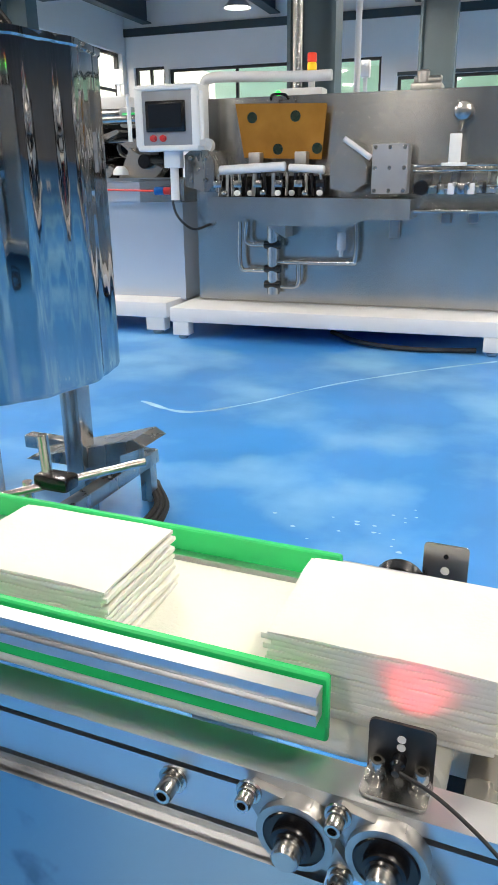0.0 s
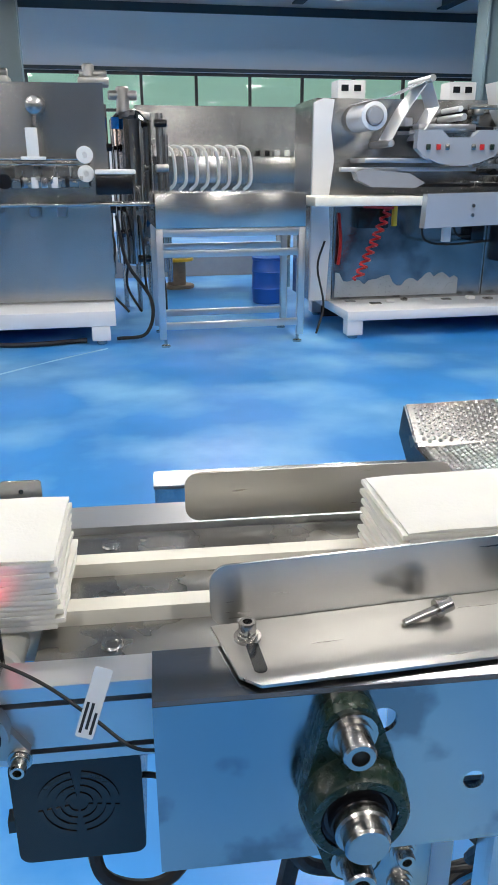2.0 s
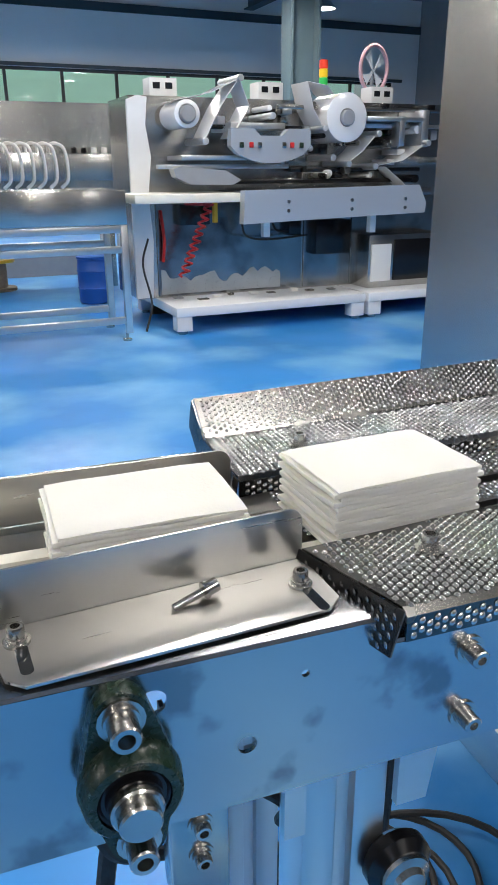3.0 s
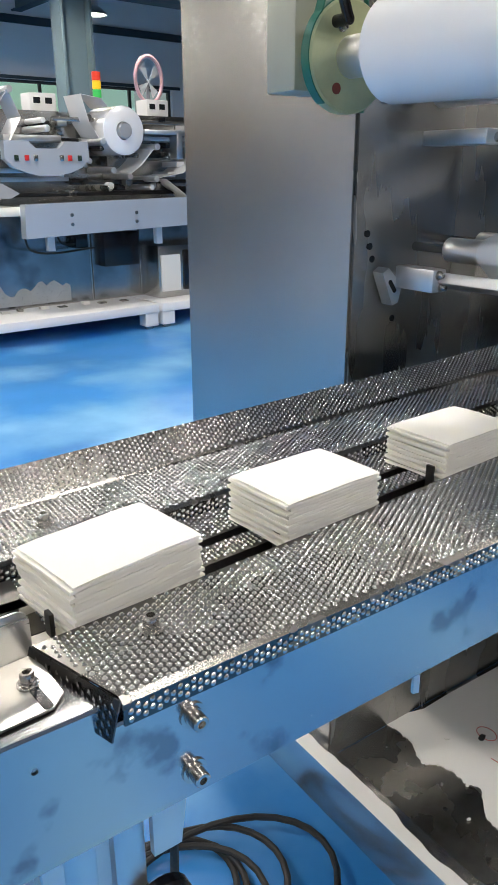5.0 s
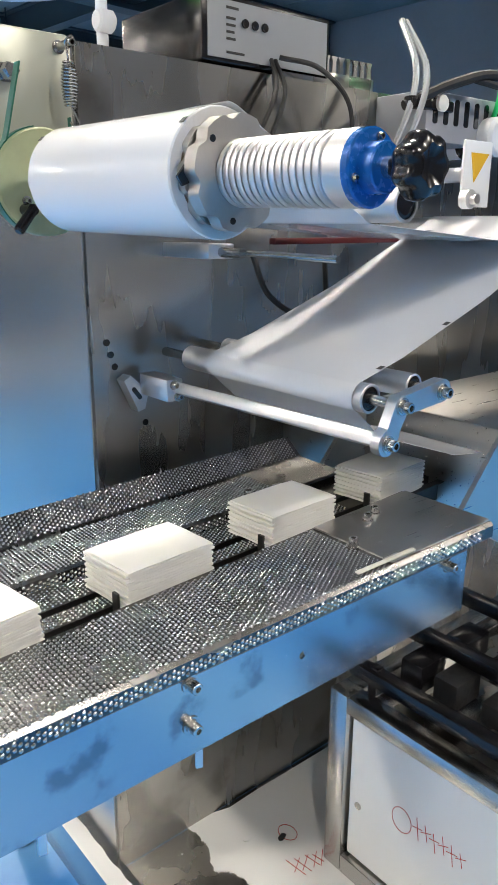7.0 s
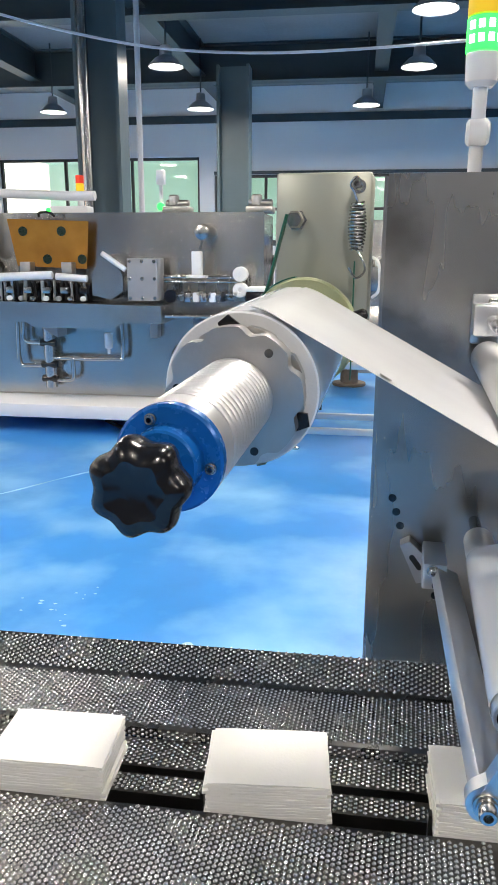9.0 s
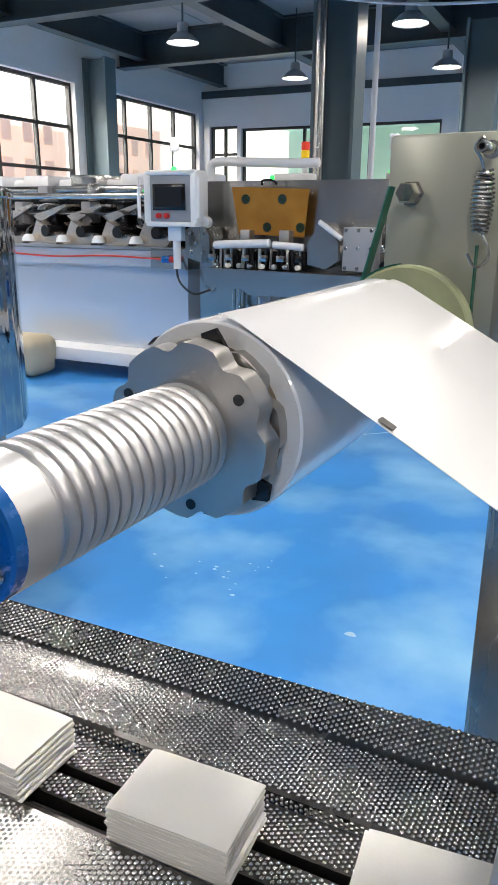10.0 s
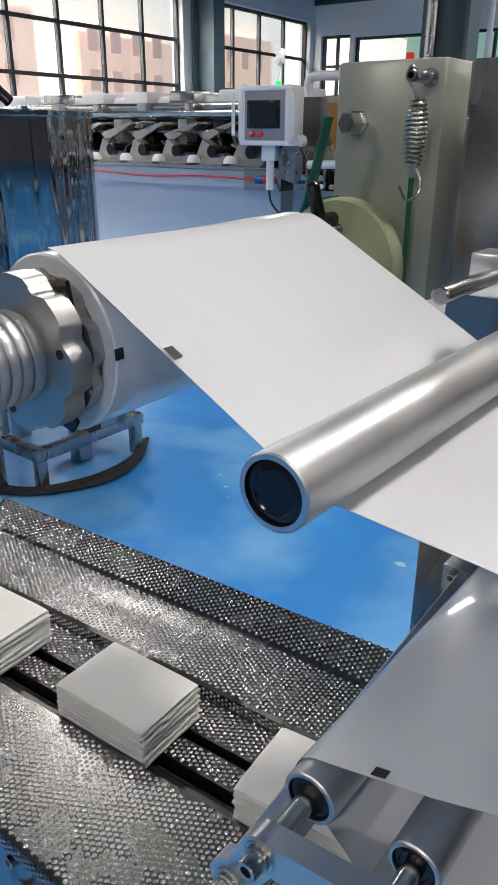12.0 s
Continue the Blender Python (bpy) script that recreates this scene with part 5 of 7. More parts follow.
for x, z in ((-0.002, 0.036), (0.002, -0.036)):
    bm = B()
    socket_bolt(bm, (x, -0.010, z), -YV, 0.0072, 0.011)
    part("bolt", bm, M_BOLT, fb)

# fan motor under the belt bridge
fan = thing("fan_motor", Matrix(), "black geared motor with round grille cover", "motor")
bm = B()
prism(bm, rounded(0.366, 0.431, 0.735, 0.802, 0.006, 4), "y", 0.353, 0.45)
part("case", bm, M_BLACK, fan)
for r in (0.006, 0.0105, 0.015, 0.0195):
    bm = B()
    for q in range(4):
        a0, a1 = q * 90 + 8, q * 90 + 82
        rows = [[(0.3985 + rr * math.cos(radians(a0 + (a1 - a0) * k / 8)), 0.3528, 0.772 + rr * math.sin(radians(a0 + (a1 - a0) * k / 8))) for rr in (r - 0.0012, r + 0.0012)] for k in range(9)]
        sheet(bm, rows, 0.0004)
    part("vent_ring", bm, M_SCREEN, fan, "ring-shaped vent slot")
bm = B()
tube(bm, curve_pts([(0.40, 0.38, 0.74), (0.405, 0.37, 0.70), (0.44, 0.38, 0.68), (0.47, 0.39, 0.72)]), 0.004, 8)
part("cable", bm, M_RUBBER, fan)
bm = B()
tube(bm, curve_pts([(0.431, 0.36, 0.78), (0.45, 0.36, 0.778), (0.48, 0.37, 0.78)]), 0.0016, 8)
part("cable", bm, M_RUBBER, fan)

# ---- stacks of wipes ----
LAYERS = 14
SIZE = (0.103, 0.0735, 0.040)
random.seed(7)
layer_meshes = []
for v in range(4):
    bm = B()
    h = SIZE[2] / LAYERS
    nx, ny = 10, 6
    rng = random.Random(v)
    pts = []
    rim = [(-0.5 + i / nx, -0.5) for i in range(nx)] + [(0.5, -0.5 + j / ny) for j in range(ny)] + [(0.5 - i / nx, 0.5) for i in range(nx)] + [(-0.5, 0.5 - j / ny) for j in range(ny)]
    wob = [rng.uniform(-0.0006, 0.0006) for _ in rim]
    def ring(shrink, z):
        return [bm.verts.new((p * (SIZE[0] - 2 * shrink) + (w if abs(p) == 0.5 else 0), q * (SIZE[1] - 2 * shrink) + (w if abs(q) == 0.5 else 0), z + 0.0005 * math.sin(9 * p + v) * math.cos(7 * q))) for (p, q), w in zip(rim, wob)]
    levels = [ring(0.0002, 0.0), ring(0.0, h * 0.25), ring(0.0, h * 0.8), ring(0.0002, h)]
    for a, b in zip(levels, levels[1:]):
        for k in range(len(a)):
            bm.faces.new((a[k], a[(k + 1) % len(a)], b[(k + 1) % len(a)], b[k]))
    for lv in (levels[0][::-1], levels[-1]):
        c = bm.verts.new(sum((v_.co for v_ in lv), Vector()) / len(lv) + Vector((0, 0, 0.0004)))
        for k in range(len(lv)):
            bm.faces.new((lv[k], lv[(k + 1) % len(lv)], c))
    layer_meshes.append(to_mesh("folded_wipe", bm, M_WIPE))
# the top wipe hangs softly over its edges
bm = B()
g = []
for i in range(17):
    row = []
    for j in range(13):
        p, q = -0.5 + i / 16, -0.5 + j / 12
        e = max(0.0, 1 - (0.5 - max(abs(p) * 1.0, abs(q) * 1.0)) / 0.10)
        corner = max(0.0, abs(p) + abs(q) - 0.82) * 3.0
        row.append((p * SIZE[0] * 0.998, q * SIZE[1] * 0.998, 0.0036 - 0.0016 * e * e - 0.0014 * corner + 0.0005 * noise.noise(Vector((p * 4, q * 4, 2.2)))))
    g.append(row)
sheet(bm, g, 0.0022)
top_mesh = to_mesh("folded_wipe", bm, M_WIPE)


def wipe_stack(seed):
    rng = random.Random(seed)
    t = thing("wipe_stack", Matrix(), "stack of folded white nonwoven wipes on the conveyor", "wipe stack", "wipe stacks")
    z = 0
    for k in range(LAYERS):
        ob = new("folded_wipe", layer_meshes[rng.randrange(4)] if k < LAYERS - 1 else top_mesh)
        ob.parent = t
        skew = 0.0008 * math.sin(k * 2.4) + (0.0012 if k % 2 else -0.0012)
        ob.matrix_basis = pose(skew + rng.uniform(-0.0009, 0.0009), rng.uniform(-0.0002, 0.0002), z, 0, 0, rng.uniform(-0.15, 0.15))
        z += SIZE[2] / LAYERS
    return t


bm = B()
prism(bm, [(-0.0015, -0.02), (0.0015, -0.02), (0.0015, 0.016), (-0.0015, 0.016)], "y", -0.004, 0.004)
box(bm, -0.008, 0.006, -0.0045, 0.0045, -0.022, -0.014)
pusher_mesh = to_mesh("chain_pusher", bm, M_TRAY)
PUSHERS = {}
for k in range(-4, 6):
    PUSHERS[k] = tagged(new("chain_pusher", pusher_mesh), "small dark steel pusher finger on the chain", "pusher", "chain pushers")
STACKS = {k: wipe_stack(k + 20) for k in range(-5, 7)}

# ---- stainless tank on its stand ----
TX, TY, TR = -1.23, 1.79, 0.45
tank = thing("steel_tank", pose(TX, TY, 0), "polished stainless steel tank on a stand, mirror bright", "tank")
bm = B()
lathe(bm, (0, 0, 0.545), (0, 0, 1), [(0, 0.05), (0.0, TR - 0.03), (0.008, TR - 0.006), (0.02, TR), (0.855, TR), (0.86, TR + 0.006), (0.875, TR + 0.006)], 288, caps=False)
for v in bm.verts:                             # the thin shell is slightly rippled
    a = math.atan2(v.co.y, v.co.x)
    k = 1 + (0.0044 * math.sin(15 * a + 1) + 0.0024 * math.sin(29 * a) + 0.0008 * math.sin(53 * a + 2)) / TR
    v.co.x, v.co.y = v.co.x * k, v.co.y * k
part("shell", bm, M_MIRROR, tank)
bm = B()
lathe(bm, (0, 0, 1.42), (0, 0, 1), [(0, TR + 0.004), (0.012, TR + 0.002), (0.03, TR - 0.008), (0.065, TR - 0.04), (0.10, TR - 0.12), (0.15, 0.16), (0.155, 0.02)], 64)
part("lid", bm, M_MIRROR, tank)
bm = B()
lathe(bm, (0, 0, 1.57), (0, 0, 1), [(0, 0.10), (0.05, 0.10), (0.05, 0.06), (0.14, 0.06), (0.15, 0.05)], 32)
part("mixer_motor", bm, M_GREYPAINT, tank)
bm = B()
tube(bm, curve_pts([(0.22, -0.25, 1.44), (0.25, -0.2, 1.51), (0.27, -0.1, 1.52), (0.28, 0.0, 1.45)]), 0.02, 10)
part("hatch_handle", bm, M_BLACK, tank)
for a in (45, 135, 225, 315):
    bm = B()
    c, s = math.cos(radians(a)), math.sin(radians(a))
    rbox(bm, 0.31 * c - 0.035, 0.31 * c + 0.035, 0.31 * s - 0.035, 0.31 * s + 0.035, 0.0, 0.555, 0.004)
    part("leg", bm, M_STEEL, tank)
bm = B()
cyl(bm, (0.1, -0.1, 0.2), (0.1, -0.1, 0.495), 0.05, 18)
cyl(bm, (0.1, -0.1, 0.22), (0.3, -0.3, 0.22), 0.03, 14)
cyl(bm, (0.3, -0.3, 0.10), (0.3, -0.3, 0.30), 0.025, 14)
part("outlet_pipe", bm, M_STEEL, tank)
base = thing("pump_stand", pose(-0.95, 1.95, 0), "low steel pump stand with black hoses", "stand")
for x0, x1, y0, y1 in ((-0.45, 0.10, -0.28, -0.23), (-0.45, 0.10, 0.25, 0.30), (0.05, 0.10, -0.23, 0.25)):
    bm = B()
    rbox(bm, x0, x1, y0, y1, 0.14, 0.19, 0.004)
    part("rail", bm, M_DARKPLATE, base)
for x, y in ((0.07, -0.25), (0.07, 0.27), (-0.42, -0.25)):
    bm = B()
    rbox(bm, x - 0.022, x + 0.022, y - 0.022, y + 0.022, 0, 0.14, 0.003)
    part("leg", bm, M_DARKPLATE, base)
bm = B()
prism(bm, [(-0.28, 0.19), (0.15, 0.31), (0.19, 0.29), (0.10, 0.25), (0.10, 0.19)], "y", 0.05, 0.20)
part("chute", bm, M_DARKPLATE, base)
for k in range(3):
    bm = B()
    tube(bm, curve_pts([(-0.4, -0.36 - 0.03 * k, 0.02), (0.0, -0.33 - 0.02 * k, 0.02), (0.15 + 0.03 * k, -0.1, 0.02), (0.16 + 0.02 * k, 0.15, 0.03), (0.05, 0.32 + 0.02 * k, 0.03)]), 0.011, 8)
    part("hose", bm, M_RUBBER, base)
clamp = thing("rod_clamp", Matrix(), "black cross clamp joining two bright rods", "clamp")
bm = B()
rbox(bm, 0.048, 0.078, 0.516, 0.534, 0.874, 0.886, 0.003)
part("body", bm, M_BLACK, clamp)
bm = B()
cyl(bm, (0.056, 0.525, 0.875), (0.053, 0.527, 0.915), 0.0042, 16, 0.0008)
part("rod", bm, M_BOLT, clamp)
bm = B()
cyl(bm, (0.03, 0.50, 0.872), (0.115, 0.57, 0.886), 0.0032, 16, 0.0008)
part("rod", bm, M_BOLT, clamp)
bm = B()
cyl(bm, (0.04, 0.52, 0.80), (0.04, 0.52, 0.878), 0.004, 12)
part("post", bm, M_BOLT, clamp)

# ---- far folding machine with its touch panel ----
m1 = thing("folding_machine", hall(0, 0), "long stainless steel wipe folding machine on a white base frame", "machine", "far machines")
bm = B()
box(bm, -1.72, 0.50, 5.30, 5.95, 0.23, 1.60)
part("body", bm, M_STEEL, m1)
bm = B()
box(bm, -1.74, 0.515, 5.292, 5.30, 0.24, 1.605)
part("face_plate", bm, M_STEEL, m1, "tall brushed steel face plate")
bm = B()
rbox(bm, -1.82, 0.50, 4.90, 5.95, 0.125, 0.225, 0.006)
part("base_frame", bm, M_WHITE, m1, "white painted base beam")
for u in (-1.74, 0.40):
    for v in (4.95, 5.85):
        bm = B()
        rbox(bm, u - 0.06, u + 0.06, v - 0.05, v + 0.05, 0.03, 0.125, 0.004)
        f_ = part("leg", bm, M_WHITE, m1)
        bm = B()
        cyl(bm, (u, v, 0), (u, v, 0.03), 0.035, 16, 0.006)
        part("foot", bm, M_BOLT, f_)
# added black sheet: imitates the deep shade below the base beam
bm = B()
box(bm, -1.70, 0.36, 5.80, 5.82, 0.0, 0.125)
part("kick_panel", bm, M_RUBBER, m1, "added dark panel imitating the shade under the base")
bm = B()
prism(bm, [(-1.50, 0.975), (-0.17, 0.955), (-0.17, 0.83), (-0.46, 0.83), (-0.56, 0.79), (-1.12, 0.79), (-1.22, 0.85), (-1.50, 0.85)], "y", 4.93, 5.29)
part("drip_tray", bm, M_STEEL, m1, "brushed steel drip tray")
bm = B()
rbox(bm, -0.15, 0.78, 4.95, 5.29, 0.872, 0.892, 0.003)
part("shelf", bm, M_STEEL, m1)
bm = B()
prism(bm, [(-1.40, 1.56), (-0.77, 1.54), (-0.80, 1.20), (-1.34, 1.22)], "y", 5.195, 5.202)
door = part("hinged_guard", bm, M_AMBER, m1, "amber acrylic guard flap")
for u, z in ((-1.28, 1.47), (-0.98, 1.47), (-1.10, 1.27), (-0.83, 1.27)):
    bm = B()
    cyl(bm, (u, 5.194, z), (u, 5.19, z), 0.035, 20)
    part("suction_spot", bm, M_GREENCAST, door)
bm = B()
tube(bm, curve_pts([(-1.15, 5.20, 1.575), (-1.13, 5.17, 1.60), (-1.05, 5.17, 1.60), (-1.03, 5.20, 1.575)]), 0.009, 8)
part("handle", bm, M_BLACK, door)
random.seed(3)
bm = B()
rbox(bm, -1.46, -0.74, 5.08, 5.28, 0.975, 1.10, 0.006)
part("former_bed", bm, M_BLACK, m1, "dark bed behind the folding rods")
bm = B()
cyl(bm, (-1.46, 5.03, 1.140), (-1.00, 5.03, 1.160), 0.030, 18, 0.006)
cyl(bm, (-0.98, 5.04, 1.150), (-0.74, 5.04, 1.135), 0.026, 18, 0.006)
part("nip_roller", bm, M_WHITE, m1, "white wrapped nip roller")
for k in range(16):
    u = -1.47 + k * 0.047 + 0.012 * random.random()
    bm = B()
    cyl(bm, (u, 5.02 + 0.03 * random.random(), 0.975), (u + 0.02 * random.uniform(-1, 1), 5.04, 1.12), 0.009 + 0.007 * random.random(), 10, 0.003)
    part("spindle", bm, random.choice((M_BOLT, M_BOLT, M_BLACK, M_CAST)), m1)
    if k % 2:
        bm = B()
        lathe(bm, (u, 5.0, 0.995), (u, 4.9, 0.995), [(0, 0.010), (0.004, 0.018), (0.030, 0.018), (0.034, 0.010)], 14)
        part("tension_wheel", bm, (M_PAPER, M_BOLT, M_CAST)[k % 3], m1)
    if k % 3 == 0:
        bm = B()
        rbox(bm, u - 0.028, u + 0.028, 4.99, 5.04, 1.03, 1.075, 0.005)
        part("clamp", bm, random.choice((M_BOLT, M_BLACK)), m1)
for u in (-1.24, -0.92):
    bm = B()
    rbox(bm, u - 0.04, u + 0.04, 5.10, 5.19, 1.15, 1.25, 0.006)
    part("roller_stand", bm, M_CAST, m1)
bm = B()
prism(bm, [(-1.71, 1.04), (-1.71, 1.24), (-1.66, 1.27), (-1.54, 1.27), (-1.50, 1.20), (-1.50, 1.06), (-1.55, 1.00)], "y", 5.02, 5.25)
eb = part("end_bracket", bm, M_DARKPLATE, m1, "dark bolted end bracket")
for u, z in ((-1.66, 1.22), (-1.56, 1.22), (-1.66, 1.08), (-1.56, 1.08), (-1.61, 1.15)):
    bm = B()
    cyl(bm, (u, 5.02, z), (u, 5.00, z), 0.014, 10, 0.003)
    part("bolt", bm, M_BOLT, eb)
bm = B()
lathe(bm, (-1.56, 5.10, 1.30), (-1.56, 4.9, 1.30), [(0, 0.02), (0, 0.045), (0.06, 0.045), (0.06, 0.02)], 18)
part("guide_wheel", bm, M_PAPER, m1)
bm = B()
rbox(bm, -0.46, 0.40, 5.17, 5.288, 0.98, 1.16, 0.004)
part("rail_back", bm, M_DARKPLATE, m1, "dark plate behind the guide bars")
for k in range(12):
    u = -0.16 + 0.045 * k
    bm = B()
    rbox(bm, u, u + 0.022, 5.02, 5.16, 0.985 + 0.02 * (k % 3), 1.02 + 0.03 * (k % 2), 0.004)
    part("stop_block", bm, (M_BLACK, M_BOLT, M_CAST)[k % 3], m1)
bm = B()
prism(bm, [(-0.70, 1.02), (-0.70, 1.16), (-0.62, 1.30), (-0.55, 1.31), (-0.47, 1.16), (-0.47, 1.05), (-0.56, 0.99)], "y", 5.02, 5.20)
part("gear_plate", bm, M_STEEL, m1)
bm = B()
tube(bm, [(-0.61, 5.0, 1.315), (-0.44, 5.0, 1.20)], 0.018, 10)
part("link", bm, M_WHITE, m1)
bm = B()
rbox(bm, -0.43, -0.21, 5.0, 5.20, 0.985, 1.28, 0.006)
gb = part("gear_box", bm, M_GREYPAINT, m1, "bolted grey steel gear box")
for u in (-0.41, -0.32, -0.23):
    for z in (1.005, 1.14, 1.26):
        bm = B()
        cyl(bm, (u, 5.0, z), (u, 4.992, z), 0.013, 10, 0.003)
        part("bolt", bm, M_BOLT, gb)
for z in (1.15, 1.12, 1.03):
    bm = B()
    tube(bm, [(-0.18, 5.08, z), (0.36, 5.08, z)], 0.010, 10)
    part("guide_bar", bm, M_BOLT, m1)
bm = B()
rbox(bm, 0.03, 0.10, 5.04, 5.10, 1.155, 1.33, 0.006)
rbox(bm, -0.01, 0.14, 5.03, 5.11, 1.145, 1.165, 0.004)
part("print_head", bm, M_PAPER, m1, "white print head")
bm = B()
lathe(bm, (0.09, 5.2, 1.46), (0.09, 5.0, 1.46), [(0, 0.05), (0.02, 0.06), (0.09, 0.05), (0.10, 0.02)], 18)
tube(bm, [(0.09, 5.14, 1.42), (0.08, 5.10, 1.34)], 0.012, 8)
part("lamp_head", bm, M_BOLT, m1)
for z in (1.175, 1.065):
    bm = B()
    lathe(bm, (0.375, 5.12, z), (0.375, 4.9, z), [(0, 0.03), (0, 0.052), (0.07, 0.052), (0.075, 0.048), (0.075, 0.018), (0.06, 0.015)], 24)
    part("feed_wheel", bm, M_PAPER, m1, "white feed wheel")
for k in range(4):
    bm = B()
    rbox(bm, -0.02 + 0.06 * k, 0.02 + 0.06 * k, 5.02, 5.06, 0.98, 1.045, 0.004)
    part("jaw", bm, M_WHITE if k % 2 else M_BOLT, m1)
bm = B()
lathe(bm, (-0.12, 5.05, 1.02), (-0.12, 4.9, 1.02), [(0, 0.03), (0, 0.045), (0.04, 0.045), (0.04, 0.02)], 18)
part("hand_wheel", bm, M_BLACK, m1)
bm = B()
rbox(bm, 0.43, 0.66, 4.96, 5.16, 0.94, 1.06, 0.008)
part("outfeed_box", bm, M_BLACK, m1)
bm = B()
rbox(bm, 0.43, 0.68, 4.95, 5.17, 1.06, 1.09, 0.008)
part("outfeed_belt", bm, M_PAPER, m1)
for pts in ([(-1.38, 5.2, 0.80), (-1.38, 5.2, 0.50), (-1.30, 5.2, 0.47), (-1.17, 5.2, 0.47)], [(-1.33, 5.2, 0.80), (-1.33, 5.2, 0.66), (-1.20, 5.2, 0.645)], [(-1.10, 5.2, 0.53), (-0.62, 5.2, 0.53), (-0.55, 5.2, 0.56), (-0.55, 5.2, 0.80)], [(-1.10, 5.2, 0.36), (-0.98, 5.2, 0.36), (-0.95, 5.2, 0.40), (-0.95, 5.2, 0.52)]):
    bm = B()
    tube(bm, curve_pts(pts, 5), 0.016, 10)
    part("pipe", bm, M_BOLT, m1)
bm = B()
cyl(bm, (-1.14, 5.22, 0.30), (-1.14, 5.22, 0.80), 0.045, 16)
part("filter_column", bm, M_STEEL, m1)
for z in (0.37, 0.48, 0.645):
    bm = B()
    cyl(bm, (-1.20, 5.2, z), (-1.08, 5.2, z), 0.028, 12, 0.004)
    part("valve", bm, M_BLACK, m1)
bm = B()
prism(bm, [(-1.17, 0.79), (-1.02, 0.79), (-1.02, 0.70)], "y", 5.1, 5.29)
part("gusset", bm, M_GREYPAINT, m1)
bm = B()
cyl(bm, (-0.64, 5.15, 0.62), (-0.64, 5.15, 0.74), 0.032, 14, 0.006)
cyl(bm, (-0.64, 5.15, 0.58), (-0.64, 5.15, 0.62), 0.014, 10)
part("air_regulator", bm, M_PALEBLUE, m1)
for u in (-0.30, 0.03, 0.20):
    bm = B()
    rbox(bm, u - 0.03, u + 0.03, 5.2, 5.29, 0.70 if u < 0 else 0.80, 0.86, 0.004)
    part("stay", bm, M_GREYPAINT, m1)
# on top of the cabinet
bm = B()
tube(bm, curve_pts([(-1.72, 5.45, 1.60), (-1.72, 5.45, 1.72), (-1.66, 5.45, 1.755), (-1.5, 5.45, 1.755), (-1.0, 5.45, 1.735), (-0.80, 5.45, 1.735)], 6), 0.035, 14)
part("cable_duct", bm, M_WHITE, m1, "white cable duct")
bm = B()
rbox(bm, -1.15, -0.85, 5.4, 5.55, 1.605, 1.66, 0.01)
part("lamp_housing", bm, M_WHITE, m1)
bm = B()
cyl(bm, (-1.16, 5.42, 1.63), (-1.16, 5.40, 1.63), 0.02, 14)
part("indicator", bm, M_GREENLED, m1, "glowing green indicator")
for u in (-0.17, 0.46):
    bm = B()
    rbox(bm, u - 0.10, u + 0.10, 5.4, 5.6, 1.605, 1.655, 0.012)
    cyl(bm, (u - 0.03, 5.5, 1.655), (u - 0.03, 5.5, 1.74), 0.04, 14, 0.01)
    cyl(bm, (u - 0.09, 5.5, 1.68), (u + 0.09, 5.5, 1.68), 0.025, 12, 0.006)
    part("regulator_block", bm, M_CAST, m1)
bm = B()
tube(bm, curve_pts([(0.30, 4.99, 0.02), (-0.1, 4.93, 0.02), (-0.45, 5.0, 0.03), (-0.7, 5.2, 0.05)]), 0.016, 8)
part("hose", bm, M_RUBBER, m1)
bm = B()
tube(bm, curve_pts([(0.55, 5.25, 0.8), (0.60, 5.2, 0.5), (0.75, 5.1, 0.25), (0.70, 5.0, 0.05), (0.5, 5.0, 0.02)]), 0.012, 8)
part("hose", bm, M_RUBBER, m1)


def tower(u, v, z, label):
    t = thing("signal_tower", hall(u, v, z), label, "signal light", "signal towers")
    bm = B()
    rbox(bm, -0.03, 0.03, -0.03, 0.03, 0, 0.06, 0.006)
    cyl(bm, (0, 0, 0.06), (0, 0, 0.12), 0.024, 16)
    part("base", bm, M_WHITE, t)
    for k, (m_, n_) in enumerate(((M_GREENLED2, "green segment"), (M_SIGNALYEL, "yellow segment"), (M_SIGNALRED, "red segment"))):
        bm = B()
        cyl(bm, (0, 0, 0.12 + 0.06 * k), (0, 0, 0.178 + 0.06 * k), 0.032, 18, 0.004)
        part("segment", bm, m_, t, n_)
    return t


M_GREENLED2 = glow("green_lens", (0.03, 0.5, 0.10), 0.4)
tower(-0.98, 5.62, 1.60, "small signal tower, red over yellow over green")
tower(3.47, 5.40, 1.53, "small signal tower, red over yellow over green")

hmi = thing("touch_panel", hall(-1.795, 4.95, 0), "grey touch panel with dark screen and red buttons", "control panel")
bm = B()
rbox(bm, -0.195, 0.195, 0.0, 0.16, 1.30, 1.64, 0.012)
part("case", bm, M_GREYPAINT, hmi)
for s in (-1, 1):
    bm = B()
    rbox(bm, s * 0.205 - 0.03, s * 0.205 + 0.03, -0.01, 0.17, 1.29, 1.66, 0.014)
    part("side_trim", bm, M_PAPER, hmi)
    bm = B()
    tube(bm, [(s * 0.262, -0.03, 1.33), (s * 0.262, -0.03, 1.62)], 0.014, 10)
    part("grip", bm, M_PAPER, hmi)
for z in (1.285, 1.655):
    bm = B()
    rbox(bm, -0.22, 0.22, -0.012, 0.17, z - 0.018, z + 0.018, 0.012)
    part("edge_trim", bm, M_PAPER, hmi)
bm = B()
rbox(bm, -0.15, 0.135, -0.016, 0.002, 1.385, 1.575, 0.006)
scr = part("screen_bezel", bm, M_BLACK, hmi)
bm = B()
box(bm, -0.125, 0.110, -0.0185, -0.016, 1.41, 1.555)
part("screen", bm, M_SCREEN, scr)
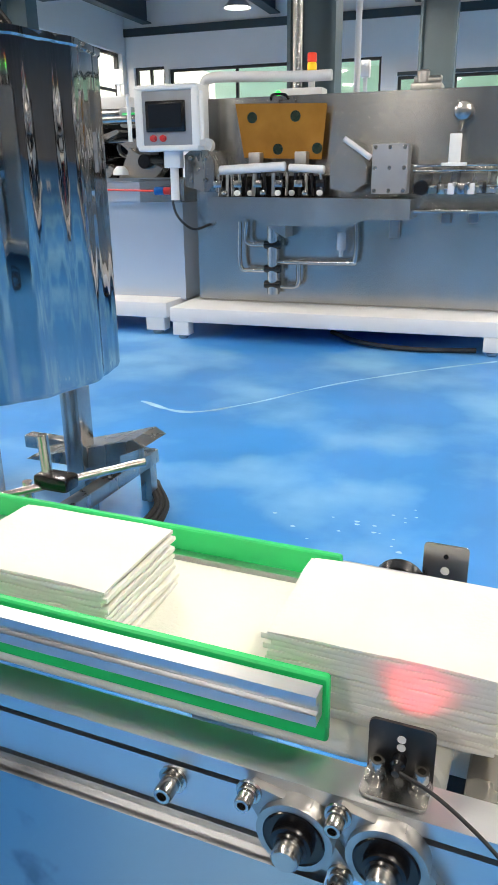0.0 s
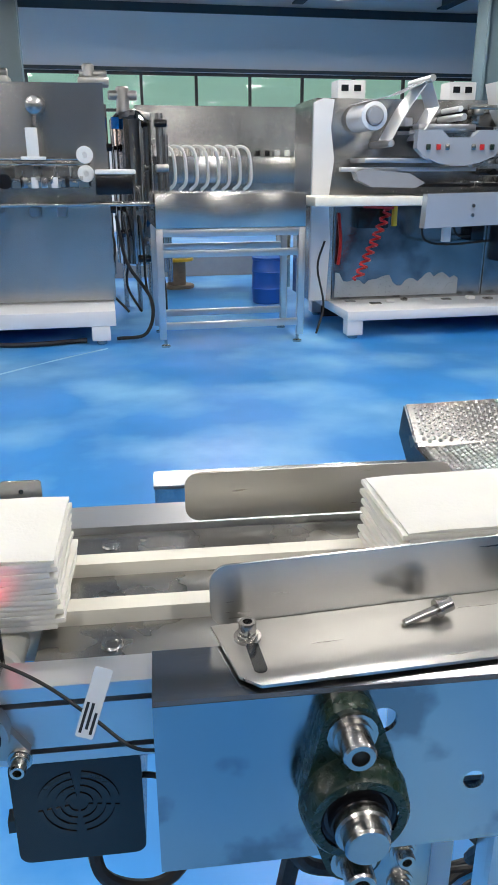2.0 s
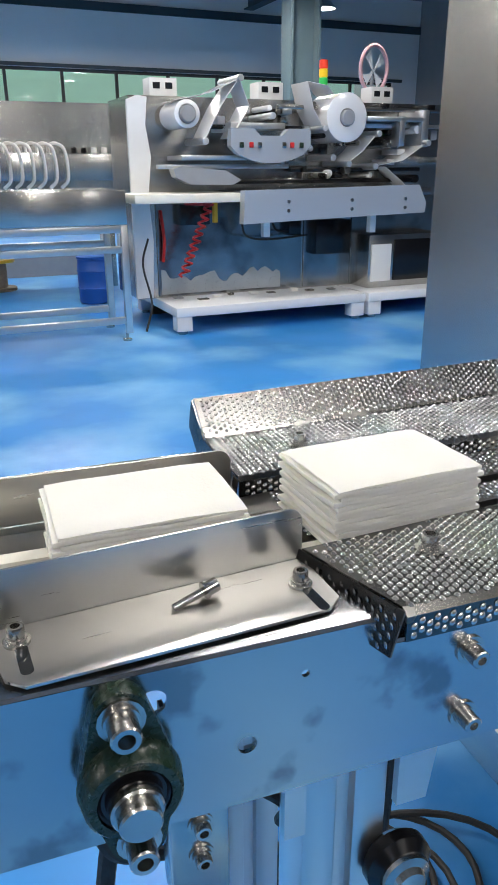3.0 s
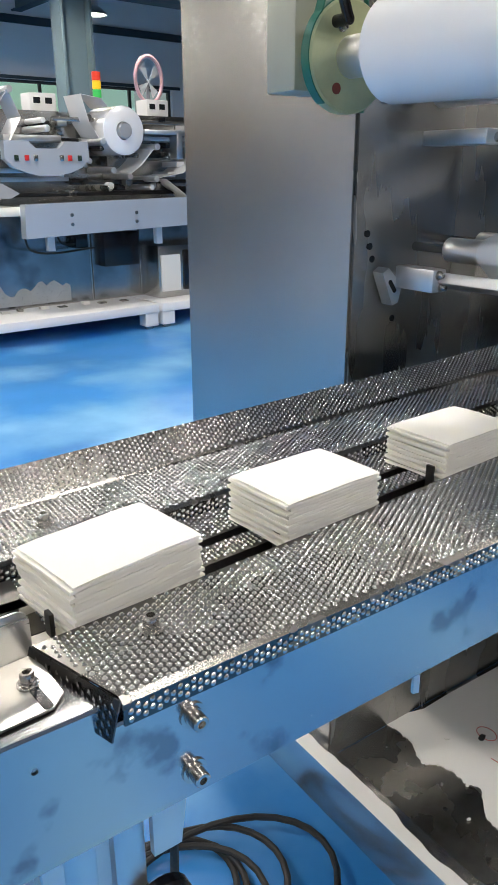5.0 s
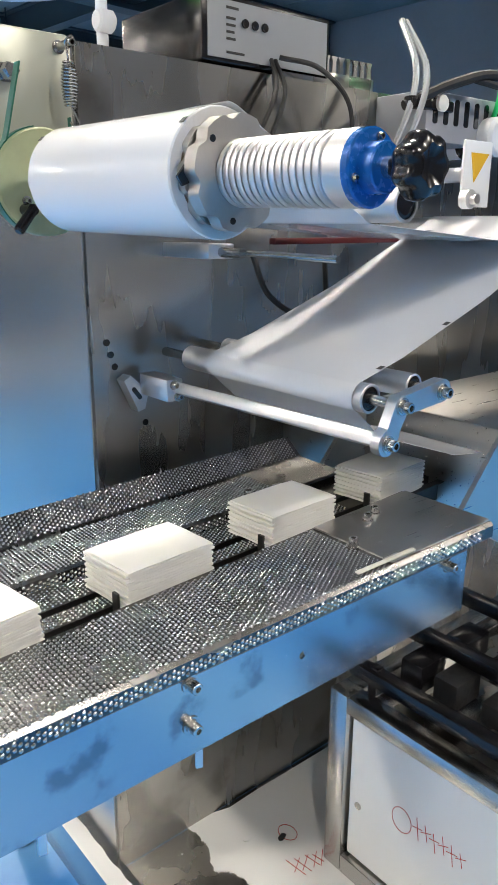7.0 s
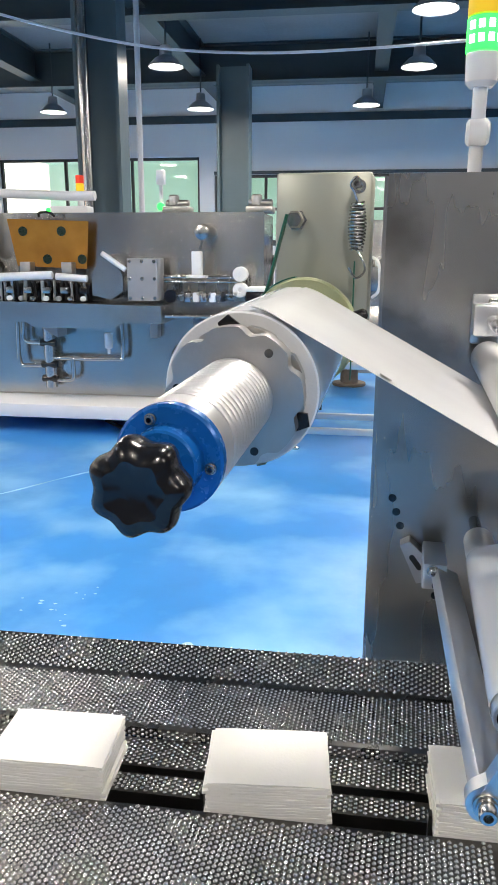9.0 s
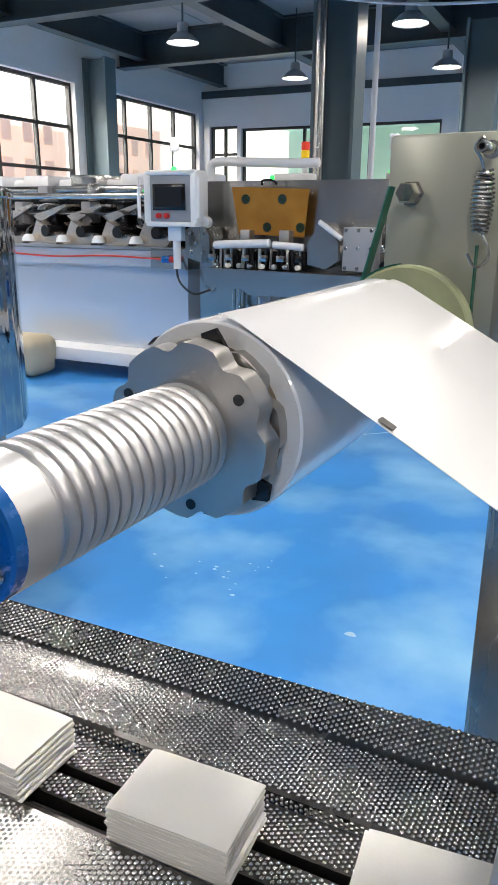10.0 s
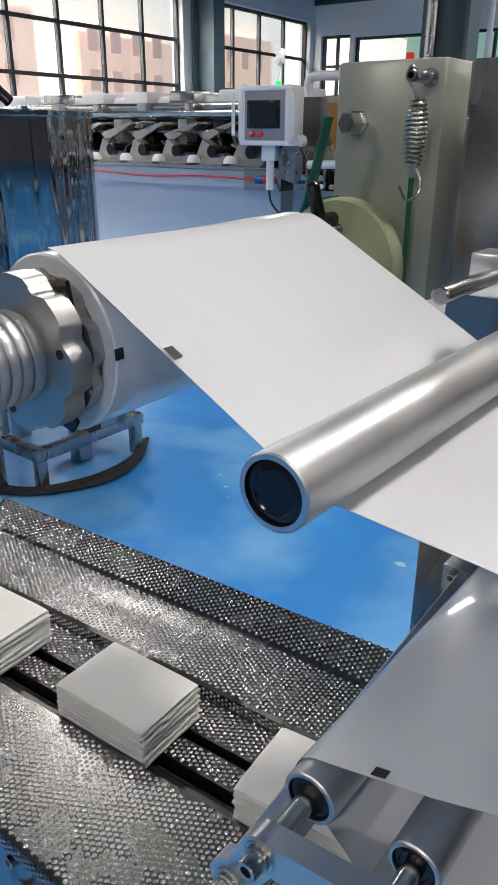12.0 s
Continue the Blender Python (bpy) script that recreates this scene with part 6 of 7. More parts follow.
for u in (-0.10, -0.03):
    bm = B()
    lathe(bm, (u, 0.0, 1.345), (u, -1, 1.345), [(0, 0.022), (0.012, 0.022), (0.014, 0.016), (0.03, 0.018), (0.034, 0.012)], 18)
    part("push_button", bm, M_RED, hmi, "red push button")
bm = B()
rbox(bm, -0.06, 0.06, 0.05, 0.12, 1.16, 1.27, 0.006)
cyl(bm, (0, 0.085, 0.95), (0, 0.085, 1.17), 0.03, 14)
part("stand", bm, M_WHITE, hmi)

# ---- long stacking machine to the side ----
m0 = thing("stacking_machine", hall(0, 0), "long pale machine with rows of steel folding plates on top", "machine", "far machines")
bm = B()
box(bm, -7.0, -1.86, 5.30, 6.3, 0.22, 0.94)
part("body", bm, M_PALEBLUE, m0, "pale reflective body panel")
bm = B()
box(bm, -7.0, -2.15, 5.22, 6.3, 0.94, 1.07)
part("ledge_panel", bm, M_PALEBLUE, m0, "pale ledge panel")
bm = B()
box(bm, -2.15, -1.80, 5.20, 5.9, 0.93, 1.09)
part("end_box", bm, M_STEEL, m0)
bm = B()
rbox(bm, -7.0, -1.90, 5.02, 6.3, 0.125, 0.235, 0.006)
part("base_frame", bm, M_WHITE, m0, "white painted base beam")
for u in (-6.4, -4.2, -2.0):
    bm = B()
    rbox(bm, u - 0.075, u + 0.075, 5.03, 5.13, 0.03, 0.125, 0.004)
    f_ = part("leg", bm, M_WHITE, m0)
    bm = B()
    cyl(bm, (u, 5.08, 0), (u, 5.08, 0.03), 0.04, 16, 0.006)
    part("foot", bm, M_BOLT, f_)
bm = B()
box(bm, -7.0, -1.85, 5.20, 5.85, 1.075, 1.10)
part("top_plate", bm, M_STEEL, m0)
M_FOLD = mat("tan_steel_fold_plate", (0.62, 0.56, 0.50), 0.25, 0.8, var=0.1)
for k in range(12):
    u = -6.6 + 0.385 * k
    bm = B()
    prism(bm, [(u, 1.10), (u + 0.30, 1.10), (u + 0.36, 1.16), (u + 0.10, 1.30)], "y", 5.30, 5.42)
    part("fold_plate", bm, M_FOLD, m0, "bent steel folding plate")
    bm = B()
    prism(bm, [(u - 0.02, 1.34), (u + 0.34, 1.44), (u + 0.36, 1.42), (u + 0.05, 1.28)], "y", 5.40, 5.62)
    part("fold_plate", bm, M_FOLD, m0)
    bm = B()
    rbox(bm, u + 0.10, u + 0.20, 5.45, 5.60, 1.10, 1.46, 0.01)
    part("post", bm, M_GREYPAINT if k % 2 else M_BLACK, m0)
    bm = B()
    cyl(bm, (u + 0.24, 5.24, 1.21), (u + 0.24, 5.6, 1.21), 0.05, 16, 0.006)
    part("roller", bm, M_BLACK, m0)
    bm = B()
    lathe(bm, (u + 0.05, 5.24, 1.12), (u + 0.05, 5.24, 2), [(0, 0.06), (0.03, 0.055), (0.06, 0.03)], 14)
    part("pad", bm, M_PAPER, m0)
bm = B()
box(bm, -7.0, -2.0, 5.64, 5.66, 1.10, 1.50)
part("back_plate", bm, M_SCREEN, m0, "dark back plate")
rng = random.Random(17)
for k in range(56):
    u, v, z = -6.6 + 4.5 * k / 56 + rng.uniform(-0.03, 0.03), rng.uniform(5.28, 5.5), rng.uniform(1.12, 1.40)
    r, a0, span, w = rng.uniform(0.05, 0.12), rng.uniform(0, 360), rng.uniform(50, 110), rng.uniform(0.05, 0.12)
    bm = B()
    sheet(bm, [[(u + r * math.cos(radians(a0 + span * q / 6)), v + e, z + 0.7 * r * math.sin(radians(a0 + span * q / 6))) for e in (0, w / 2, w)] for q in range(7)], 0.006)
    part("fold_guide", bm, rng.choice((M_BLACK, M_BLACK, M_RUBBER, M_DARKPLATE, M_BOLT, M_FOLD, M_FOLD)), m0, "bent guide sheet")
    bm = B()
    tube(bm, [(u, v + w, z), (u + rng.uniform(-0.05, 0.05), 5.64, z + rng.uniform(-0.03, 0.03))], 0.012, 8)
    part("guide_pin", bm, M_BOLT, m0)
for v, z, r, m_ in ((5.35, 1.50, 0.03, M_BOLT), (5.60, 1.56, 0.04, M_STEEL), (5.9, 1.62, 0.05, M_WHITE), (5.5, 1.36, 0.02, M_BOLT)):
    bm = B()
    cyl(bm, (-7.0, v, z), (-2.0, v, z), r, 14)
    part("long_bar", bm, m_, m0)
for k in range(9):
    u = -6.7 + 0.56 * k
    bm = B()
    rbox(bm, u, u + 0.30, 5.7, 6.1, 1.58, 1.70, 0.02)
    part("drive_cover", bm, M_WHITE if k % 3 else M_STEEL, m0, "pale drive cover")
    bm = B()
    rbox(bm, u + 0.34, u + 0.46, 5.5, 5.8, 1.46, 1.60, 0.02)
    part("motor", bm, M_GREYPAINT if k % 2 else M_BOLT, m0)
bm = B()
tube(bm, [(-2.4, 5.5, 1.53), (-2.1, 5.5, 1.53)], 0.03, 10)
part("green_tube", bm, M_GREEN, m0)
bm = B()
cyl(bm, (-2.0, 5.15, 1.01), (-1.93, 5.15, 1.01), 0.03, 14)
plug = part("plug", bm, M_BLUE, m0, "blue industrial plug")
bm = B()
cyl(bm, (-1.93, 5.15, 1.01), (-1.88, 5.15, 1.01), 0.026, 14)
part("plug_end", bm, M_RED, plug)
bm = B()
tube(bm, curve_pts([(-3.9, 5.2, 1.03), (-3.2, 5.19, 1.00), (-2.6, 5.19, 1.02), (-2.0, 5.15, 1.01)]), 0.008, 6)
part("red_cable", bm, M_RED, m0)
bm = B()
tube(bm, curve_pts([(-1.88, 5.15, 1.01), (-1.82, 5.1, 0.85), (-1.72, 5.15, 0.75), (-1.62, 5.25, 0.78)]), 0.009, 8)
part("black_cable", bm, M_RUBBER, m0)
for k, (u, v, s) in enumerate(((-3.35, 4.85, 0.30), (-3.75, 4.80, 0.26))):
    bm = B()
    vs = rbox(bm, -s, s, -s * 0.6, s * 0.6, 0, 0.34, 0.09, 3)
    for p in vs:
        p.co += Vector(noise.noise_vector(p.co * 4 + Vector((k * 5, 0, 0)))) * 0.06
        p.co.z = max(0.0, p.co.z)
    solo("material_sack", bm, mat("beige_sack_cloth", (0.50, 0.44, 0.32), 0.85, 0, fine=200, bump=0.3), "crumpled beige sack on the floor by the machine", "sack", hall(u, v, 0, 20 * k), "sacks")

# ---- aluminium table ----
tb = thing("profile_table", hall(1.25, 4.75, 0), "aluminium profile table with a shallow steel box on top", "table")
for s in (-1, 1):
    for v in (0.02, 0.50):
        bm = B()
        rbox(bm, s * 0.455 - 0.022, s * 0.455 + 0.022, v - 0.022, v + 0.022, 0.05, 0.74, 0.003)
        lg = part("leg", bm, M_ALU, tb)
        bm = B()
        lathe(bm, (s * 0.44, v, 0), (s * 0.44, v, 1), [(0, 0.03), (0.012, 0.03), (0.018, 0.01), (0.05, 0.01)], 14)
        part("foot", bm, M_BOLT, lg)
for z in (0.135, 0.59, 0.715):
    for v in (0.02, 0.50):
        bm = B()
        rbox(bm, -0.433, 0.433, v - 0.02, v + 0.02, z - 0.022, z + 0.022, 0.003)
        part("rail", bm, M_ALU, tb)
bm = B()
rbox(bm, -0.475, 0.475, -0.01, 0.55, 0.745, 0.95, 0.004)
part("top_box", bm, M_STEEL, tb)
drum = thing("plastic_drum", hall(1.83, 6.35, 0), "blue plastic drum standing on the floor", "drum")
bm = B()
lathe(bm, (0, 0, 0), (0, 0, 1), [(0, 0.12), (0.01, 0.132), (0.12, 0.135), (0.13, 0.141), (0.14, 0.135), (0.26, 0.135), (0.27, 0.141), (0.28, 0.135), (0.365, 0.13), (0.37, 0.12)], 28)
part("shell", bm, M_BLUEDRUM, drum)
bm = B()
lathe(bm, (0, 0, 0.37), (0, 0, 1), [(0, 0.138), (0.018, 0.138), (0.02, 0.13)], 28)
part("lid", bm, M_BLUEDRUM, drum)
spool = thing("cable_spool", hall(1.14, 7.4, 0), "cable spool with a yellow flange", "spool")
for z0, z1, r, m_ in ((0.0, 0.03, 0.17, M_CORE), (0.03, 0.26, 0.09, M_CORE), (0.26, 0.29, 0.17, M_YELLOW)):
    bm = B()
    cyl(bm, (0, 0, z0), (0, 0, z1), r, 24, 0.004)
    part("flange" if r > 0.1 else "drum_core", bm, m_, spool)

# ---- filling unit behind the table ----
fu = thing("filling_unit", hall(0, 0), "stainless filling unit with a row of white hoses", "machine", "far machines")
bm = B()
box(bm, 0.80, 2.30, 7.1, 7.6, 0.55, 1.62)
part("body", bm, M_STEEL, fu)
bm = B()
rbox(bm, 0.85, 2.30, 6.8, 7.1, 0.98, 1.20, 0.01)
part("trough", bm, M_STEEL, fu)
for u in (0.9, 2.2):
    bm = B()
    rbox(bm, u - 0.04, u + 0.04, 7.2, 7.5, 0, 0.55, 0.005)
    part("leg", bm, M_STEEL, fu)
for k in range(8):
    u = 0.98 + 0.095 * k
    bm = B()
    tube(bm, curve_pts([(u, 6.95, 1.20), (u, 6.93, 1.26), (u + 0.05, 6.86, 1.28), (u + 0.11, 6.80, 1.22), (u + 0.12, 6.78, 1.0), (u + 0.06, 6.8, 0.92)]), 0.014, 8)
    part("hose", bm, M_PAPER, fu, "white filling hose")
for k in range(5):
    bm = B()
    cyl(bm, (1.85 + 0.09 * k, 6.9, 1.20), (1.85 + 0.09 * k, 6.9, 1.25), 0.025, 12, 0.005)
    part("knob", bm, M_BLACK if k < 2 else M_PAPER, fu)
ft = thing("small_steel_tank", hall(0.72, 6.3, 0), "slim polished tank with valves", "tank")
bm = B()
lathe(bm, (0, 0, 0.35), (0, 0, 1), [(0, 0.05), (0.03, 0.16), (1.10, 0.16), (1.16, 0.10), (1.18, 0.04)], 28)
part("shell", bm, M_MIRROR, ft)
bm = B()
cyl(bm, (-0.05, -0.05, 1.5), (-0.05, -0.05, 1.68), 0.05, 14, 0.01)
cyl(bm, (-0.16, -0.05, 1.62), (0.06, -0.05, 1.62), 0.035, 12, 0.01)
cyl(bm, (-0.1, -0.05, 1.52), (0.15, -0.05, 1.47), 0.03, 12, 0.01)
part("valve_block", bm, M_CAST, ft)
bm = B()
cyl(bm, (-0.12, -0.17, 1.38), (-0.12, -0.17, 1.46), 0.03, 12)
part("cap", bm, M_BLUE, ft)
for x, y, z0, z1, r in ((-0.20, -0.12, 0.3, 1.55, 0.022), (0.22, -0.05, 0.3, 1.50, 0.030), (0.27, 0.05, 0.2, 1.35, 0.022), (-0.27, 0.02, 0.4, 1.30, 0.018)):
    bm = B()
    cyl(bm, (x, y, z0), (x, y, z1), r, 12)
    part("riser_pipe", bm, M_BOLT, ft, "bright riser pipe")
for x, z, m_ in ((-0.20, 1.25, M_BLACK), (0.22, 1.10, M_CAST), (0.22, 1.42, M_BLACK), (-0.10, 0.62, M_BLACK), (0.14, 0.55, M_CAST), (0.05, 0.42, M_BLACK), (0.24, 0.68, M_BLUE), (-0.2, 0.8, M_BLACK)):
    bm = B()
    cyl(bm, (x - 0.05, -0.17, z), (x + 0.05, -0.17, z), 0.028, 12, 0.006)
    cyl(bm, (x, -0.17, z), (x, -0.05, z), 0.016, 10)
    part("pipe_valve", bm, m_, ft)
for k in range(4):
    bm = B()
    tube(bm, curve_pts([(-0.22 + 0.12 * k, -0.18, 0.75), (-0.18 + 0.11 * k, -0.26, 0.5), (-0.25 + 0.15 * k, -0.22, 0.22), (-0.1 + 0.1 * k, -0.3, 0.02)]), 0.010, 7)
    part("hose", bm, M_RUBBER, ft, "black hose")
for a in (30, 150, 270):
    bm = B()
    cyl(bm, (0.12 * math.cos(radians(a)), 0.12 * math.sin(radians(a)), 0), (0.12 * math.cos(radians(a)), 0.12 * math.sin(radians(a)), 0.42), 0.02, 10)
    part("leg", bm, M_BOLT, ft)
bm = B()
box(bm, 0.3, 2.4, 8.2, 8.9, 0.0, 0.28)
solo("pallet_box", bm, M_GREYPAINT, "low dark crate on the floor behind the machines", "crate", HALL)

# ---- far packing machine ----
m2 = thing("far_packing_machine", hall(0, 0), "packing machine with white film rolls on a white base", "machine", "far machines")
bm = B()
box(bm, 1.90, 5.6, 5.20, 5.75, 0.19, 1.53)
part("body", bm, M_STEEL, m2)
bm = B()
prism(bm, [(1.88, 0.20), (1.88, 1.50), (1.95, 1.53), (2.02, 1.52), (2.00, 1.35), (2.03, 1.15), (2.0, 0.9), (2.02, 0.6), (2.0, 0.2)], "y", 5.17, 5.20)
part("peeling_film", bm, M_WHITE, m2, "strip of peeling white protective film")
for u0, u1 in ((2.03, 3.52), (3.55, 5.6)):
    bm = B()
    rbox(bm, u0, u1, 4.74, 5.80, 0.125, 0.19, 0.006)
    part("base_frame", bm, M_WHITE, m2, "white painted base frame")
    for u in (u0 + 0.06, u1 - 0.06):
        for v in (4.80, 5.70):
            bm = B()
            rbox(bm, u - 0.055, u + 0.055, v - 0.05, v + 0.05, 0.025, 0.125, 0.004)
            f_ = part("leg", bm, M_WHITE, m2)
            bm = B()
            cyl(bm, (u, v, 0), (u, v, 0.025), 0.035, 14, 0.005)
            part("foot", bm, M_BOLT, f_)
# black sheet added in place of the shade under this base too
bm = B()
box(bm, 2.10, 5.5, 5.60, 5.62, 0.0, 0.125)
part("kick_panel", bm, M_RUBBER, m2, "added dark panel imitating the shade under the base")
M_LOWER = mat("mottled_lower_steel", (0.34, 0.35, 0.36), 0.22, 1.0, var=0.3, scale=2.5, fine=16, bump=0.0, stain=(0.10, 0.10, 0.11), stain_at=0.52, stain_scale=3, stain_soft=0.2)
for u0, u1, z0, z1 in ((2.05, 3.20, 0.20, 0.86), (3.22, 3.62, 0.20, 0.86), (3.64, 5.6, 0.20, 0.86)):
    bm = B()
    rbox(bm, u0, u1, 5.188, 5.199, z0, z1, 0.003, 1)
    part("lower_panel", bm, M_LOWER, m2, "mottled reflective lower panel")
rng = random.Random(8)
bm = B()
top = [(2.07 + 0.95 * k / 30, 0.34 + 0.10 * noise.noise(Vector((k * 0.35, 1.7, 0))) + 0.02 * rng.random()) for k in range(31)]
prism(bm, [(2.07, 0.215), (3.02, 0.215)] + top[::-1], "y", 5.185, 5.1875)
part("film_remnant", bm, M_GREYFILM, m2, "torn band of grey protective film")
for u0, u1, z0, z1 in ((2.20, 2.42, 0.70, 0.84), (3.28, 3.58, 0.45, 0.70), (3.05, 3.15, 0.60, 0.72)):
    bm = B()
    rbox(bm, u0, u1, 5.10, 5.187, z0, z1, 0.006)
    part("drive_box", bm, M_BLACK, m2)
for pts in ([(2.62, 5.0, 0.72), (2.66, 5.0, 0.62), (2.85, 5.05, 0.585), (3.2, 5.1, 0.60)], [(2.9, 5.1, 0.72), (2.95, 5.1, 0.64), (3.1, 5.12, 0.63)], [(1.96, 5.1, 0.62), (1.90, 5.05, 0.45), (1.93, 4.98, 0.2), (1.86, 4.9, 0.02)]):
    bm = B()
    tube(bm, curve_pts(pts), 0.008, 6)
    part("hose", bm, M_RUBBER, m2)
for k in range(9):
    bm = B()
    u = 2.10 + 0.15 * k + 0.06 * rng.random()
    v = rng.uniform(4.98, 5.12)
    rbox(bm, u, u + rng.uniform(0.03, 0.10), v, v + 0.05, 0.19, 0.19 + rng.uniform(0.006, 0.025), 0.003)
    part("scrap", bm, rng.choice((M_GREYPAINT, M_PAPER, M_DARKPLATE)), m2)
for z, u0, u1, m_ in ((1.085, 2.02, 2.98, M_ALU), (1.06, 3.0, 4.1, M_BLACK), (0.985, 2.55, 4.0, M_BLACK), (1.47, 2.9, 4.3, M_BOLT), (1.335, 2.4, 3.1, M_BLACK), (1.36, 3.6, 4.4, M_ALU)):
    bm = B()
    rbox(bm, u0, u1, 4.98, 5.03, z - 0.014, z + 0.014, 0.003)
    part("cross_bar", bm, m_, m2)
for k in range(46):
    bm = B()
    u, z = rng.uniform(2.45, 4.3), rng.uniform(0.98, 1.50)
    if k % 2:
        rbox(bm, u - 0.035, u + 0.035, 4.98, 5.19, z - 0.02, z + 0.02, 0.004)
    else:
        cyl(bm, (u, 4.92, z), (u, 5.19, z), rng.uniform(0.012, 0.03), 12, 0.003)
    part("fitting", bm, rng.choice((M_BLACK, M_BLACK, M_BOLT, M_DARKPLATE, M_ALU, M_WHITE)), m2)
bm = B()
prism(bm, [(2.52, 0.72), (2.53, 0.935), (3.92, 0.955), (3.99, 0.83), (3.98, 0.76), (3.0, 0.735)], "y", 4.72, 4.80)
cv = part("conveyor_side", bm, M_PALEBLUE, m2, "pale conveyor side plate")
for u in (2.85, 3.35, 3.80):
    for z in (0.80, 0.86):
        bm = B()
        cyl(bm, (u, 4.72, z), (u, 4.71, z), 0.012, 10)
        part("bolt", bm, M_BOLT, cv)
bm = B()
rbox(bm, 2.5, 4.1, 4.82, 5.18, 0.88, 0.93, 0.004)
part("conveyor_bed", bm, M_STEEL, m2)
for u in (2.75, 3.62):
    bm = B()
    rbox(bm, u - 0.025, u + 0.025, 4.85, 4.90, 0.62, 0.80, 0.003)
    part("stay", bm, M_WHITE, m2)
bm = B()
rbox(bm, 1.80, 2.56, 4.80, 5.2, 0.86, 0.92, 0.008)
part("side_table", bm, M_BELT, m2, "cream side table")
bm = B()
prism(bm, [(2.08, 1.07), (2.14, 1.09), (2.45, 1.06), (2.56, 1.0), (2.50, 0.97), (2.2, 0.975), (2.10, 1.02)], "y", 4.85, 4.95)
part("guard_arm", bm, M_GREYPAINT, m2)
bm = B()
prism(bm, [(2.46, 1.32), (2.62, 1.32), (2.67, 1.275), (2.83, 1.275), (2.88, 1.32), (3.04, 1.32), (3.045, 1.21), (2.99, 1.16), (2.90, 1.125), (2.80, 1.105), (2.70, 1.105), (2.60, 1.125), (2.51, 1.16), (2.455, 1.21)], "y", 4.78, 4.84)
kp = part("curved_plate", bm, M_PALEBLUE, m2, "curved pale bracket plate")
for u, m_ in ((2.53, M_GREENCAST), (2.60, M_RED), (2.66, M_BOLT), (2.84, M_BOLT), (2.90, M_RED), (2.97, M_GREENCAST)):
    bm = B()
    rbox(bm, u - 0.014, u + 0.014, 4.765, 4.78, 1.20, 1.235, 0.004)
    part("button", bm, m_, kp)
for u, z, r in ((2.18, 1.40, 0.085), (3.35, 1.40, 0.16)):
    bm = B()
    lathe(bm, (u, 5.15, z), (u, 0, z), [(0, 0.03), (0, r), (0.32, r), (0.325, r - 0.008), (0.325, 0.06), (0.30, 0.05)], 32)
    rl = part("film_roll", bm, M_FILM, m2, "white film roll")
    bm = B()
    cyl(bm, (u, 4.85, z), (u, 4.80, z), 0.055, 18, 0.01)
    part("core_hub", bm, M_GREYPAINT, rl)
for pts, w in (([(2.10, 1.48), (2.35, 1.53), (2.55, 1.62)], 0.25), ([(2.55, 1.62), (2.42, 1.45), (2.30, 1.24)], 0.25), ([(2.55, 1.62), (2.62, 1.46), (2.50, 1.26)], 0.22), ([(3.05, 1.62), (3.10, 1.45), (3.18, 1.33)], 0.25), ([(3.05, 1.62), (3.2, 1.60), (3.25, 1.55)], 0.25), ([(3.62, 1.30), (3.50, 1.18), (3.38, 1.10)], 0.28), ([(4.05, 1.24), (3.85, 1.12), (3.60, 1.08)], 0.30), ([(3.70, 1.08), (3.85, 0.98), (3.98, 0.86)], 0.16)):
    bm = B()
    sheet(bm, [[(p[0], v, p[1]) for v in (4.85, 4.85 + w / 2, 4.85 + w)] for p in pts], 0.003)
    part("film_strip", bm, M_FILM, m2, "strip of white film")
for u, z in ((2.30, 1.24), (2.55, 1.62), (3.18, 1.33), (3.62, 1.30), (3.38, 1.10), (4.05, 1.24), (3.25, 1.14), (2.78, 1.40), (3.60, 1.08)):
    bm = B()
    cyl(bm, (u, 4.82, z), (u, 5.19, z), 0.022, 14, 0.004)
    part("roller", bm, M_ALUTURN, m2)
for u, z, w, h in ((2.70, 1.34, 0.4, 0.04), (3.8, 1.40, 0.5, 0.03), (3.85, 1.32, 0.05, 0.2), (4.05, 1.34, 0.06, 0.25), (2.4, 1.14, 0.5, 0.03)):
    bm = B()
    rbox(bm, u - w / 2, u + w / 2, 4.88, 5.19, z - h / 2, z + h / 2, 0.004)
    part("support_bar", bm, M_ALU, m2)
random.seed(11)
for k in range(12):
    bm = B()
    u, z = 2.5 + k * 0.16, 1.18 + 0.16 * random.random() + (0.12 if k % 3 == 0 else 0)
    rbox(bm, u - 0.03, u + 0.03, 5.05, 5.2, z - 0.035, z + 0.035, 0.008)
    part("actuator", bm, random.choice((M_BLACK, M_BOLT, M_GREYPAINT, M_WHITE)), m2)
bm = B()
tube(bm, [(2.30 - 0.12 * math.cos(0), 4.95, 0.85)] + [(2.36 - 0.0037 * k + 0.03 * math.cos(k * 1.1), 4.95 + 0.03 * math.sin(k * 1.1), 0.84 - 0.0085 * k) for k in range(56)], 0.009, 6)
part("coiled_air_hose", bm, M_RED, m2, "red coiled air hose")
bm = B()
tube(bm, curve_pts([(2.08, 5.18, 0.80), (2.09, 5.15, 0.6), (2.08, 5.16, 0.45)]), 0.012, 6)
part("red_hose", bm, M_RED, m2)
bm = B()
cyl(bm, (2.42, 5.0, 0.72), (2.42, 5.0, 0.86), 0.02, 10)
part("yellow_gun", bm, M_YELLOW, m2)
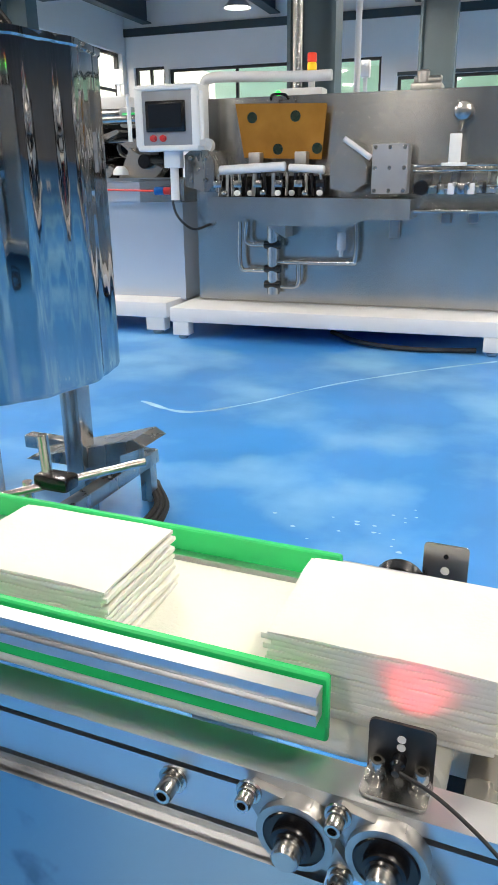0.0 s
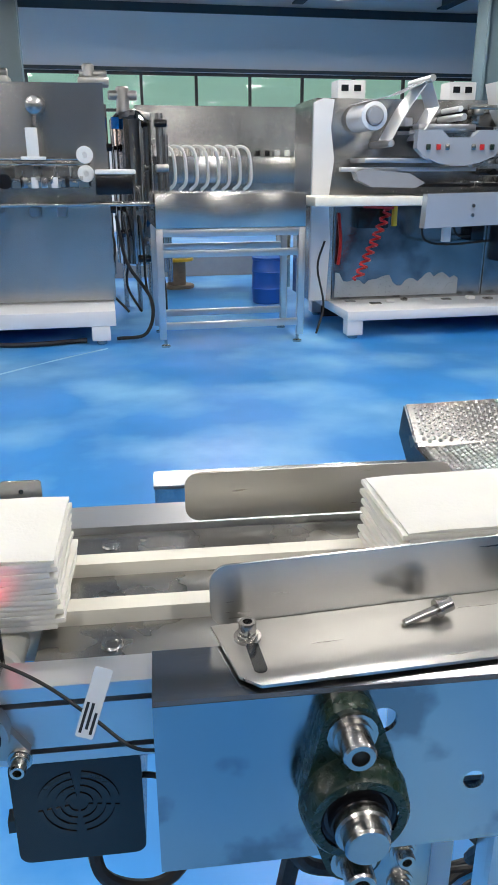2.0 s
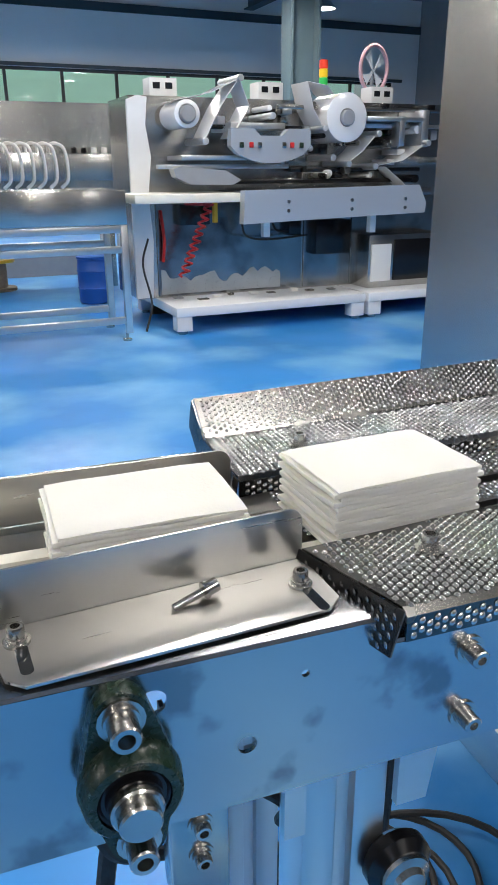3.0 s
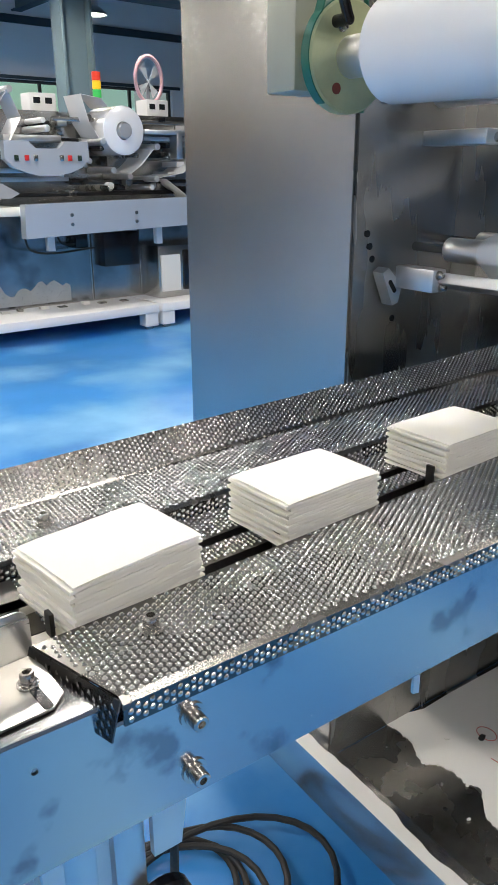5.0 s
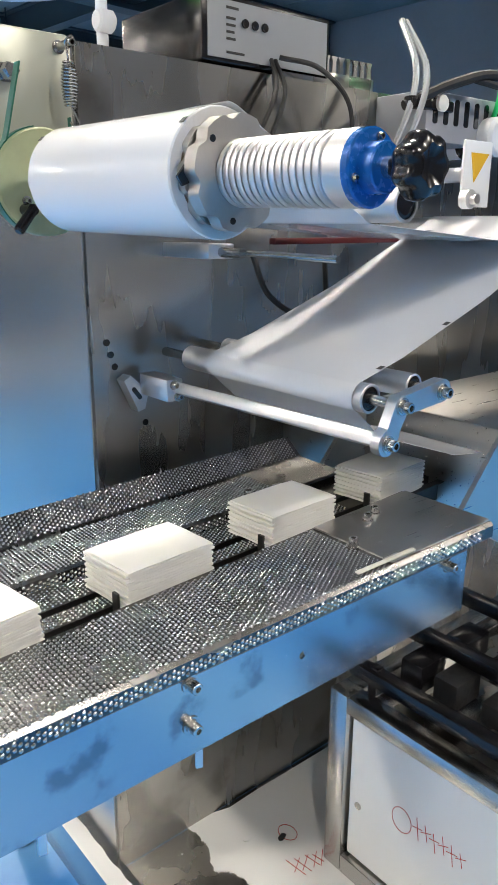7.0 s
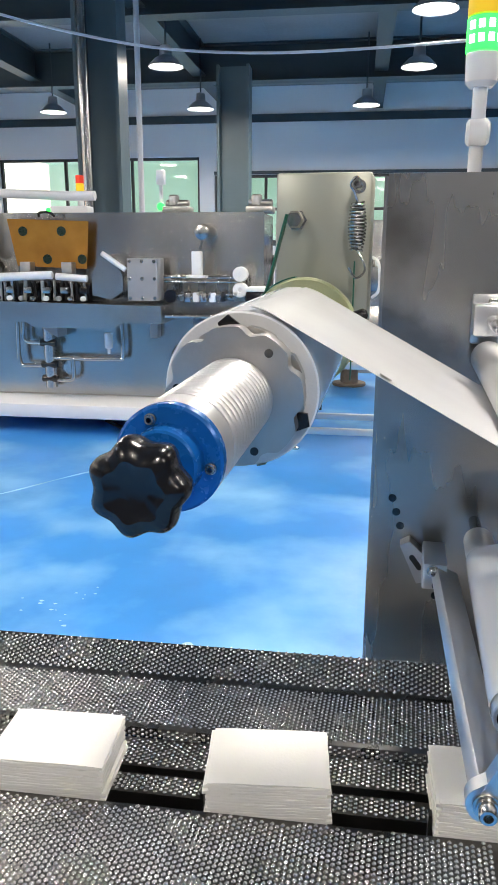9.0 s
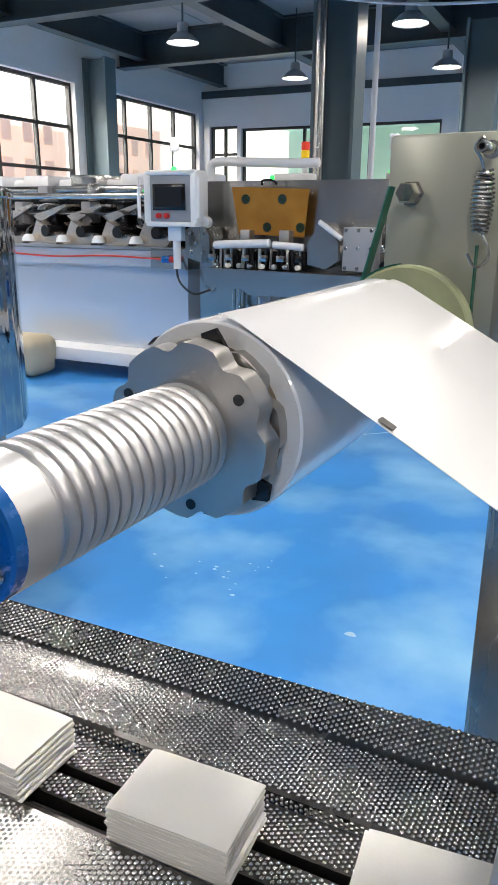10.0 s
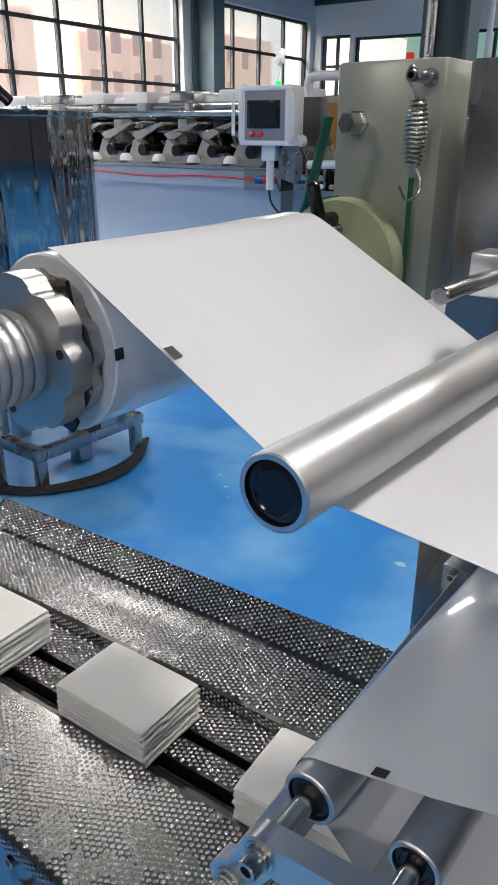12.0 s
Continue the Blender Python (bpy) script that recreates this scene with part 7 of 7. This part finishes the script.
for u in (2.20, 3.02, 3.98):
    bx = thing("small_control_box", hall(u, 5.45, 1.53), "pale control box on top of the machine", "control box", "small control boxes")
    bm = B()
    rbox(bm, -0.10, 0.10, -0.08, 0.08, 0.0, 0.13, 0.006)
    part("case", bm, M_WHITE, bx)
    for s in (-0.05, 0.04):
        bm = B()
        box(bm, s - 0.025, s + 0.025, -0.086, -0.08, 0.06, 0.10)
        part("display", bm, M_SCREEN, bx)
dr = thing("film_drawer_unit", hall(3.86, 4.95, 0.19), "steel drawer unit with a white panel", "cabinet")
bm = B()
rbox(bm, -0.20, 0.5, 0.0, 0.3, 0.0, 0.40, 0.005)
part("body", bm, M_STEEL, dr)
bm = B()
rbox(bm, -0.18, 0.0, -0.012, 0.0, 0.05, 0.33, 0.003)
part("front_panel", bm, M_PAPER, dr)
bm = B()
rbox(bm, 0.03, 0.5, -0.013, 0.0, 0.05, 0.36, 0.003)
part("opening", bm, M_BLACK, dr)
fw = thing("wall_fan", hall(5.05, 7.2, 0), "pale fan with pink rim on a stand", "fan")
bm = B()
tube(bm, [(0.0 + 0.16 * math.cos(radians(a)), 0, 2.02 + 0.22 * math.sin(radians(a))) for a in range(0, 361, 12)], 0.02, 8)
part("rim", bm, mat("pink_plastic", (0.75, 0.45, 0.48), 0.4), fw)
bm = B()
for k in range(4):
    a = radians(90 * k + 20)
    prism(bm, [(0, 2.0), (0.13 * math.cos(a), 2.02 + 0.18 * math.sin(a)), (0.13 * math.cos(a + 0.6), 2.02 + 0.18 * math.sin(a + 0.6))], "y", 0.0, 0.008)
part("blade", bm, M_PAPER, fw)
bm = B()
cyl(bm, (0, 0.03, 0), (0, 0.03, 2.0), 0.02, 10)
cyl(bm, (0, 0.03, 0), (0, 0.03, 0.03), 0.2, 24)
part("stand", bm, M_GREYPAINT, fw)
# white posts with green lamps among the far machines
for u, v, z in ((-4.35, 9.2, 1.95), (-1.2, 8.9, 1.85)):
    t = thing("signal_post", hall(u, v, 0), "white post with a small green lamp", "signal light", "signal posts")
    bm = B()
    rbox(bm, -0.02, 0.02, -0.02, 0.02, 0, z + 0.35, 0.005)
    rbox(bm, -0.05, 0.05, -0.04, 0.04, z + 0.25, z + 0.42, 0.01)
    part("post", bm, M_WHITE, t)
    bm = B()
    cyl(bm, (0, -0.02, z), (0, -0.05, z), 0.045, 16, 0.008)
    part("lamp", bm, M_GREENLED, t)
# further machine row behind
fr = thing("rear_machine_row", hall(0, 0), "row of pale machines further back in the hall", "machine", "far machines")
random.seed(5)
for k in range(9):
    bm = B()
    u = -7.0 + k * 0.72
    rbox(bm, u, u + 0.66, 8.9, 9.8, 0.0, 1.45 + 0.3 * random.random(), 0.02)
    part("cabinet", bm, random.choice((M_WHITE, M_STEEL, M_PALEBLUE)), fr)

# ---- under the near packing machine ----
paper = thing("paper_sheet", Matrix(), "torn white sheet of protective paper with red pen marks", "paper")
bm = B()
rng = random.Random(9)
EDGE = [(1.27, 0.035), (1.262, 0.20), (1.275, 0.36), (1.29, 0.46), (1.335, 0.52), (1.315, 0.575), (1.30, 0.60), (1.325, 0.66), (1.315, 0.715), (1.40, 0.690), (1.47, 0.692), (1.60, 0.690), (1.90, 0.688), (1.90, 0.035)]
outline = []
for (xa, ya), (xb, yb) in zip(EDGE, EDGE[1:]):
    for k in range(14):
        f = k / 14
        x, y = xa + (xb - xa) * f, ya + (yb - ya) * f
        w = 0.012 if y < 0.687 and x < 1.6 else 0.0
        outline.append((x + w * noise.noise(Vector((x * 40, y * 40, 0.7))) + w * 0.3 * rng.random(), y + w * noise.noise(Vector((x * 40, y * 40, 3.1)))))
prism(bm, outline, "z", 0.2385, 0.2395)
pp = part("sheet", bm, M_PAPER, paper)


def pen_stroke(bm, pts, r=0.0006):
    tube(bm, pts, r, 5)


bm = B()
for k, (a, b) in enumerate(((0.0, 0.02), (0.012, 0.035), (0.03, 0.05), (0.04, 0.06))):
    pen_stroke(bm, [(1.395 + a, 0.52 - 0.006 * k, 0.2402), (1.40 + b, 0.535 - 0.004 * k, 0.2402)])
    pen_stroke(bm, [(1.40 + a, 0.545 - 0.006 * k, 0.2402), (1.405 + a, 0.505, 0.2402)])
pen_stroke(bm, [(1.44 + 0.014 * math.cos(radians(a)), 0.585 + 0.018 * math.sin(radians(a)), 0.2402) for a in range(0, 361, 24)])
part("pen_marks", bm, M_RED, pp)
for k in range(12):
    x, y, r = rng.uniform(1.22, 1.43), rng.uniform(0.30, 0.66), rng.uniform(0.003, 0.009)
    bm = B()
    prism(bm, [(x + r * rng.uniform(0.6, 1.3) * math.cos(a), y + r * rng.uniform(0.4, 1.0) * math.sin(a)) for a in [2 * math.pi * q / 7 for q in range(7)]], "z", 0.2396, 0.2412)
    solo("paper_scrap", bm, M_RUBBER if k % 3 else M_PAPER, ("dark" if k % 3 else "white") + " torn scrap lying on the base sheet", "scrap", group="scraps")
dw = thing("drawer_cabinet", pose(0, 0, 0), "steel framed cabinet with a white door under the machine", "cabinet")
bm = B()
for y0, y1, z0, z1 in ((0.478, 0.512, 0.24, 0.556), (0.05, 0.080, 0.24, 0.556), (0.08, 0.478, 0.528, 0.556), (0.08, 0.478, 0.24, 0.272)):
    rbox(bm, 1.45, 1.484, y0, y1, z0, z1, 0.002)
rbox(bm, 1.484, 2.0, 0.478, 0.512, 0.528, 0.556, 0.002)
rbox(bm, 1.966, 2.0, 0.478, 0.512, 0.24, 0.528, 0.002)
part("front_frame", bm, M_STEEL, dw, "square steel tube frame")
bm = B()
box(bm, 1.484, 1.99, 0.08, 0.478, 0.242, 0.526)
part("body", bm, M_DARKPLATE, dw)
bm = B()
rbox(bm, 1.460, 1.482, 0.084, 0.474, 0.276, 0.524, 0.003)
dd = part("door", bm, M_PAPER, dw, "white door with red pen marks")
bm = B()
pen_stroke(bm, [(1.4594, 0.375 + 0.017 * math.cos(radians(a)), 0.408 + 0.020 * math.sin(radians(a))) for a in range(0, 361, 24)], 0.0005)
for k in range(6):
    y = 0.350 - 0.014 * k
    pen_stroke(bm, [(1.4594, y, 0.43 - 0.003 * (k % 3)), (1.4594, y - 0.005, 0.395 + 0.008 * (k % 2))], 0.0005)
    pen_stroke(bm, [(1.4594, y + 0.006, 0.412), (1.4594, y - 0.010, 0.416 + 0.004 * (k % 2))], 0.0005)
part("pen_marks", bm, M_RED, dd)
bm = B()
cyl(bm, (1.4602, 0.455, 0.375), (1.4585, 0.455, 0.375), 0.006, 14)
part("keyhole", bm, M_BOLT, dd)
um = thing("drive_unit", Matrix(), "dark chain drive unit on the cabinet", "drive unit")
random.seed(21)
for k in range(22):
    bm = B()
    x, y = 1.52 + 0.11 * (k % 4) + 0.03 * random.random(), 0.08 + 0.065 * (k // 4) + 0.02 * random.random()
    rbox(bm, x, x + 0.05 + 0.03 * random.random(), y, y + 0.04, 0.556, 0.575 + 0.03 * random.random(), 0.004)
    part("block", bm, random.choice((M_BLACK, M_BLACK, M_RUBBER, M_BOLT, M_PAPER, M_GREYPAINT)), um)
for x, z in ((1.475, 0.575), (1.585, 0.60), (1.72, 0.61), (1.90, 0.60)):
    bm = B()
    rbox(bm, x, x + 0.024, 0.04, 0.50, z, z + 0.022, 0.003)
    part("rail", bm, M_BLACK, um, "black steel rail")
for x in (1.49, 1.92):
    for y in (0.10, 0.46):
        bm = B()
        rbox(bm, x - 0.008, x + 0.008, y - 0.008, y + 0.008, 0.556, 0.60, 0.002)
        part("stand_off", bm, M_BLACK, um)
coil = thing("cable_coil", Matrix(), "coils of black cable lying on the floor", "cable")
for k in range(5):
    bm = B()
    r = 0.12 + 0.022 * k
    tube(bm, [(0.93 + 0.015 * k * (-1) ** k + r * math.cos(radians(a)), 0.80 - 0.02 * k + r * (0.9 - 0.05 * k) * math.sin(radians(a)), 0.008 + 0.006 * k) for a in range(0, 361, 12)], 0.006, 8)
    part("loop", bm, M_RUBBER, coil)
bm = B()
tube(bm, curve_pts([(0.80, 0.50, 0.76), (0.80, 0.51, 0.5), (0.81, 0.55, 0.25), (0.84, 0.66, 0.05), (0.86, 0.7, 0.012)]), 0.005, 8)
part("riser", bm, M_RUBBER, coil)
bm = B()
tube(bm, curve_pts([(0.55, 0.42, 0.74), (0.52, 0.43, 0.6), (0.50, 0.45, 0.3), (0.56, 0.60, 0.05), (0.75, 0.72, 0.012)]), 0.007, 8)
part("riser", bm, M_RUBBER, coil)
# overhead cable
bm = B()
tube(bm, curve_pts([(-4.0, 6.5, 3.94), (-1.5, 6.6, 3.2), (0.2, 6.7, 2.98), (2.6, 6.6, 3.02), (4.5, 6.4, 3.1), (7, 6.2, 3.94)]), 0.012, 8)
solo("overhead_cable", bm, M_WHITE, "white cable slung below the ceiling beams", "cable", HALL)

# ---- splashes and scuffs on the floor ----
M_SPLASH = mat("dried_white_splash", (0.42, 0.60, 0.78), 0.3, 0.0, var=0.1)
rng = random.Random(31)
for cx, cy, n_, spread_ in ((0.02, 2.41, 5, 0.05), (-0.09, 2.25, 8, 0.10), (0.519, 2.12, 1, 0.001), (-0.28, 2.2, 5, 0.12)):
    for _ in range(n_):
        x, y, r = cx + rng.gauss(0, spread_), cy + rng.gauss(0, spread_ * 0.7), rng.uniform(0.004, 0.010) if n_ > 1 else 0.02
        bm = B()
        bm.faces.new([bm.verts.new((x + r * (1 + 0.25 * math.sin(3 * a + x * 90)) * math.cos(a), y + 0.7 * r * math.sin(a), 0.0012)) for a in [2 * math.pi * k / 14 for k in range(14)]])
        solo("floor_splash", bm, M_SPLASH, "dried white splash on the blue floor", "stain")
M_SCUFF = mat("pale_floor_scuff", (0.30, 0.52, 0.74), 0.31, 0.0, var=0.4, scale=5)
SCUFF = [(-1.55, 3.30), (-1.24, 3.21), (-1.0, 3.45), (-0.68, 3.98), (-0.26, 4.47), (0.10, 4.82)]
for pts, w in ((SCUFF, 0.04),):
    bm = B()
    line = curve_pts([(x, y, 0.001) for x, y in pts])
    prev = None
    for k, q in enumerate(line):
        q = Vector(q)
        e = w * (0.35 + 0.65 * abs(math.sin(k * 0.6))) / 2
        cur = (bm.verts.new((q.x, q.y - e, 0.001)), bm.verts.new((q.x, q.y + e, 0.001)))
        if prev:
            bm.faces.new((prev[0], cur[0], cur[1], prev[1]))
        prev = cur
    solo("floor_scuff", bm, M_SCUFF, "long pale scuff line across the blue floor", "stain")

# ---- what moves ----
def chain_x(k, t):
    """Centre of stack k once the chain carries it."""
    return 0.958 + 0.1015 * (t - 5.5) - 0.193 * k


def stack_pose(x, k):
    turn = 4.0 + (0, 5, 2, -1)[k % 4]
    if x < 0.60:
        y, z, turn = 0.410 + 0.008 * max(0.0, min(1.0, (x - 0.40) / 0.10)), BZ + 0.002, 0.5
    else:
        f = min(1, (x - 0.60) / 0.06)
        ymid = y_slot(x) + 0.041
        y, z, turn = 0.418 + (ymid - 0.418) * f, BZ + 0.002 + (TZ - 0.0122 - BZ - 0.002) * f, 0.5 + (turn - 0.5) * f
    return pose(x, y, z, 0, 0, turn)


def motions():
    queue = 0.165
    releases = [0.62, 2.62] + [4.75 + 1.9015 * i for i in range(7)]
    for k, ob in STACKS.items():
        keys = {}
        if k < 0:
            hold = 0.958 - 0.193 * k - 0.1015 * 1.5
            for t in (0.0, 1.0, 2.0, 3.0):
                keys[t] = hold - 0.036 - 0.05 * (3.0 - t)
            keys.update({3.4: hold, 4.0: hold, 5.5: chain_x(k, 5.5), 8.0: chain_x(k, 8), 12.0: chain_x(k, 12)})
        else:
            x = 0.343 - 0.19 * k
            keys[0.0] = x
            for i in range(k):
                keys[releases[i]] = x
                x = min(0.343, x + 0.19)
                keys[releases[i] + 0.62] = x
            r = releases[k]
            keys[r] = 0.343
            if k == 0:
                keys.update({0.75: 0.350, 0.9: 0.430, 1.0: 0.512, 1.2: 0.560, 2.0: 0.620, 2.5: 0.645, 3.0: 0.715, 3.5: 0.783, 4.0: 0.785, 5.5: chain_x(0, 5.5), 8.0: chain_x(0, 8), 12.0: chain_x(0, 12)})
            elif k == 1:
                keys.update({2.8: 0.42, 3.0: 0.56, 3.2: 0.642, 3.7: 0.652, 4.4: 0.656, 5.5: chain_x(1, 5.5), 8.0: chain_x(1, 8), 12.0: chain_x(1, 12)})
            else:
                j = r + 0.62
                keys[j] = chain_x(k, j)
                for t in (j + 0.5, 12.0):
                    if t <= 12.0:
                        keys[t] = chain_x(k, t)
                keys = {t: v for t, v in keys.items() if t <= 12.0}
                if 12.0 not in keys:
                    keys[12.0] = chain_x(k, 12.0) if r + 0.62 < 12 else list(keys.values())[-1]
        ts = sorted(keys)
        xs = [keys[t] for t in ts]
        walk(ob, [(0.1 * i, stack_pose(float(np.interp(0.1 * i, ts, xs)), k)) for i in range(121)])
        if k in PUSHERS:
            rows = []
            for i in range(121):
                x = chain_x(k, 0.1 * i) - 0.054 if 0.1 * i > 4.0 else chain_x(k, 4.0) - 0.054
                y = y_slot(x) + 0.195 * (y_rear(x) - y_slot(x))
                rows.append((0.1 * i, pose(x, y, TZ - 0.013 if x > 0.66 else TZ - 0.013 - min(0.10, (0.66 - x) * 2.0), 0, 0, 4)))
            walk(PUSHERS[k], rows)
    # the roll turns clockwise seen from the operator's side, slowly at first
    rt, ra = (0.0, 4.0, 5.5, 6.0, 6.5, 8.3, 9.5, 10.0, 10.5, 11.0, 11.5, 12.0), (-760, -620, -467, -402, -337, -56, -49, -34, -2, 82, 181, 230)
    walk(disc, [(0.25 * i, pose(RX, 0.018, RZ, 0, float(np.interp(0.25 * i, rt, ra)), 0)) for i in range(49)])
    walk(spin, [(0.25 * i, pose(RX, 0.6, RZ, 1.0, 0, 1.1) @ pose(0, -0.6, 0, 0, float(np.interp(0.25 * i, rt, ra)), 0)) for i in range(49)])


motions()
